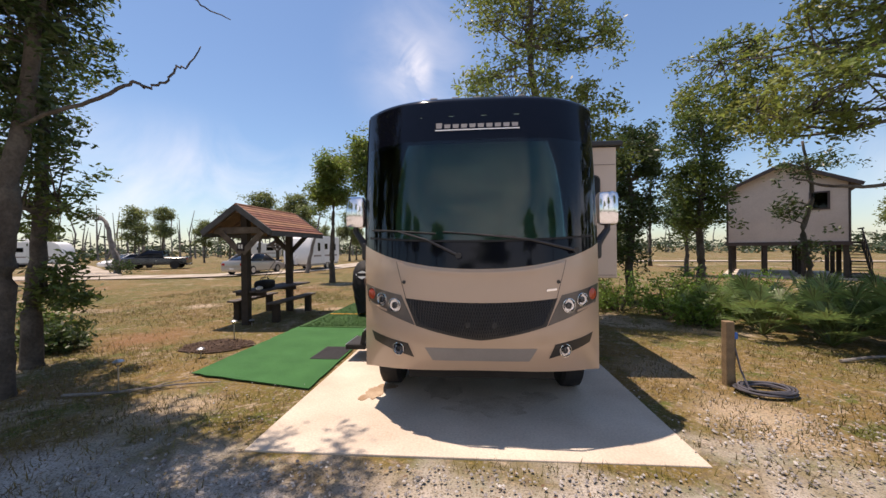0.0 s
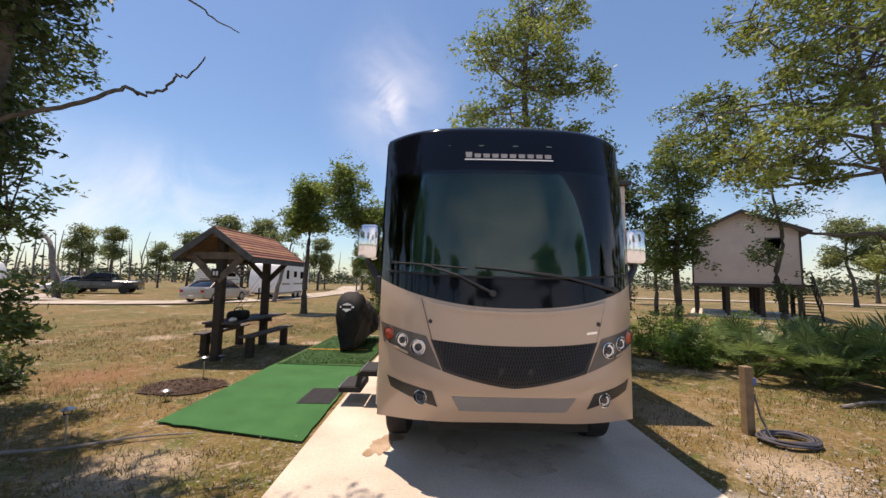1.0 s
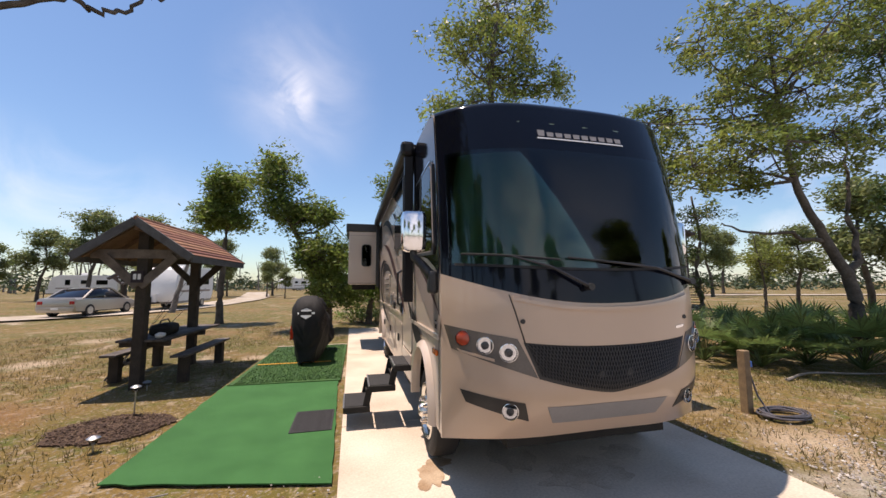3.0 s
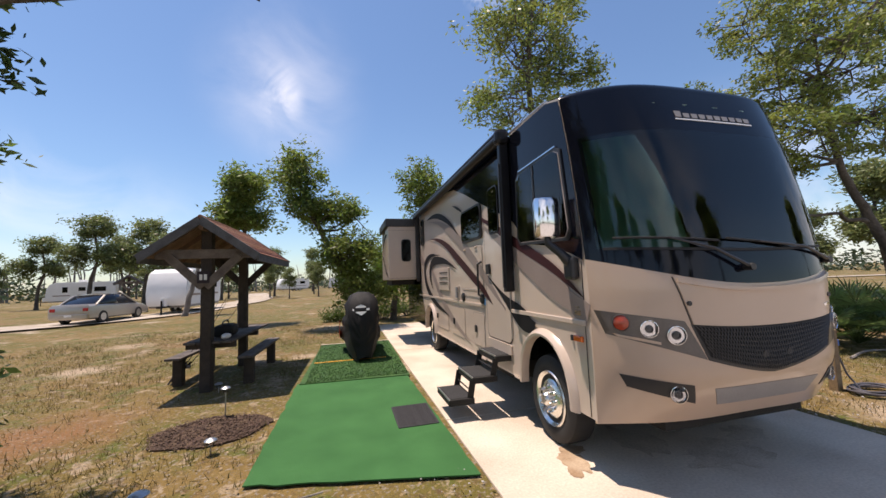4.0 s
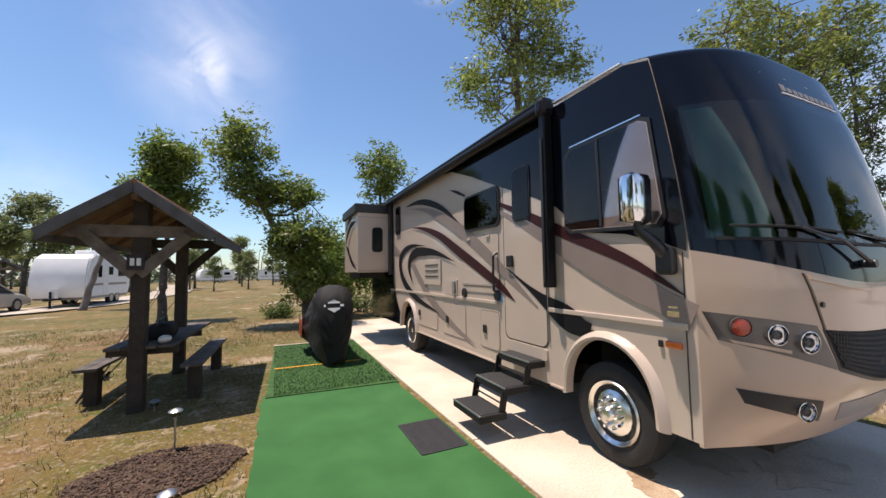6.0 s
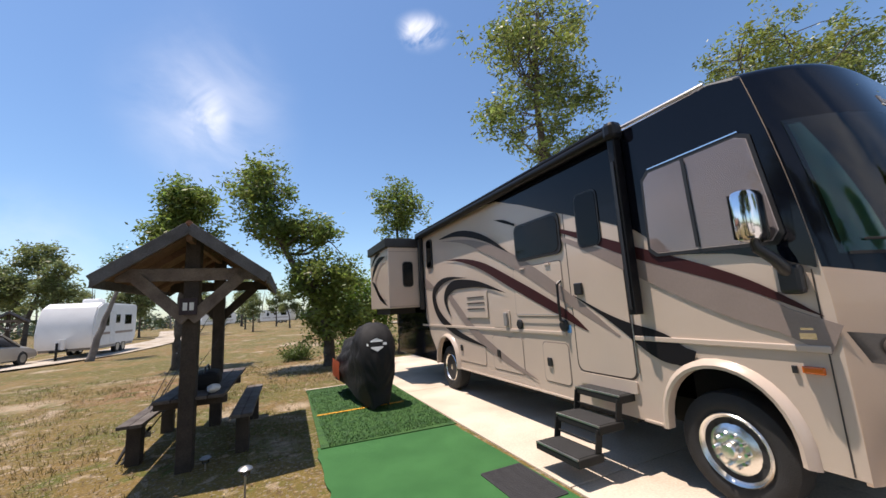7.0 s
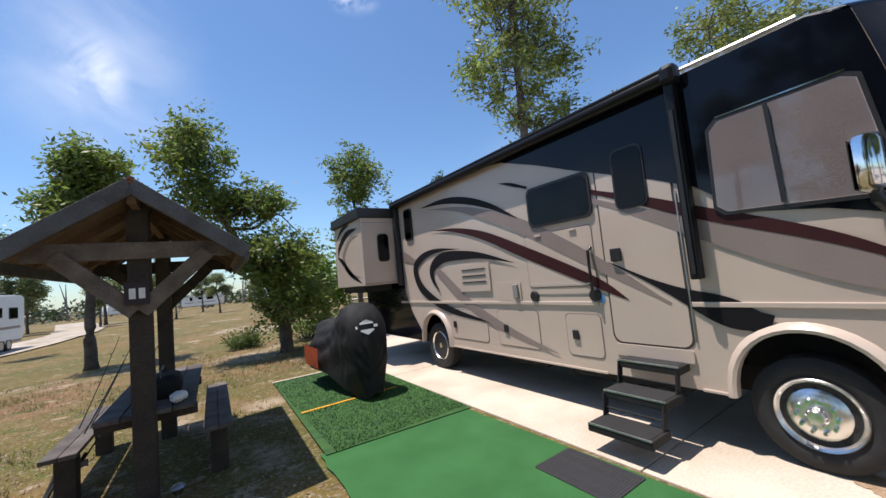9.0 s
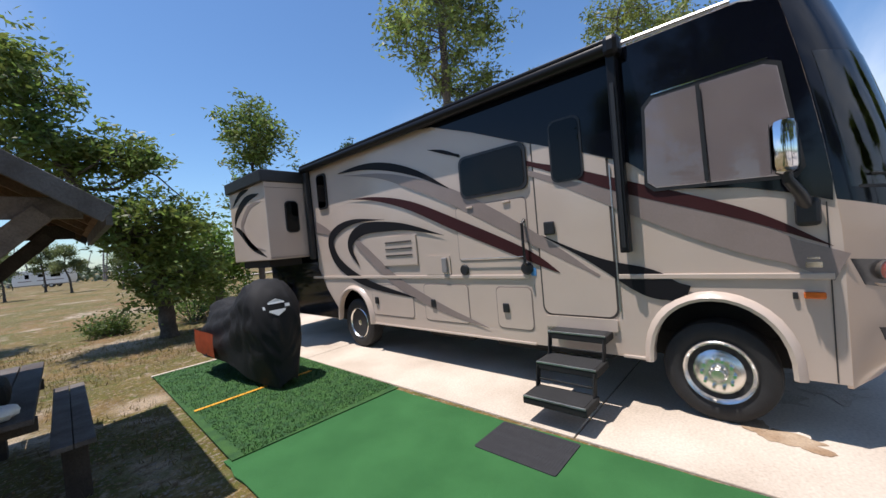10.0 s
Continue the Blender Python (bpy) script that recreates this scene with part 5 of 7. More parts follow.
# ---- covered motorcycle ----


def covered_motorcycle():
    mc = thing("covered_motorcycle", (-2.72, 10.2, 0.025), "motorcycle under a black nylon cover with an orange panel", "motorcycle")
    # cross-sections from front (y small) to back: y, half width low, half width high, height, skirt
    rows = [(9.20, 0.08, 0.08, 0.62, 0.10), (9.25, 0.15, 0.34, 1.00, 0.05), (9.34, 0.16, 0.43, 1.22, 0.03), (9.50, 0.19, 0.48, 1.36, 0.03), (9.66, 0.22, 0.49, 1.40, 0.05), (9.85, 0.30, 0.42, 1.34, 0.14), (10.1, 0.36, 0.36, 1.20, 0.24), (10.4, 0.40, 0.33, 1.08, 0.28), (10.7, 0.44, 0.34, 1.08, 0.30), (11.0, 0.46, 0.35, 1.10, 0.30), (11.25, 0.42, 0.30, 1.02, 0.28), (11.42, 0.25, 0.16, 0.85, 0.32)]
    c = spline([r for r in rows], 6)
    bm = bmesh.new()
    grid = []
    n = 54
    for r in c:
        y, wl_, wh, h, sk = r
        ring_ = []
        for i in range(n + 1):
            a = i / n
            # over the top from one hem to the other
            th = math.pi * a
            s = math.cos(th)
            up = math.sin(th) ** 0.62
            w = wl_ + (wh - wl_) * up
            x = -math.copysign(abs(s) ** 0.75, s) * w
            z = sk + (h - sk) * up
            crease = noise.noise((x * 3 + z * 2.5, y * 3.2, z * 1.2 + x))
            fan = noise.noise((4.5 * math.atan2(x, 1.75 - z), y * 2.2, 3.0))
            fold = 0.06 * (1 - up) * math.sin(6 * y + 0.95 * i) + 0.06 * (abs(crease) - 0.2) + 0.11 * (0.22 - abs(fan)) + 0.08 * (0.2 - abs(noise.noise((9.5 * math.atan2(x, 1.75 - z) + 0.8 * z, y * 4.5, 7.0)))) + 0.03 * noise.noise((x * 8, y * 8, z * 5))
            if y < 9.62:
                fold *= 1 - 0.9 * math.exp(-((x / 0.22) ** 4 + ((z - 1.03) / 0.16) ** 4))
            ring_.append(bm.verts.new((-2.72 + x * (1 + fold * 1.6), y + fold * 0.5, 0.025 + z + fold * 0.25)))
        grid.append(ring_)
    for r0, r1 in zip(grid, grid[1:]):
        for i in range(n):
            bm.faces.new((r0[i], r0[i + 1], r1[i + 1], r1[i]))
    bm.faces.new(grid[0][::-1])
    bm.faces.new(grid[-1])
    cov = part("cover", bm, M_COVER, mc, "creased black nylon cover", True)
    # orange panel low on the side towards the grass
    bm = bmesh.new()
    rws = []
    for y in np.linspace(10.35, 11.2, 8):
        rws.append([bm.verts.new((-2.72 - 0.475 - 0.008 * math.sin(7 * y) - 0.02 * (1 - abs(s - 0.5)), y, 0.025 + 0.34 + 0.34 * s)) for s in np.linspace(0, 1, 6)])
    for r0, r1 in zip(rws, rws[1:]):
        for i in range(5):
            bm.faces.new((r0[i], r0[i + 1], r1[i + 1], r1[i]))
    bmesh.ops.solidify(bm, geom=bm.faces[:], thickness=0.006)
    part("orange_panel", bm, M_COVORG, cov, "bright orange panel", True)
    # printed mark, drawn as plain bars that follow the cloth
    bvh = BVHTree.FromPolygons([tuple(v.co) for v in cov.data.vertices], [tuple(p.vertices) for p in cov.data.polygons])

    def on_cloth(u, v, d):
        hit_ = bvh.ray_cast(Vector((-0.02 + u, -3.0, v)), Vector((0, 1, 0)))[0]
        y = hit_.y if hit_ else -0.8
        return Vector((-2.72 - 0.02 + u, 10.2 + y - 0.004 - d, v + 0.025))
    for line in ([(-0.14, 1.03), (-0.14, 1.06), (0.12, 1.06), (0.12, 1.03)], [(-0.09, 1.075), (-0.09, 1.09), (-0.01, 1.125), (0.07, 1.09), (0.07, 1.075)], [(-0.09, 1.015), (0.07, 1.015), (0.07, 1.00), (-0.01, 0.955), (-0.09, 1.00)]):
        line = [(-0.01 + (u + 0.01) * 1.3, 1.04 + (v - 1.04) * 1.3) for u, v in line]
        part("printed_mark", prism(bmesh.new(), line, on_cloth, 0.005), M_LOGO, cov, "white printed mark")
    for y in (9.62, 11.0):
        t = part("tyre", lathe(bmesh.new(), (-2.72, y, 0.025 + 0.31), (1, 0, 0), [(-0.06, 0.20), (-0.065, 0.27), (-0.03, 0.31), (0.03, 0.31), (0.065, 0.27), (0.06, 0.20)], 28), M_RUB, mc, smooth=True)
    part("frame_block", B(-2.9, -2.54, 9.8, 10.9, 0.18, 0.45, 0.05), M_CHASSIS, mc)
    mc.location = (-2.78, 9.83, 0.03)


covered_motorcycle()

# ---- garden lights, stake, hose ----


def garden_light(x, y, h, label):
    g = thing("garden_light", (x, y, 0), label, "garden light", "solar garden lights")
    part("stem", cyl(bmesh.new(), (x, y, -0.03), (x, y, h - 0.09), 0.009, n=8), M_STEEL, g)
    part("lens", lathe(bmesh.new(), (x, y, h - 0.095), (0, 0, 1), [(0, 0.018), (0.01, 0.032), (0.055, 0.04), (0.06, 0.02)], 14), G_LAMP, g, smooth=True)
    part("cap", lathe(bmesh.new(), (x, y, h - 0.04), (0, 0, 1), [(0, 0.058), (0.008, 0.06), (0.022, 0.042), (0.032, 0.012), (0.034, 0.0)], 18), M_STEEL, g, smooth=True)


for x, y, h in ((-4.38, 3.95, 0.40), (-4.61, 6.49, 0.39), (-4.43, 5.39, 0.16), (-5.08, 7.80, 0.15)):
    garden_light(x, y, h, "small steel solar garden light on a thin stem" if h > 0.3 else "short solar garden light set low in the ground")

KX, KY = 3.2, 4.63
stk = thing("wooden_stake", (KX, KY, 0), "short square treated timber stake with a tap", "stake")
part("stake", B(KX - 0.05, KX + 0.05, KY - 0.05, KY + 0.05, -0.1, 0.78, 0.008), M_STAKE, stk)
part("tap_pipe", tube(bmesh.new(), [(KX + 0.09, KY + 0.02, -0.02), (KX + 0.09, KY + 0.02, 0.35), (KX + 0.08, KY, 0.55), (KX + 0.06, KY, 0.60)], [0.014, 0.014, 0.012, 0.012], 8), M_PLASTIC, stk)
part("tap_head", B(KX + 0.055, KX + 0.095, KY - 0.04, KY, 0.56, 0.64, 0.008), mat("blue tap handle", (0.05, 0.16, 0.5), 0.5), stk, "blue tap handle")
hose = thing("hose", (KX + 0.24, KY - 0.26, 0), "coiled grey water hose lying on the grass", "hose")
for k in range(9):
    r, zz = 0.25 - 0.012 * (k % 4) + 0.015 * math.sin(k * 2.1), 0.014 + 0.018 * (k // 3)
    pts = [(KX + 0.24 + 0.03 * math.sin(k) + 1.15 * r * math.cos(a), KY - 0.26 + 0.02 * math.cos(2 * k) + 0.8 * r * math.sin(a), zz + 0.006 * math.sin(3 * a + k)) for a in np.linspace(0, 6.28319, 29)]
    part("coil", tube(bmesh.new(), pts, [0.011] * 29, 6), M_HOSE, hose, smooth=True)
part("hose_end", tube(bmesh.new(), [(KX + 0.07, KY - 0.02, 0.45), (KX + 0.09, KY - 0.08, 0.2), (KX + 0.10, KY - 0.2, 0.02), (KX + 0.10, KY - 0.36, 0.015)], [0.011] * 4, 6), M_HOSE, hose)

# ---- vegetation ----


def leaf_cloud(r, centres, per, spread, size, flat_=0.75):
    """Small four-cornered leaves strewn round clump centres, as arrays."""
    c = np.repeat(np.asarray(centres, float), per, 0)
    k = len(c)
    c = c + r.normal(0, 1, (k, 3)) * np.array([spread, spread, spread * flat_])
    a = r.normal(0, 1, (k, 3)); a[:, 2] *= 0.6
    a /= np.linalg.norm(a, axis=1)[:, None]
    b = np.cross(a, r.normal(0, 1, (k, 3)))
    b /= np.linalg.norm(b, axis=1)[:, None] + 1e-9
    s = size * r.uniform(0.6, 1.4, (k, 1))
    v = np.stack([c - a * s, c + b * s * 0.38, c + a * s, c - b * s * 0.38], 1).reshape(-1, 3)
    f = [(4 * i, 4 * i + 1, 4 * i + 2, 4 * i + 3) for i in range(k)]
    return v, f


def tree(name, at, path, r0, crowns, leaf, seed, label, size=0.085, per=34, bark=None, extra=(), group=""):
    """A tree. path: the stem's bends, from its foot; crowns: (x, y, z, rx, ry, rz, clumps) about the foot; extra: further bare limbs."""
    r = np.random.default_rng(seed)
    ob = thing(name, at, label, "tree", group)
    bm = bmesh.new()
    stem = spline([(0, 0, -0.15)] + [tuple(p) for p in path], 6)
    m = len(stem)
    rad = [r0 * (1.35 if i == 0 else 1.0) * (1 - 0.72 * i / (m - 1)) * (1 + 0.06 * noise.noise((i * 0.8, seed, 0))) for i in range(m)]
    tube(bm, [p + Vector((0.05 * noise.noise((i * 0.5, seed, 1)), 0.05 * noise.noise((i * 0.5, seed, 2)), 0)) * min(i, 3) / 3 for i, p in enumerate(stem)], rad, 9)
    centres = []
    for cx, cy, cz, rx, ry, rz, clumps in crowns:
        c = Vector((cx, cy, cz))
        limbs = max(2, clumps // 9)
        ends = []
        for k in range(limbs):
            d = Vector(r.normal(0, 1, 3)).normalized()
            e = c + Vector((d.x * rx, d.y * ry, d.z * rz)) * r.uniform(0.45, 0.85)
            low = [i for i, p in enumerate(stem) if p.z < e.z - 0.1 and i > m // 4] or [m // 3]
            i0 = min(low, key=lambda i: (stem[i] - e).length)
            p0 = stem[i0]
            mid = p0.lerp(e, 0.5) + Vector(r.normal(0, 0.14, 3)) * (e - p0).length
            q = spline([p0, mid, e], 4)
            rr = max(0.02, rad[i0] * 0.55)
            tube(bm, q, [rr * (1 - 0.85 * i / (len(q) - 1)) + 0.004 for i in range(len(q))], 6)
            ends.append((q, rr))
        for k in range(clumps):
            d = Vector(r.normal(0, 1, 3)).normalized() * r.uniform(0.35, 1.0) ** 0.6
            e = c + Vector((d.x * rx, d.y * ry, d.z * rz))
            q, rr = ends[int(r.integers(len(ends)))]
            p0 = min(q[3:], key=lambda p: (p - e).length)
            bend = p0.lerp(e, 0.55) + Vector(r.normal(0, 0.12, 3)) * (e - p0).length
            tube(bm, [p0, bend, e], [0.012 + rr * 0.12, 0.009, 0.004], 4)
            centres += [tuple(e), tuple(bend.lerp(e, 0.45) + Vector(r.normal(0, 0.12, 3))), tuple(e + Vector(r.normal(0, 0.16 + size, 3)))]
    for line, rr in extra:
        q = spline(line, 5)
        tube(bm, [p + Vector(r.normal(0, rr * 0.55, 3)) for p in q], [rr * (1 - 0.8 * i / (len(q) - 1)) + 0.003 for i in range(len(q))], 6)
    me = bpy.data.meshes.new("trunk")
    bm.to_mesh(me); bm.free()
    me.materials.append(bark or M_BARK)
    me.polygons.foreach_set("use_smooth", [True] * len(me.polygons))
    t = new("trunk", me); t.parent = ob
    if centres:
        v, f = leaf_cloud(r, centres, int(per * 1.05), size * 1.75, size * 0.9)
        sheet("crown", v, f, leaf, ob)
    return ob


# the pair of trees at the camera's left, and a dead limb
# shade on this tree sits in its bark and leaf colours
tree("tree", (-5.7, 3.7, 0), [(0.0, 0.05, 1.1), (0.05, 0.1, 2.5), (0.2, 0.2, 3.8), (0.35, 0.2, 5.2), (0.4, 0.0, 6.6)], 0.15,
     [(0.1, 0.1, 4.9, 0.7, 0.8, 0.9, 40), (-0.2, 0.3, 3.5, 0.5, 0.6, 0.8, 26), (-0.9, 0.0, 5.4, 1.2, 1.1, 1.2, 44), (0.0, -0.2, 6.4, 1.1, 1.0, 0.8, 30)], L_DARK, 21, "leaning oak with sparse leaves, bark and leaves darkened for shade", 0.055, 36,
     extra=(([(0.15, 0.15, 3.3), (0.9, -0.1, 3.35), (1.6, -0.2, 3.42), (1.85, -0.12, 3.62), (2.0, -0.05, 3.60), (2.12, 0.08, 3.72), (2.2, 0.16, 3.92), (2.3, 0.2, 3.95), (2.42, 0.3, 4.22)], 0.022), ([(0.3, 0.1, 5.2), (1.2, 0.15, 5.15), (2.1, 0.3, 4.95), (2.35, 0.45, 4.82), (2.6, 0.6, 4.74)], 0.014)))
tree("tree", (-6.7, 4.8, 0), [(-0.1, 0.1, 1.0), (0.05, 0.1, 2.3), (0.0, 0.2, 4.0), (-0.2, 0.2, 5.8)], 0.14,
     [(0.1, 0.1, 2.8, 0.6, 0.6, 0.9, 24), (-0.1, 0.2, 5.0, 1.1, 1.0, 1.3, 40), (0.3, 0.1, 1.1, 0.35, 0.3, 0.5, 14)], L_OAK, 22, "slim oak with small lower sprigs of leaves", 0.055, 34)
# tall airy oak behind the driver's side
tree("tree", (2.3, 9.8, 0), [(0.0, 0.0, 1.5), (-0.15, 0.0, 3.2), (-0.5, -0.3, 5.0), (-0.8, -0.6, 6.8), (-0.6, -0.7, 9.0)], 0.17,
     [(-0.9, -0.7, 7.7, 1.6, 1.1, 1.1, 50), (-1.2, -0.7, 5.9, 1.4, 0.9, 0.8, 30), (0.3, -0.3, 5.3, 1.3, 1.0, 1.0, 34), (0.8, -0.2, 4.0, 0.9, 0.9, 0.8, 24), (-0.1, -0.5, 9.0, 1.2, 0.9, 0.8, 30), (0.6, -0.4, 7.0, 1.0, 0.8, 0.6, 20)], L_LIME, 23, "tall airy oak with yellow-green leaves behind the motorhome", 0.07, 26)
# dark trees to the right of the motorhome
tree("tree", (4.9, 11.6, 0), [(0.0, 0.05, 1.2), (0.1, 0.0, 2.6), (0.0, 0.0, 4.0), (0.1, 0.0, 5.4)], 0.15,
     [(0.0, 0.0, 4.4, 1.0, 1.0, 1.1, 44), (0.1, 0.0, 2.8, 0.9, 0.9, 0.9, 36), (-0.2, 0.0, 1.6, 0.7, 0.7, 0.6, 16)], L_DARK, 24, "dense green oak beside the driver's side, leaves darkened for shade", 0.075, 36)
tree("tree", (7.9, 13.2, 0), [(0.05, 0.0, 1.2), (0.0, 0.0, 2.6), (0.2, 0.0, 4.2), (0.1, 0.0, 6.2)], 0.16,
     [(0.1, 0.0, 5.9, 1.1, 1.1, 1.2, 44), (0.0, 0.0, 3.9, 1.2, 1.2, 1.0, 46), (0.2, 0.2, 2.7, 1.0, 0.9, 0.6, 22)], L_OAK, 25, "upright oak with dark lower leaves", 0.08, 34)
tree("tree", (12.6, 22.5, 0), [(0.05, 0.0, 1.5), (0.0, 0.0, 3.5), (0.2, 0.0, 5.0)], 0.14, [(0, 0, 4.0, 1.5, 1.4, 1.6, 36)], L_DARK, 35, "young oak standing in the field, leaves darkened for shade", 0.11, 34)
# wide oak on the right, forked low
tree("tree", (8.7, 6.3, 0), [(-0.05, 0.0, 0.9), (-0.2, 0.0, 1.7), (-0.7, 0.1, 2.7), (-1.2, 0.2, 3.9), (-1.5, 0.2, 5.8)], 0.16,
     [(-1.9, 0.1, 5.7, 1.6, 1.4, 1.0, 46), (-2.7, 0.3, 4.3, 1.3, 1.2, 0.7, 34), (-0.9, 0.2, 7.2, 1.9, 1.5, 1.0, 44), (0.3, 0.2, 5.0, 1.0, 1.0, 1.0, 24), (-2.6, 0.4, 7.0, 1.3, 1.0, 0.9, 24), (-2.8, 2.6, 5.8, 1.2, 1.2, 1.0, 36), (-2.2, 1.8, 4.6, 1.0, 1.0, 0.6, 20)], L_LIME, 26, "wide forked oak with bright yellow-green leaves", 0.062, 34,
     extra=(([(-0.6, 0.1, 2.55), (-1.5, 0.2, 2.7), (-2.4, 0.4, 2.75), (-3.0, 0.5, 2.95)], 0.05), ([(-0.25, 0.0, 1.8), (0.3, 0.1, 2.5), (0.25, 0.1, 3.6), (0.5, 0.2, 5.0)], 0.08)))
tree("tree", (9.9, 6.3, 0), [(0.0, 0.0, 1.1), (0.15, -0.1, 2.2), (0.5, -0.1, 3.2), (0.4, -0.1, 4.6), (0.8, 0.0, 6.5)], 0.13,
     [(0.6, 0.0, 6.0, 1.4, 1.2, 1.6, 44), (1.0, -0.2, 3.6, 0.9, 0.9, 0.7, 20), (-0.2, 0.0, 7.6, 1.2, 1.0, 0.9, 26)], L_OAK, 27, "dark-leaved oak close behind the forked one", 0.062, 34)
# added shade caster: trunk out of view, crowns set by where their shadows land
tree("tree", (-6.9, 0.7, 0), [(0.1, 0.1, 1.3), (0.3, 0.4, 2.8), (0.9, 1.0, 4.2), (1.6, 1.5, 5.4)], 0.17,
     [(2.3, 1.9, 5.4, 1.3, 1.2, 0.8, 50), (0.8, 0.7, 5.2, 1.4, 1.3, 1.0, 44), (1.4, -0.3, 5.6, 1.4, 1.2, 0.9, 40), (1.7, 2.5, 5.6, 1.5, 1.1, 0.8, 54), (3.9, 2.75, 7.0, 0.9, 0.5, 0.4, 14), (2.2, 3.0, 6.4, 1.0, 0.7, 0.4, 60), (2.9, 2.2, 6.5, 0.8, 0.6, 0.4, 44), (0.8, 3.7, 6.3, 1.0, 0.9, 0.5, 60)], L_OAK, 43, "added oak, mostly out of view, that shades grass and gravel", 0.065, 34)
tree("tree", (8.6, 9.9, 0), [(0.05, 0.0, 1.0), (-0.1, 0.0, 2.0), (0.12, 0.0, 3.1), (-0.1, 0.0, 4.4)], 0.10,
     [(0.0, 0.0, 3.9, 0.6, 0.6, 0.45, 11), (-0.35, 0.0, 2.6, 0.3, 0.3, 0.3, 6), (0.1, 0.0, 1.6, 0.2, 0.2, 0.3, 4)], L_DARK, 28, "crooked slim tree before the stilt house", 0.06, 24)
tree("sapling", (14.5, 12.2, 0), [(0.1, 0.0, 1.2), (-0.1, 0.0, 2.4), (-0.4, 0.0, 3.8)], 0.05, [(0.3, 0.0, 2.7, 0.8, 0.8, 0.8, 22)], L_LIME, 29, "thin sapling with few leaves", 0.08, 22)
# mid field, beyond the motorcycle
lean_oak = tree("tree", (-2.75, 15.2, 0), [(-0.1, 0.0, 1.4), (-0.7, 0.2, 2.8), (-1.6, 0.4, 4.4), (-2.3, 0.6, 6.2)], 0.22,
     [(-2.3, 0.6, 6.6, 1.0, 1.0, 1.0, 40), (-1.9, 0.5, 5.0, 1.1, 1.0, 0.7, 34), (-0.7, 0.3, 4.9, 1.0, 0.9, 0.5, 26), (-0.2, -0.2, 3.1, 1.3, 1.1, 0.9, 54), (0.35, -0.3, 1.7, 1.3, 1.0, 0.8, 40)], L_MID, 30, "leaning oak with a shrubby green skirt of leaves", 0.095, 34,
     extra=(([(-1.0, 0.4, 4.2), (0.0, 0.3, 4.6), (0.7, 0.2, 3.9), (1.3, 0.2, 3.3)], 0.03),))
tree("tree", (-1.2, 16.8, 0), [(0.1, 0.0, 1.2), (0.0, 0.0, 2.4)], 0.16, [(0.0, 0.0, 2.0, 1.4, 1.0, 1.2, 44)], L_BUSH, 36, "low bushy bright green oak", 0.095, 34)
airy_oak = tree("tree", (-0.1, 16.0, 0), [(0.0, 0.0, 2.0), (0.1, 0.0, 4.0), (0.0, 0.0, 6.2)], 0.14, [(0.0, 0.0, 6.4, 1.4, 1.2, 1.2, 46), (0.1, 0.0, 4.6, 1.2, 1.0, 0.7, 22)], L_MID, 31, "airy light green oak beyond the motorhome", 0.10, 28)
round_tree = tree("tree", (-7.5, 18.8, 0), [(0.0, 0.0, 2.0), (0.1, 0.0, 4.0), (0.0, 0.0, 6.0)], 0.18, [(0.0, 0.0, 6.5, 0.95, 0.9, 1.0, 50), (-0.35, 0.0, 5.2, 1.05, 0.9, 0.7, 36), (0.5, 0.0, 4.9, 0.7, 0.7, 0.45, 16)], L_MID, 32, "round-headed dark green oak in the field", 0.11, 34)
far_a = tree("tree", (-27.6, 45.0, 0), [(0.1, 0.0, 2.5), (0.6, 0.0, 5.0), (0.2, 0.0, 8.2)], 0.22, [(0.2, 0.0, 8.0, 1.6, 1.5, 1.3, 40), (-1.3, 0.0, 5.4, 1.0, 1.0, 1.6, 28), (1.5, 0.0, 5.0, 1.0, 1.0, 1.4, 28)], L_HAZE, 33, "ragged tall oak at the edge of the campground", 0.17, 26, group="far field trees")
far_b = tree("tree", (-21.0, 44.0, 0), [(0.0, 0.0, 2.0), (0.2, 0.0, 4.2), (0.1, 0.0, 6.0)], 0.16, [(0.2, 0.0, 6.3, 0.9, 0.9, 0.8, 14), (-0.9, 0.1, 5.2, 0.8, 0.7, 0.7, 12), (1.0, 0.0, 4.6, 0.8, 0.7, 0.6, 11), (-0.5, 0.2, 3.7, 0.8, 0.8, 0.45, 8), (0.6, -0.2, 3.2, 0.5, 0.5, 0.4, 6)], L_HAZE, 34, "thin oak far across the field, leaves paled for haze", 0.17, 24, group="far field trees")
# a bent dead snag by the track
tree("dead_tree", (-27.5, 26.0, 0), [(-0.2, 0.0, 1.2), (-0.6, 0.0, 2.6), (-0.9, 0.0, 3.9), (-1.9, 0.1, 4.6), (-2.9, 0.1, 4.4)], 0.24, [(-2.1, 0, 4.5, 0.5, 0.4, 0.3, 4), (0.3, 0, 0.5, 0.7, 0.6, 0.4, 8)], L_DARK, 40, "bent dead grey tree trunk by the track", 0.12, 20, M_BARKD)
tree("leaning_trunk", (-12.4, 26.2, 0), [(0.3, 0.0, 1.3), (0.7, 0.0, 2.8), (1.1, 0.0, 4.2)], 0.17, [(1.1, 0, 4.7, 0.6, 0.6, 0.5, 10)], L_OAK, 41, "grey leaning trunk in the open grass", 0.1, 24, M_BARKD)

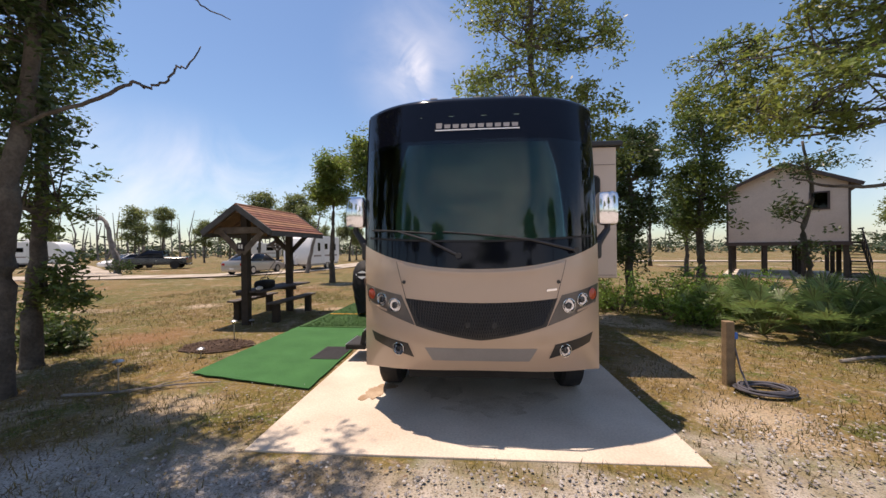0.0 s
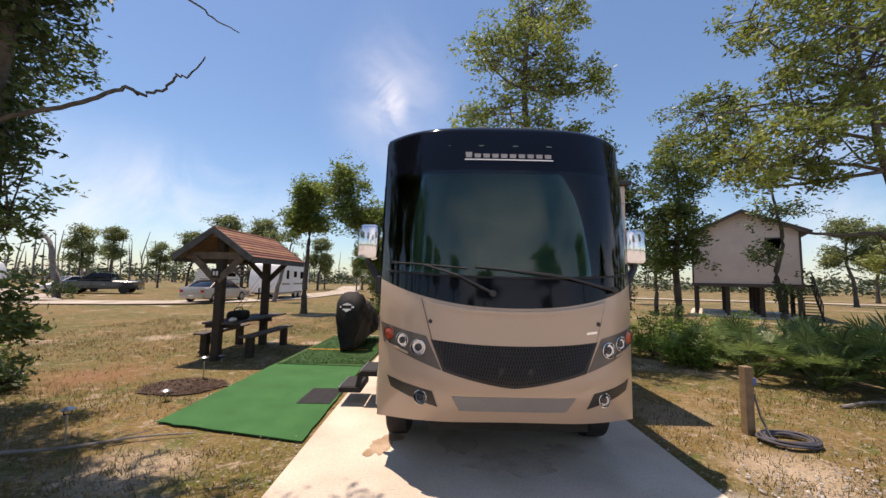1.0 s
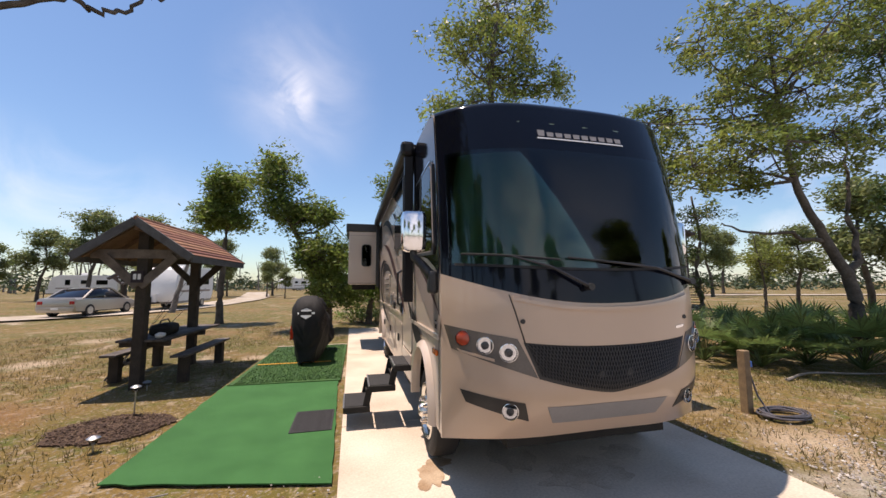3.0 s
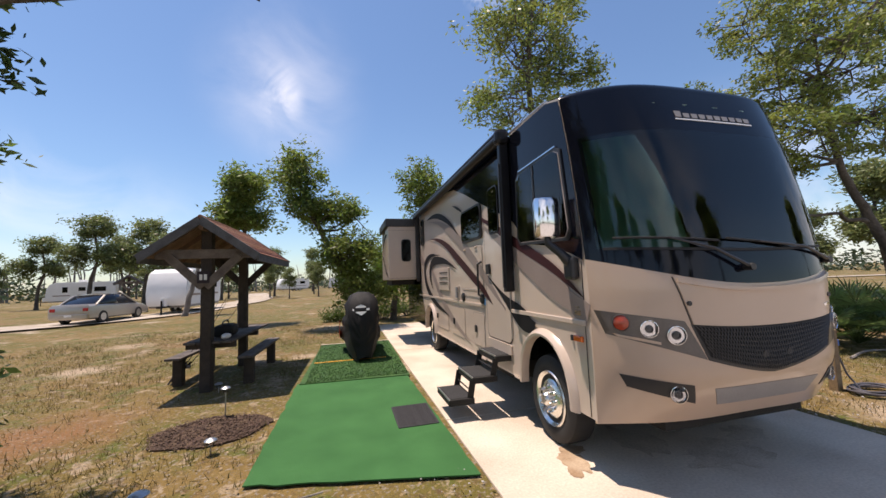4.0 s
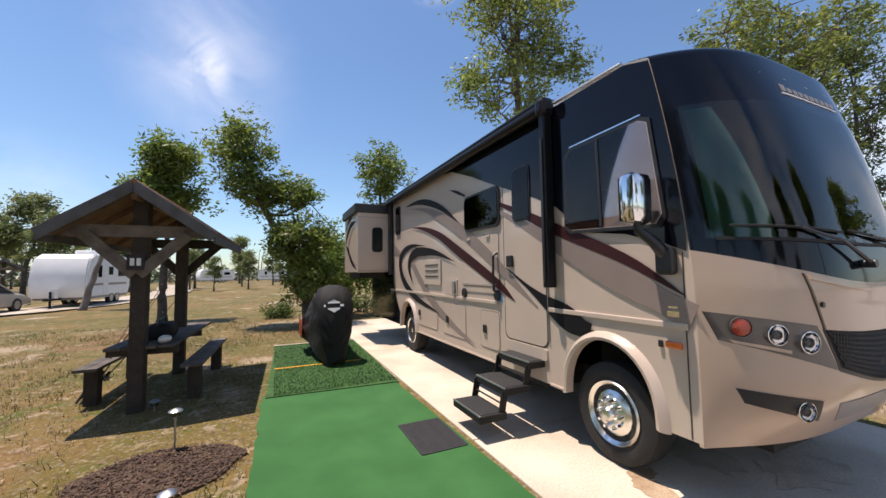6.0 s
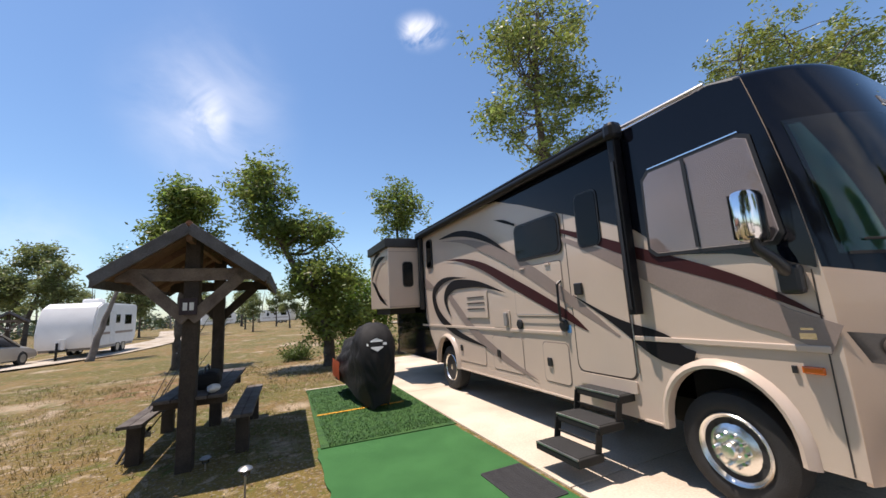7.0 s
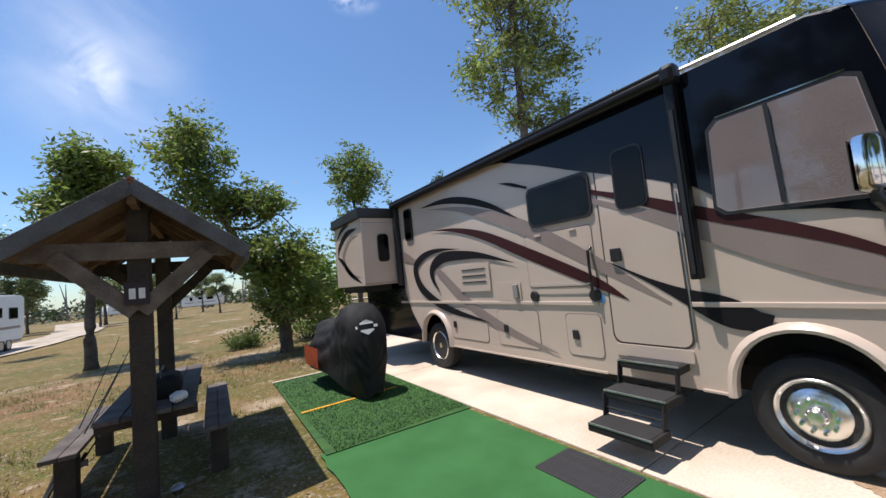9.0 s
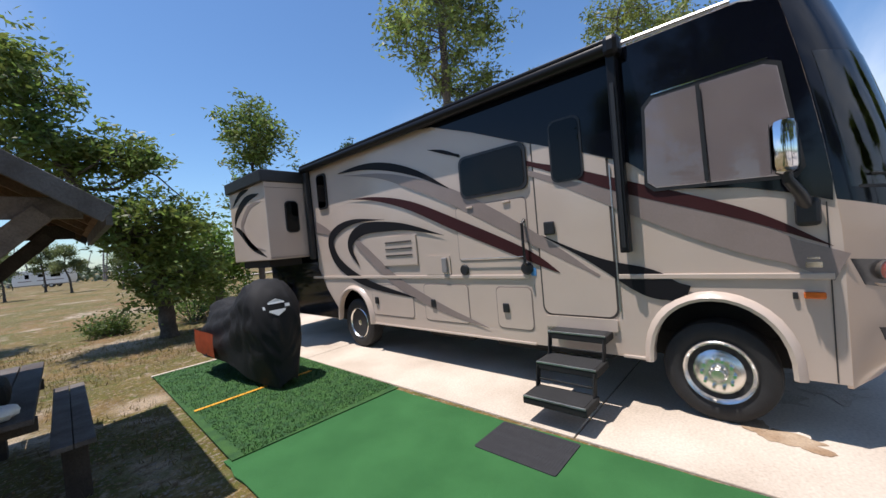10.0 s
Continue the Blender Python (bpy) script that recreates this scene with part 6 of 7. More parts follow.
tree("pine", (15.2, 32.5, 0), [(0.0, 0.0, 4.0), (0.1, 0.0, 8.0), (0.1, 0.0, 11.6)], 0.16, [(0.1, 0.0, 10.9, 0.35, 0.35, 0.7, 16), (0.1, 0.0, 9.6, 0.75, 0.7, 0.6, 22), (0.0, 0.0, 8.2, 0.9, 0.8, 0.6, 18)], L_DARK, 45, "slim dark pine far beyond the motorhome", 0.12, 30)


def upright(ob, x, y, s, turn):
    o = copy_thing(ob, Matrix.Translation((x, y, 0)) @ Matrix.Rotation(radians(turn), 4, "Z") @ Matrix.Scale(s, 4))
    return o


for ob, size_ in ((lean_oak, 0.88), (airy_oak, 0.85), (round_tree, 0.92)):
    ob.scale = (size_, size_, size_)

for k, (x, y, s) in enumerate(((-36, 36, 0.9), (-23.9, 47.0, 1.0), (-25, 60, 0.8), (-13, 58, 0.75), (-4, 66, 0.8), (-33, 62, 1.0), (-52, 40, 0.9), (-60, 66, 1.1), (4, 60, 0.9), (14, 48, 0.8), (22, 60, 0.9), (38, 34, 0.9), (45, 20, 0.8), (52, 44, 1.0), (30, 12, 0.8), (-18, 52, 0.8), (-40, 80, 1.0), (-10, 84, 1.0), (6, 90, 1.0), (17.5, 10.5, 0.62), (20, 16, 0.6), (24, 17, 0.55), (24, 9, 0.7), (17, 5.5, 0.6), (-9.5, 47, 0.5), (-12.5, 52, 0.5), (-6.5, 50, 0.62), (-2.5, 54, 0.5), (0.5, 48, 0.55), (-18.6, 57, 0.6), (-8.0, 62, 0.7), (-33, 47, 0.8), (-39, 50, 0.85))):
    upright(far_a if k % 2 else far_b, x, y, s, 47 * k)
# trees that stand behind the walk
for k, (x, y, s) in enumerate(((-13, -17, 1.7), (-6.5, -24, 1.9), (2.5, -27, 1.7), (9, -20, 1.9), (17, -14, 1.9), (-19, -9, 1.8), (20, -3, 1.2), (-1, -38, 1.3), (-24, 6, 1.5), (13, -34, 1.3), (-15.5, 0.5, 1.4), (-20, 4, 1.6), (-27, -3, 1.8), (-17, -5, 1.5), (-23, 11, 1.5), (-12, -9, 1.4), (-31, 7, 1.9))):
    upright(round_tree, x, y, s, 71 * k + 20)


def palmetto(x, y, seed):
    """A clump of stiff fans, each frond a part."""
    r = np.random.default_rng(seed)
    ob = thing("palmetto", (x, y, 0), "low saw palmetto clump with stiff fan leaves", "palmetto", "palmettos by the trees")
    for k in range(24):
        bm = bmesh.new()
        a, up = r.uniform(0, 6.28), r.uniform(0.35, 1.3)
        ln = r.uniform(0.45, 0.9)
        d = Vector((math.cos(a) * math.cos(up), math.sin(a) * math.cos(up), math.sin(up)))
        tip = d * ln + Vector((r.normal(0, 0.1), r.normal(0, 0.1), 0.05))
        tube(bm, [(0, 0, 0), d * ln * 0.5 + Vector((0, 0, 0.05)), tip], [0.012, 0.009, 0.006], 4)
        side = d.cross(Vector((0, 0, 1))).normalized()
        for j in range(15):
            t = (j - 7) / 7 * 1.5
            e = (d * math.cos(t) + side * math.sin(t)).normalized()
            L = 0.44 * (1 - 0.25 * abs(t) / 1.5) * r.uniform(0.85, 1.1)
            w = e.cross(d.cross(side)).normalized() * 0.018
            end, mid = tip + e * L + Vector((0, 0, -0.12 * L)), tip + e * L * 0.5 + Vector((0, 0, 0.01))
            bm.faces.new([bm.verts.new(q) for q in (tip, mid + w, end, mid - w)])
        me = bpy.data.meshes.new("frond")
        bm.to_mesh(me); bm.free()
        me.materials.append(L_PALM)
        o = new("frond", me); o.parent = ob
    return ob


def shrub(x, y, rx, h, leaf, seed, label):
    r = np.random.default_rng(seed)
    ob = thing("shrub", (x, y, 0), label, "shrub", "shrubs under the trees")
    bm = bmesh.new()
    cs = []
    for k in range(34):
        a, q = r.uniform(0, 6.28), math.sqrt(r.random())
        z = h * r.uniform(0.25, 1.0) * (1 - 0.45 * q * q)
        e = (rx * q * math.cos(a), rx * 0.8 * q * math.sin(a), z)
        tube(bm, [(e[0] * 0.2, e[1] * 0.2, -0.03), (e[0] * 0.6, e[1] * 0.6, z * 0.6), e], [0.012, 0.008, 0.004], 4)
        cs += [e, (e[0] * 0.8, e[1] * 0.8, z * 0.55)]
    me = bpy.data.meshes.new("stem")
    bm.to_mesh(me); bm.free(); me.materials.append(M_BARK)
    o = new("stem", me); o.parent = ob
    v, f = leaf_cloud(r, cs, 24, 0.11, 0.05)
    sheet("foliage", v, f, leaf, ob)


palms = [palmetto(5.6, 7.3, 60), palmetto(6.6, 6.75, 61)]
for k, (x, y, s) in enumerate(((6.1, 6.5, 0.9), (7.2, 6.4, 1.15), (7.7, 5.8, 1.1), (6.0, 8.2, 1.0), (6.9, 7.7, 1.05), (8.2, 6.9, 1.1), (8.4, 5.5, 1.0), (9.2, 5.4, 1.1), (5.2, 8.3, 0.8), (7.7, 8.4, 1.0), (10.2, 6.9, 1.1), (10.8, 5.6, 1.0), (9.4, 8.2, 1.0))):
    copy_thing(palms[k % 2], Matrix.Translation((x, y, 0)) @ Matrix.Rotation(1.3 * k, 4, "Z") @ Matrix.Scale(s, 4))
for k, (x, y, rx, h, lf) in enumerate(((4.0, 10.2, 0.9, 1.15, L_BUSH), (4.9, 9.4, 0.85, 1.05, L_BUSH), (5.0, 8.2, 0.6, 0.7, L_BUSH), (3.5, 11.6, 0.9, 1.4, L_OAK), (6.3, 10.6, 1.0, 1.3, L_BUSH), (7.6, 10.0, 0.9, 1.1, L_BUSH), (5.9, 9.8, 0.8, 0.9, L_OAK), (6.9, 9.3, 0.8, 0.8, L_BUSH), (8.0, 8.0, 0.7, 0.9, L_OAK), (3.2, 13.5, 0.9, 1.0, L_DARK), (9.6, 7.4, 0.8, 0.8, L_BUSH), (10.5, 8.2, 0.9, 1.0, L_OAK), (-3.6, 17.6, 0.6, 0.7, L_OAK), (-1.7, 17.4, 1.0, 1.4, L_BUSH), (-0.3, 18.0, 0.9, 1.1, L_OAK), (-7.2, 5.6, 0.4, 0.5, L_DARK), (-8.0, 5.9, 0.5, 0.7, L_OAK))):
    shrub(x, y, rx, h, lf, 90 + k, "bright green leafy shrub under the trees" if lf is L_BUSH else "dark green leafy shrub under the trees")


def far_woods():
    """The low forest round the horizon, uneven, with bare stems standing out of it."""
    r = np.random.default_rng(77)
    cs = []
    for k in range(3600):
        a = r.uniform(0, 6.28319)
        d = r.uniform(95, 150)
        top = 3.2 + 2.2 * noise.noise((math.cos(a) * 9, math.sin(a) * 9, 0)) + 1.6 * noise.noise((math.cos(a) * 33, math.sin(a) * 33, 2))
        cs.append((d * math.cos(a), 10 + d * math.sin(a), r.uniform(0.1, max(1.2, top))))
    v, f = leaf_cloud(r, cs, 14, 0.9, 0.55)
    tagged(sheet("far_woods", v, f, L_FAR), "low uneven line of scrub forest on the horizon", "woods", kind="stuff")
    bm = bmesh.new()
    for k in range(150):
        a = math.pi / 2 + r.uniform(0.35, 1.25) if k < 115 else math.pi / 2 - r.uniform(-0.3, 0.6)
        d = r.uniform(85, 140)
        x, y, h = d * math.cos(a), 10 + d * math.sin(a), r.uniform(6, 12)
        tube(bm, [(x, y, -0.2), (x + r.normal(0, 0.3), y, h * 0.5), (x + r.normal(0, 0.8), y, h)], [0.22, 0.15, 0.05], 5)
    tagged(part("bare_pine_stems", bm, M_BARKD), "thin bare pine stems along the horizon", "woods", kind="stuff")


far_woods()


def grass():
    """Blades in loose tufts over the near field."""
    r = np.random.default_rng(13)
    verts, faces = [], []
    made = 0
    while made < 66000:
        x, y = r.uniform(-12, 9), 0.4 + 17 * r.random() ** 1.5
        if PAD_L - 0.02 < x < PAD_R + 0.02 and y > PAD_N - 0.05 or -3.95 < x < -1.88 and 3.95 < y < 11.7 or (x + 4.63) ** 2 + (y - 6.05) ** 2 < 0.32 or abs(x - SX) < 1.0 and SY - 0.3 < y < SY + 2 and r.random() < 0.7:
            continue
        if y < 2.6 and -2 < x and r.random() < 0.9:
            continue
        if noise.noise((x * 0.5, y * 0.5, 4)) + 0.5 * noise.noise((x * 1.7, y * 1.7, 9)) < r.uniform(-0.35, 0.35):
            continue
        for j in range(3):
            bx, by = x + r.normal(0, 0.03), y + r.normal(0, 0.03)
            h, a, w = r.uniform(0.025, 0.095), r.uniform(0, 6.28), r.uniform(0.003, 0.006)
            dx, dy = r.normal(0, 0.03, 2)
            k = len(verts)
            zb = -0.02 + 0.02 * noise.noise((bx * 0.35, by * 0.35, 0)) - 0.005
            verts += [(bx - w * math.cos(a), by - w * math.sin(a), zb), (bx + w * math.cos(a), by + w * math.sin(a), zb), (bx + dx, by + dy, zb + h)]
            faces.append((k, k + 1, k + 2))
        made += 3
    tagged(sheet("grass", verts, faces, L_GRASS), "sparse dry grass tufts over the field", "grass", kind="stuff")


grass()


def litter():
    """Fallen leaves and twigs strewn over the grass."""
    r = np.random.default_rng(19)
    verts, faces = [], []
    for i in range(16000):
        x, y = r.uniform(-11, 9), 0.6 + 15 * r.random() ** 1.6
        if -3.95 < x < PAD_R + 0.02 and y > 2.6 and (x > PAD_L - 0.02 or 3.95 < y < 11.7):
            if r.random() < 0.997 or y > 4.0:
                continue
        a, s = r.uniform(0, 6.28), r.uniform(0.008, 0.026)
        c, d = math.cos(a), math.sin(a)
        z = -0.008 + 0.02 * noise.noise((x * 0.35, y * 0.35, 0)) + r.uniform(0, 0.012)
        if PAD_L < x < PAD_R and y > PAD_N:
            z = 0.004
        k = len(verts)
        q = r.uniform(-0.006, 0.010, 4)
        verts += [(x - c * s, y - d * s, z + q[0]), (x - d * s * 0.45, y + c * s * 0.45, z + q[1]), (x + c * s, y + d * s, z + q[2]), (x + d * s * 0.45, y - c * s * 0.45, z + q[3])]
        faces.append((k, k + 1, k + 2, k + 3))
    tagged(sheet("leaf_litter", verts, faces, M_LITTER), "brown fallen leaves strewn over the grass", "leaf litter", kind="stuff")


litter()


def fallen_branch(pts, rr, label):
    b = thing("fallen_branch", pts[0], label, "branch")
    q = spline(pts, 6)
    part("branch", tube(bmesh.new(), [p + Vector((0.01 * noise.noise((i, 1, 0)), 0.02 * noise.noise((i, 2, 0)), 0.01)) for i, p in enumerate(q)], [rr * (1 - 0.7 * i / len(q)) for i in range(len(q))], 6), M_BARKD, b)
    mid = q[len(q) // 2]
    part("twig", tube(bmesh.new(), [mid, mid + Vector((0.15, 0.12, 0.03)), mid + Vector((0.3, 0.3, 0.02))], [rr * 0.5, rr * 0.35, rr * 0.2], 5), M_BARKD, b)


fallen_branch([(-4.9, 3.75, 0.0), (-4.3, 3.85, 0.02), (-3.8, 4.15, 0.01), (-3.3, 4.3, 0.0)], 0.02, "dry fallen branch lying in the grass")
fallen_branch([(5.4, 5.6, 0.0), (6.2, 5.75, 0.03), (7.1, 5.5, 0.02), (8.0, 5.4, 0.0)], 0.025, "long dead branch lying under the palmettos")

# ---- stilt house ----


def local(m):
    """Gives bmeshes built about the origin their place."""
    def put(bm):
        bmesh.ops.transform(bm, matrix=m, verts=bm.verts)
        return bm
    return put


def stilt_house():
    a, b = Vector((14.6, 22.0, 0)), Vector((19.6, 18.4, 0))
    W, D, F, E, R = (b - a).length, 8.5, 2.45, 6.2, 7.7
    turn = math.atan2((b - a).y, (b - a).x)
    h = thing("stilt_house", a, "pinkish beige gabled house raised on timber stilts", "house")
    put = local(Matrix.Translation(a) @ Matrix.Rotation(turn, 4, "Z"))
    gable = [(0, F), (W, F), (W, E), (W / 2, R), (0, E)]
    part("wall", put(prism(bmesh.new(), gable, lambda u, v, d: Vector((u, d, v)), 0.15)), M_SIDING, h)
    part("wall", put(B(0, 0.15, 0.15, D, F, E)), M_SIDING, h)
    part("wall", put(B(W - 0.15, W, 0.15, D, F, E)), M_SIDING, h)
    part("wall", put(prism(bmesh.new(), gable, lambda u, v, d: Vector((u, D + d, v)), 0.15)), M_SIDING, h)
    for z in np.arange(F + 0.25, E - 0.1, 0.3):
        part("siding_lap", put(B(0.02, W - 0.02, -0.014, -0.001, z, z + 0.012)), M_SIDING, h)
    part("floor_deck", put(B(-0.1, W + 0.1, -0.1, D + 0.1, F - 0.25, F - 0.003)), M_TRIMD, h)
    sl = (R - E) / (W / 2)
    for sg in (-1, 1):
        out_ = W / 2 + 0.55
        part("roof", put(prism(bmesh.new(), [(W / 2, R + 0.05), (W / 2 + sg * out_, R + 0.05 - sl * out_), (W / 2 + sg * out_, R + 0.20 - sl * out_), (W / 2, R + 0.20)], lambda u, v, d: Vector((u, -0.5 + d, v)), D + 1.0)), M_ROOFG, h, "brown grey shingled roof")
        part("barge_board", put(bar(bmesh.new(), (W / 2, -0.52, R + 0.06), (W / 2 + sg * out_, -0.52, R + 0.06 - sl * out_), 0.04, 0.22)), M_TRIMD, h)
        part("corner_board", put(B((W if sg > 0 else 0) - 0.06, (W if sg > 0 else 0) + 0.06, -0.03, -0.016, F, E)), M_TRIMD, h)
    wd = part("window", put(B(W * 0.70, W * 0.86, -0.05, -0.016, 4.55, 5.75)), M_TRIMD, h, "dark shuttered window")
    part("pane", put(B(W * 0.72, W * 0.84, -0.06, -0.052, 4.65, 5.65)), G_DARK, wd)
    part("gable_vent", put(B(W * 0.45, W * 0.55, -0.04, -0.016, 6.5, 6.95)), M_SIDING, h)
    for i in range(4):
        for j in range(4):
            x, y = 0.15 + i * (W - 0.3) / 3, 0.15 + j * (D - 0.3) / 3
            part("stilt", put(B(x - 0.12, x + 0.12, y - 0.12, y + 0.12, -0.1, F - 0.251)), M_POST, h)
    part("slab", put(B(-0.3, W + 0.3, -0.2, D, -0.1, 0.08)), M_CONC, h)
    # outside stair on the right
    for k in range(11):
        part("stair_tread", put(B(W + 0.1 + 0.0, W + 1.0, 0.5 + k * 0.25, 0.8 + k * 0.25, 0.2 * k + 0.1, 0.2 * k + 0.15)), M_POST, h)
    for x in (W + 0.1, W + 1.0):
        part("stair_stringer", put(bar(bmesh.new(), (x, 0.4, 0.05), (x, 3.3, F - 0.1), 0.06, 0.25)), M_POST, h)
        part("stair_rail", put(bar(bmesh.new(), (x, 0.4, 1.0), (x, 3.3, F + 0.9), 0.06, 0.09)), M_POST, h)
        for k in range(6):
            part("baluster", put(B(x - 0.03, x + 0.03, 0.5 + 0.5 * k, 0.56 + 0.5 * k, 0.1 + 0.4 * k, 1.05 + 0.4 * k)), M_POST, h)
    part("landing", put(B(W + 0.05, W + 1.1, 3.2, 5.0, F - 0.15, F)), M_POST, h)
    h.scale = (0.77, 0.77, 0.77)
    part("landing_rail", put(B(W + 1.04, W + 1.1, 3.2, 5.0, F + 0.85, F + 0.95)), M_POST, h)


stilt_house()


def road_wheel(put, h, x, y, z, r, w=0.2):
    t = part("wheel", put(lathe(bmesh.new(), (x, y, z), (0, 1, 0), [(-w / 2, r * 0.6), (-w / 2, r * 0.92), (-w / 3, r), (w / 3, r), (w / 2, r * 0.92), (w / 2, r * 0.6)], 22)), M_RUB, h, smooth=True)
    part("rim", put(lathe(bmesh.new(), (x, y, z), (0, 1, 0), [(-w * 0.52, r * 0.60), (-w * 0.46, r * 0.45), (-w * 0.50, 0.0)], 16)), M_STEEL, t, smooth=True)


def loft_car(name, at, heading, label, category, paint, profile, cabin, wid, wheels, wr):
    """A car: a lofted lower body and a narrower glazed cabin, along x, front at +x."""
    h = thing(name, at, label, category)
    put = local(Matrix.Translation(at) @ Matrix.Rotation(radians(heading), 4, "Z"))

    def loft(prof, w0, w1, zc):
        bm = bmesh.new()
        rows = []
        for x, z0, z1 in prof:
            zs = [z0, z0 + 0.1 * (z1 - z0), 0.5 * (z0 + z1), z1 - 0.12 * (z1 - z0), z1]
            ws = [w0 * 0.90, w0, w0, w0 + (w1 - w0) * 0.7, w1 * 0.9]
            rows.append([bm.verts.new((x, -w, z)) for w, z in zip(ws, zs)] + [bm.verts.new((x, w, z)) for w, z in zip(ws[::-1], zs[::-1])])
        for r0, r1 in zip(rows, rows[1:]):
            for i in range(10):
                bm.faces.new((r0[i], r0[(i + 1) % 10], r1[(i + 1) % 10], r1[i]))
        bm.faces.new(rows[0]); bm.faces.new(rows[-1][::-1])
        return put(bm)
    part("body", loft(profile, wid / 2, wid / 2 * 0.96, 0), paint, h, smooth=True)
    part("cabin_glass", loft([(x, z0, z1) for x, z0, z1 in cabin], wid / 2 * 0.93, wid / 2 * 0.76, 0), M_BLACKP, h, "dark car windows", True)
    xs = [c[0] for c in cabin]
    top = max(c[2] for c in cabin)
    mid = [c for c in cabin if c[2] > top - 0.12]
    bm = bmesh.new()
    rows = []
    for x, z0, z1 in mid:
        rows.append([bm.verts.new((x, s * wid / 2 * 0.74, z1 + 0.012 + 0.03 * (1 - abs(s)))) for s in (-1, -0.5, 0, 0.5, 1)])
    for r0, r1 in zip(rows, rows[1:]):
        for i in range(4):
            bm.faces.new((r0[i], r0[i + 1], r1[i + 1], r1[i]))
    bmesh.ops.solidify(bm, geom=bm.faces[:], thickness=0.02)
    part("roof", put(bm), paint, h, smooth=True)
    for sg in (-1, 1):
        for (xa, za, xb, zb) in ((cabin[0][0], cabin[0][1], mid[0][0], mid[0][2]), (mid[-1][0], mid[-1][2], cabin[-1][0], cabin[-1][1]), ((mid[0][0] + mid[-1][0]) / 2, mid[0][2], (mid[0][0] + mid[-1][0]) / 2 + 0.05, mid[0][1])):
            part("pillar", put(bar(bmesh.new(), (xa, sg * wid / 2 * (0.93 if za < top - 0.2 else 0.77), za), (xb, sg * wid / 2 * (0.93 if zb < top - 0.2 else 0.77), zb), 0.07, 0.07)), paint, h)
        part("tail_lamp", put(B(profile[0][0] - 0.02, profile[0][0] + 0.12, sg * wid * 0.40 - 0.12, sg * wid * 0.40 + 0.12, profile[0][2] - 0.22, profile[0][2] - 0.06, 0.02)), M_TAIL, h, "red tail lamp")
        part("head_lamp", put(B(profile[-1][0] - 0.15, profile[-1][0] + 0.02, sg * wid * 0.38 - 0.14, sg * wid * 0.38 + 0.14, profile[-1][2] - 0.14, profile[-1][2] - 0.02, 0.02)), G_LAMP, h)
        part("door_handle", put(B(-0.45, -0.25, sg * wid / 2 * 1.005 - 0.015, sg * wid / 2 * 1.005 + 0.015, 0.80, 0.83)), M_STEEL, h)
    part("rear_bumper", put(B(profile[0][0] - 0.06, profile[0][0] + 0.1, -wid * 0.46, wid * 0.46, 0.32, 0.52, 0.03)), paint, h)
    plate = part("plate_bar", put(B(profile[0][0] - 0.075, profile[0][0] - 0.061, -0.16, 0.16, 0.40, 0.49)), M_SIGNW, h)
    for x in wheels:
        for sg in (-1, 1):
            road_wheel(put, h, x, sg * (wid / 2 - 0.08), wr, wr)
    return h


sedan = [(-2.25, 0.35, 0.88), (-2.2, 0.25, 0.98), (-1.5, 0.22, 1.0), (-0.3, 0.22, 0.95), (1.0, 0.22, 0.93), (1.8, 0.24, 0.82), (2.2, 0.28, 0.68), (2.27, 0.38, 0.58)]
loft_car("car", (-16.0, 25.5, 0.03), 84, "champagne silver saloon car parked by the track", "car", M_CARP, sedan, [(-1.75, 0.94, 0.98), (-1.0, 0.93, 1.40), (-0.5, 0.93, 1.46), (0.3, 0.92, 1.45), (1.25, 0.88, 0.93)], 1.78, (-1.35, 1.35), 0.32)
pick = [(-2.8, 0.5, 1.12), (-2.75, 0.4, 1.15), (-0.6, 0.4, 1.15), (1.2, 0.4, 1.18), (2.6, 0.42, 1.08), (2.8, 0.5, 0.9)]
loft_car("pickup_truck", (-31.0, 33.2, 0.0), 205, "black pickup truck parked in the distance", "pickup truck", M_TRUCK, pick, [(-0.9, 1.12, 1.16), (-0.75, 1.12, 1.78), (0.4, 1.12, 1.86), (1.4, 1.1, 1.18)], 1.95, (-1.8, 1.75), 0.39)
loft_car("car", (-34.8, 34.2, 0.0), 250, "white car parked beyond the pickup truck", "car", M_WHITE, sedan, [(-1.75, 0.94, 0.98), (-1.0, 0.93, 1.40), (-0.5, 0.93, 1.46), (0.3, 0.92, 1.45), (1.25, 0.88, 0.93)], 1.78, (-1.35, 1.35), 0.32)


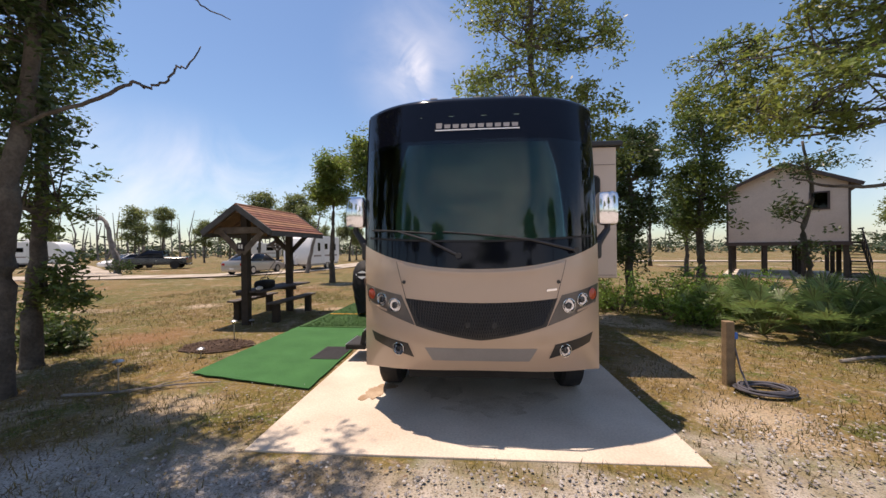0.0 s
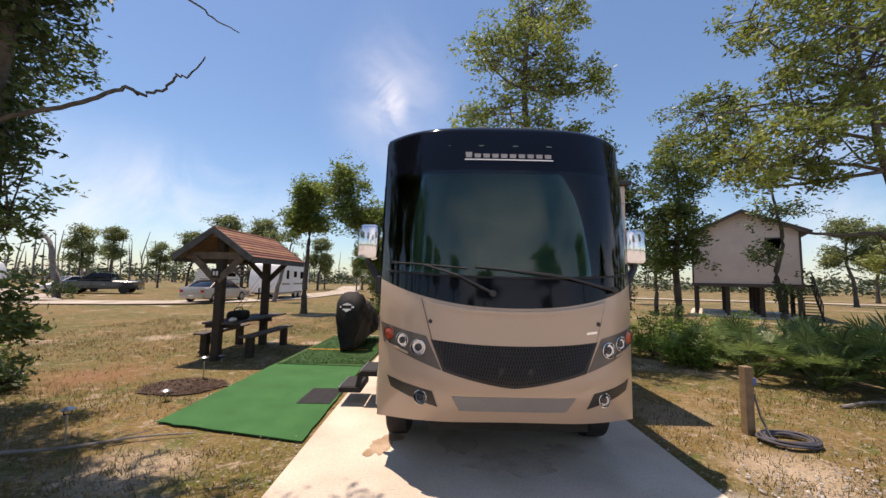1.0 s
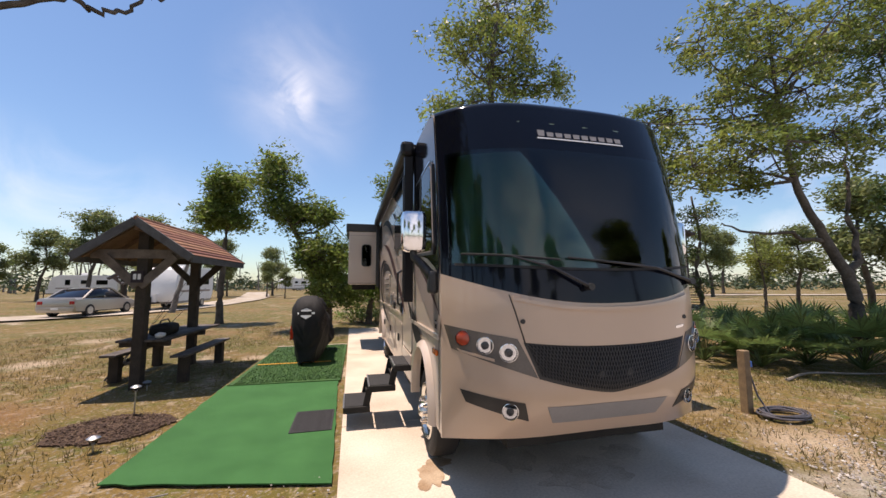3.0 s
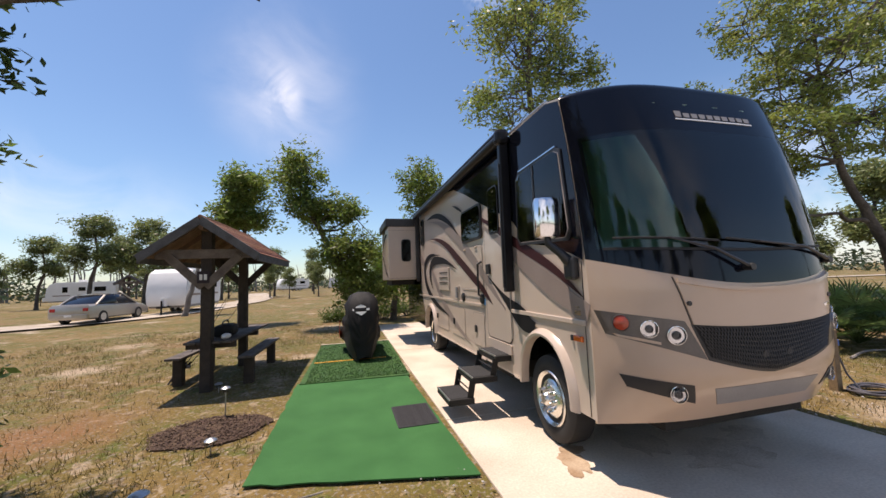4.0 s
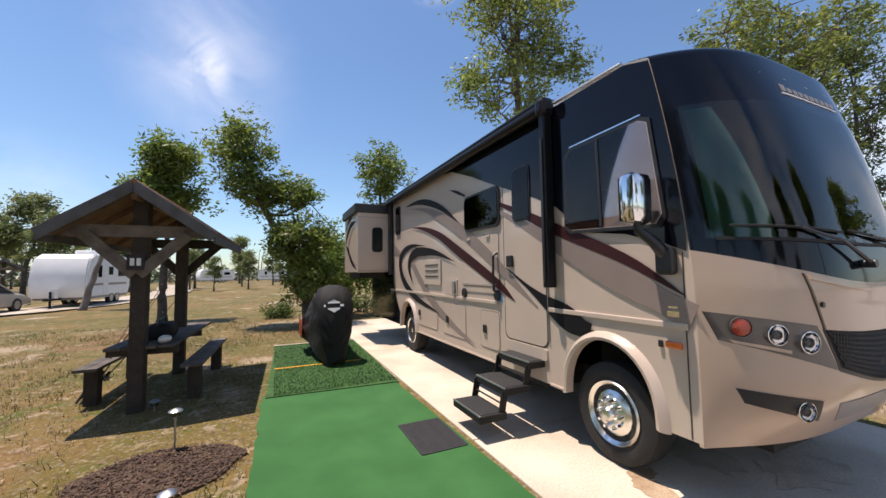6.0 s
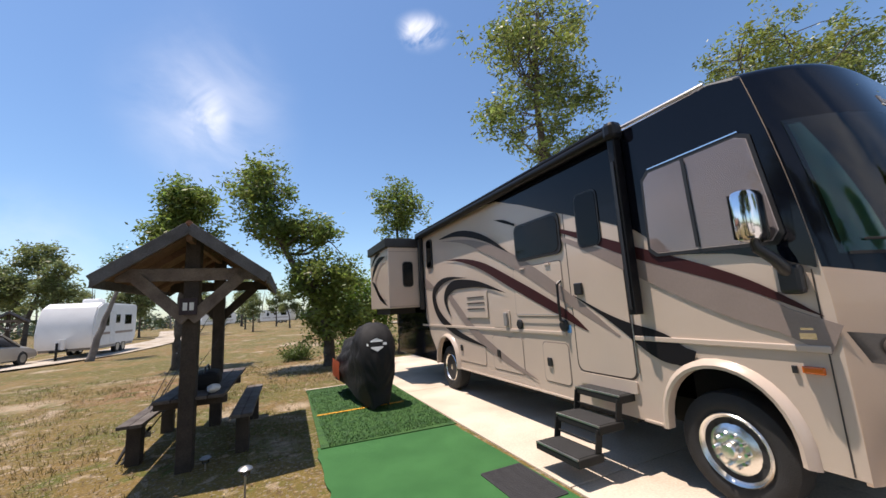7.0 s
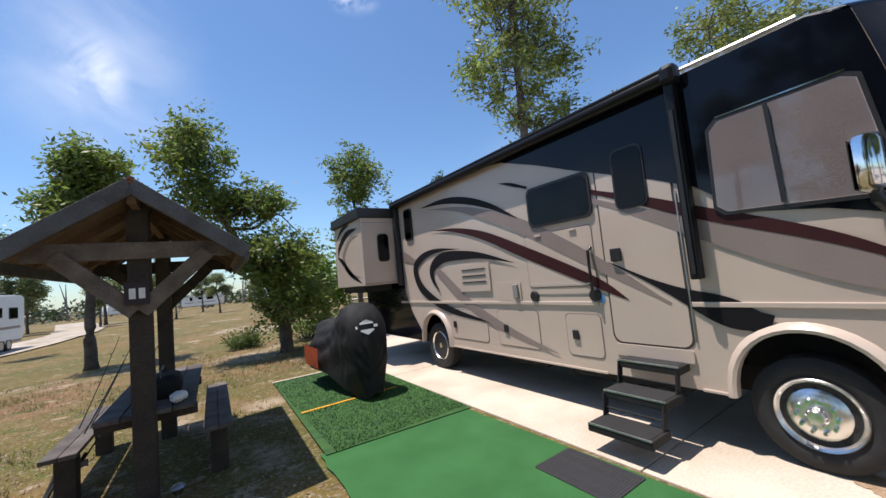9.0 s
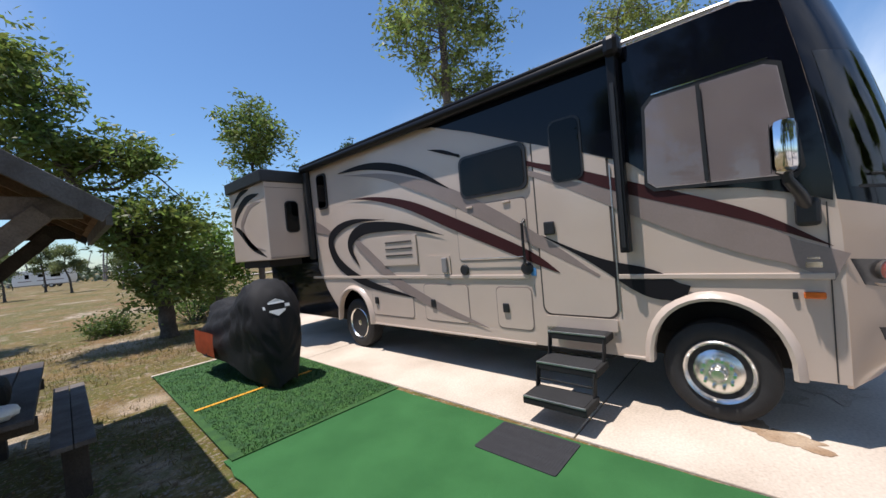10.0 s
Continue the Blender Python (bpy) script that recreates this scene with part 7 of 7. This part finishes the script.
def travel_trailer(at, heading, length, label, group=""):
    """A white travel trailer with rounded ends, along x."""
    h = thing("travel_trailer", at, label, "travel trailer", group)
    put = local(Matrix.Translation(at) @ Matrix.Rotation(radians(heading), 4, "Z"))
    L = length / 2
    line = [(-L + 0.1, 0.55), (L - 0.25, 0.55), (L, 1.0), (L, 2.75), (L - 0.15, 2.9), (-L + 0.9, 2.9), (-L + 0.35, 2.65), (-L + 0.08, 2.1), (-L, 1.4), (-L, 0.8)]
    bm = prism(bmesh.new(), line, lambda u, v, d: Vector((u, -1.15 + d, v)), 2.3)
    bmesh.ops.bevel(bm, geom=[e for e in bm.edges if abs(e.verts[0].co.y - e.verts[1].co.y) < 0.01], offset=0.06, segments=2, affect="EDGES")
    part("body", put(bm), M_WHITE, h, smooth=True)
    part("skirt", put(B(-L + 0.3, L - 0.3, -1.1, 1.1, 0.42, 0.56)), M_GREYPL, h)
    for sg in (-1, 1):
        for x0, x1, z0, z1 in ((-L * 0.55, -L * 0.40, 1.6, 2.3), (L * 0.35, L * 0.7, 1.65, 2.25), (-L * 0.1, L * 0.1, 1.75, 2.25)):
            w = part("window", put(B(x0, x1, sg * 1.15 - 0.02, sg * 1.15 + 0.02, z0, z1, 0.015)), M_PLASTIC, h, "dark window")
            part("pane", put(B(x0 + 0.04, x1 - 0.04, sg * 1.172 - 0.004, sg * 1.172 + 0.004, z0 + 0.04, z1 - 0.04)), G_DARK, w)
        part("door", put(B(-L * 0.33, -L * 0.33 + 0.65, sg * 1.15 - 0.015, sg * 1.15 + 0.015, 0.65, 2.45, 0.01)), M_SIGNW, h)
        part("stripe", put(B(-L * 0.8, L * 0.8, sg * 1.152 - 0.004, sg * 1.152 + 0.004, 1.15, 1.28)), M_GREYD, h)
        for x in (0.35, 1.15):
            road_wheel(put, h, x, sg * 1.0, 0.36, 0.36)
    part("roof_unit", put(B(-0.5, 0.3, -0.4, 0.4, 2.9, 3.2, 0.08)), M_WHITE, h)
    part("hitch", put(bar(bmesh.new(), (-L - 1.0, 0, 0.5), (-L + 0.2, 0, 0.5), 0.2, 0.12)), M_CHASSIS, h)
    part("jack", put(cyl(bmesh.new(), (-L - 0.6, 0, 0.0), (-L - 0.6, 0, 0.9), 0.05)), M_CHASSIS, h)
    part("front_bottle", put(cyl(bmesh.new(), (-L - 0.3, 0, 0.55), (-L - 0.3, 0, 1.05), 0.18)), M_WHITE, h)


travel_trailer((-14.0, 31.0, 0), 88, 5.8, "white travel trailer with rounded nose behind the car")
travel_trailer((-36.5, 60.0, 0), 20, 6.6, "white travel trailer parked beyond the track")
travel_trailer((-50.0, 37.0, 0), 200, 7.5, "white travel trailer far off by the woods", "far trailers")
for x, y, a, L in ((-15.5, 96, 30, 7.0), (-3.5, 92, -28, 7.0), (9.5, 100, 25, 7.0)):
    travel_trailer((x, y, 0), a, L, "white travel trailer in the far row", "far trailers")
far_shelter = copy_thing(shelter, pose(-18.5, 33.0, 0, 0, 0, 25))
far_shelter["label"] = "second timber picnic shelter with red-brown roof across the track"
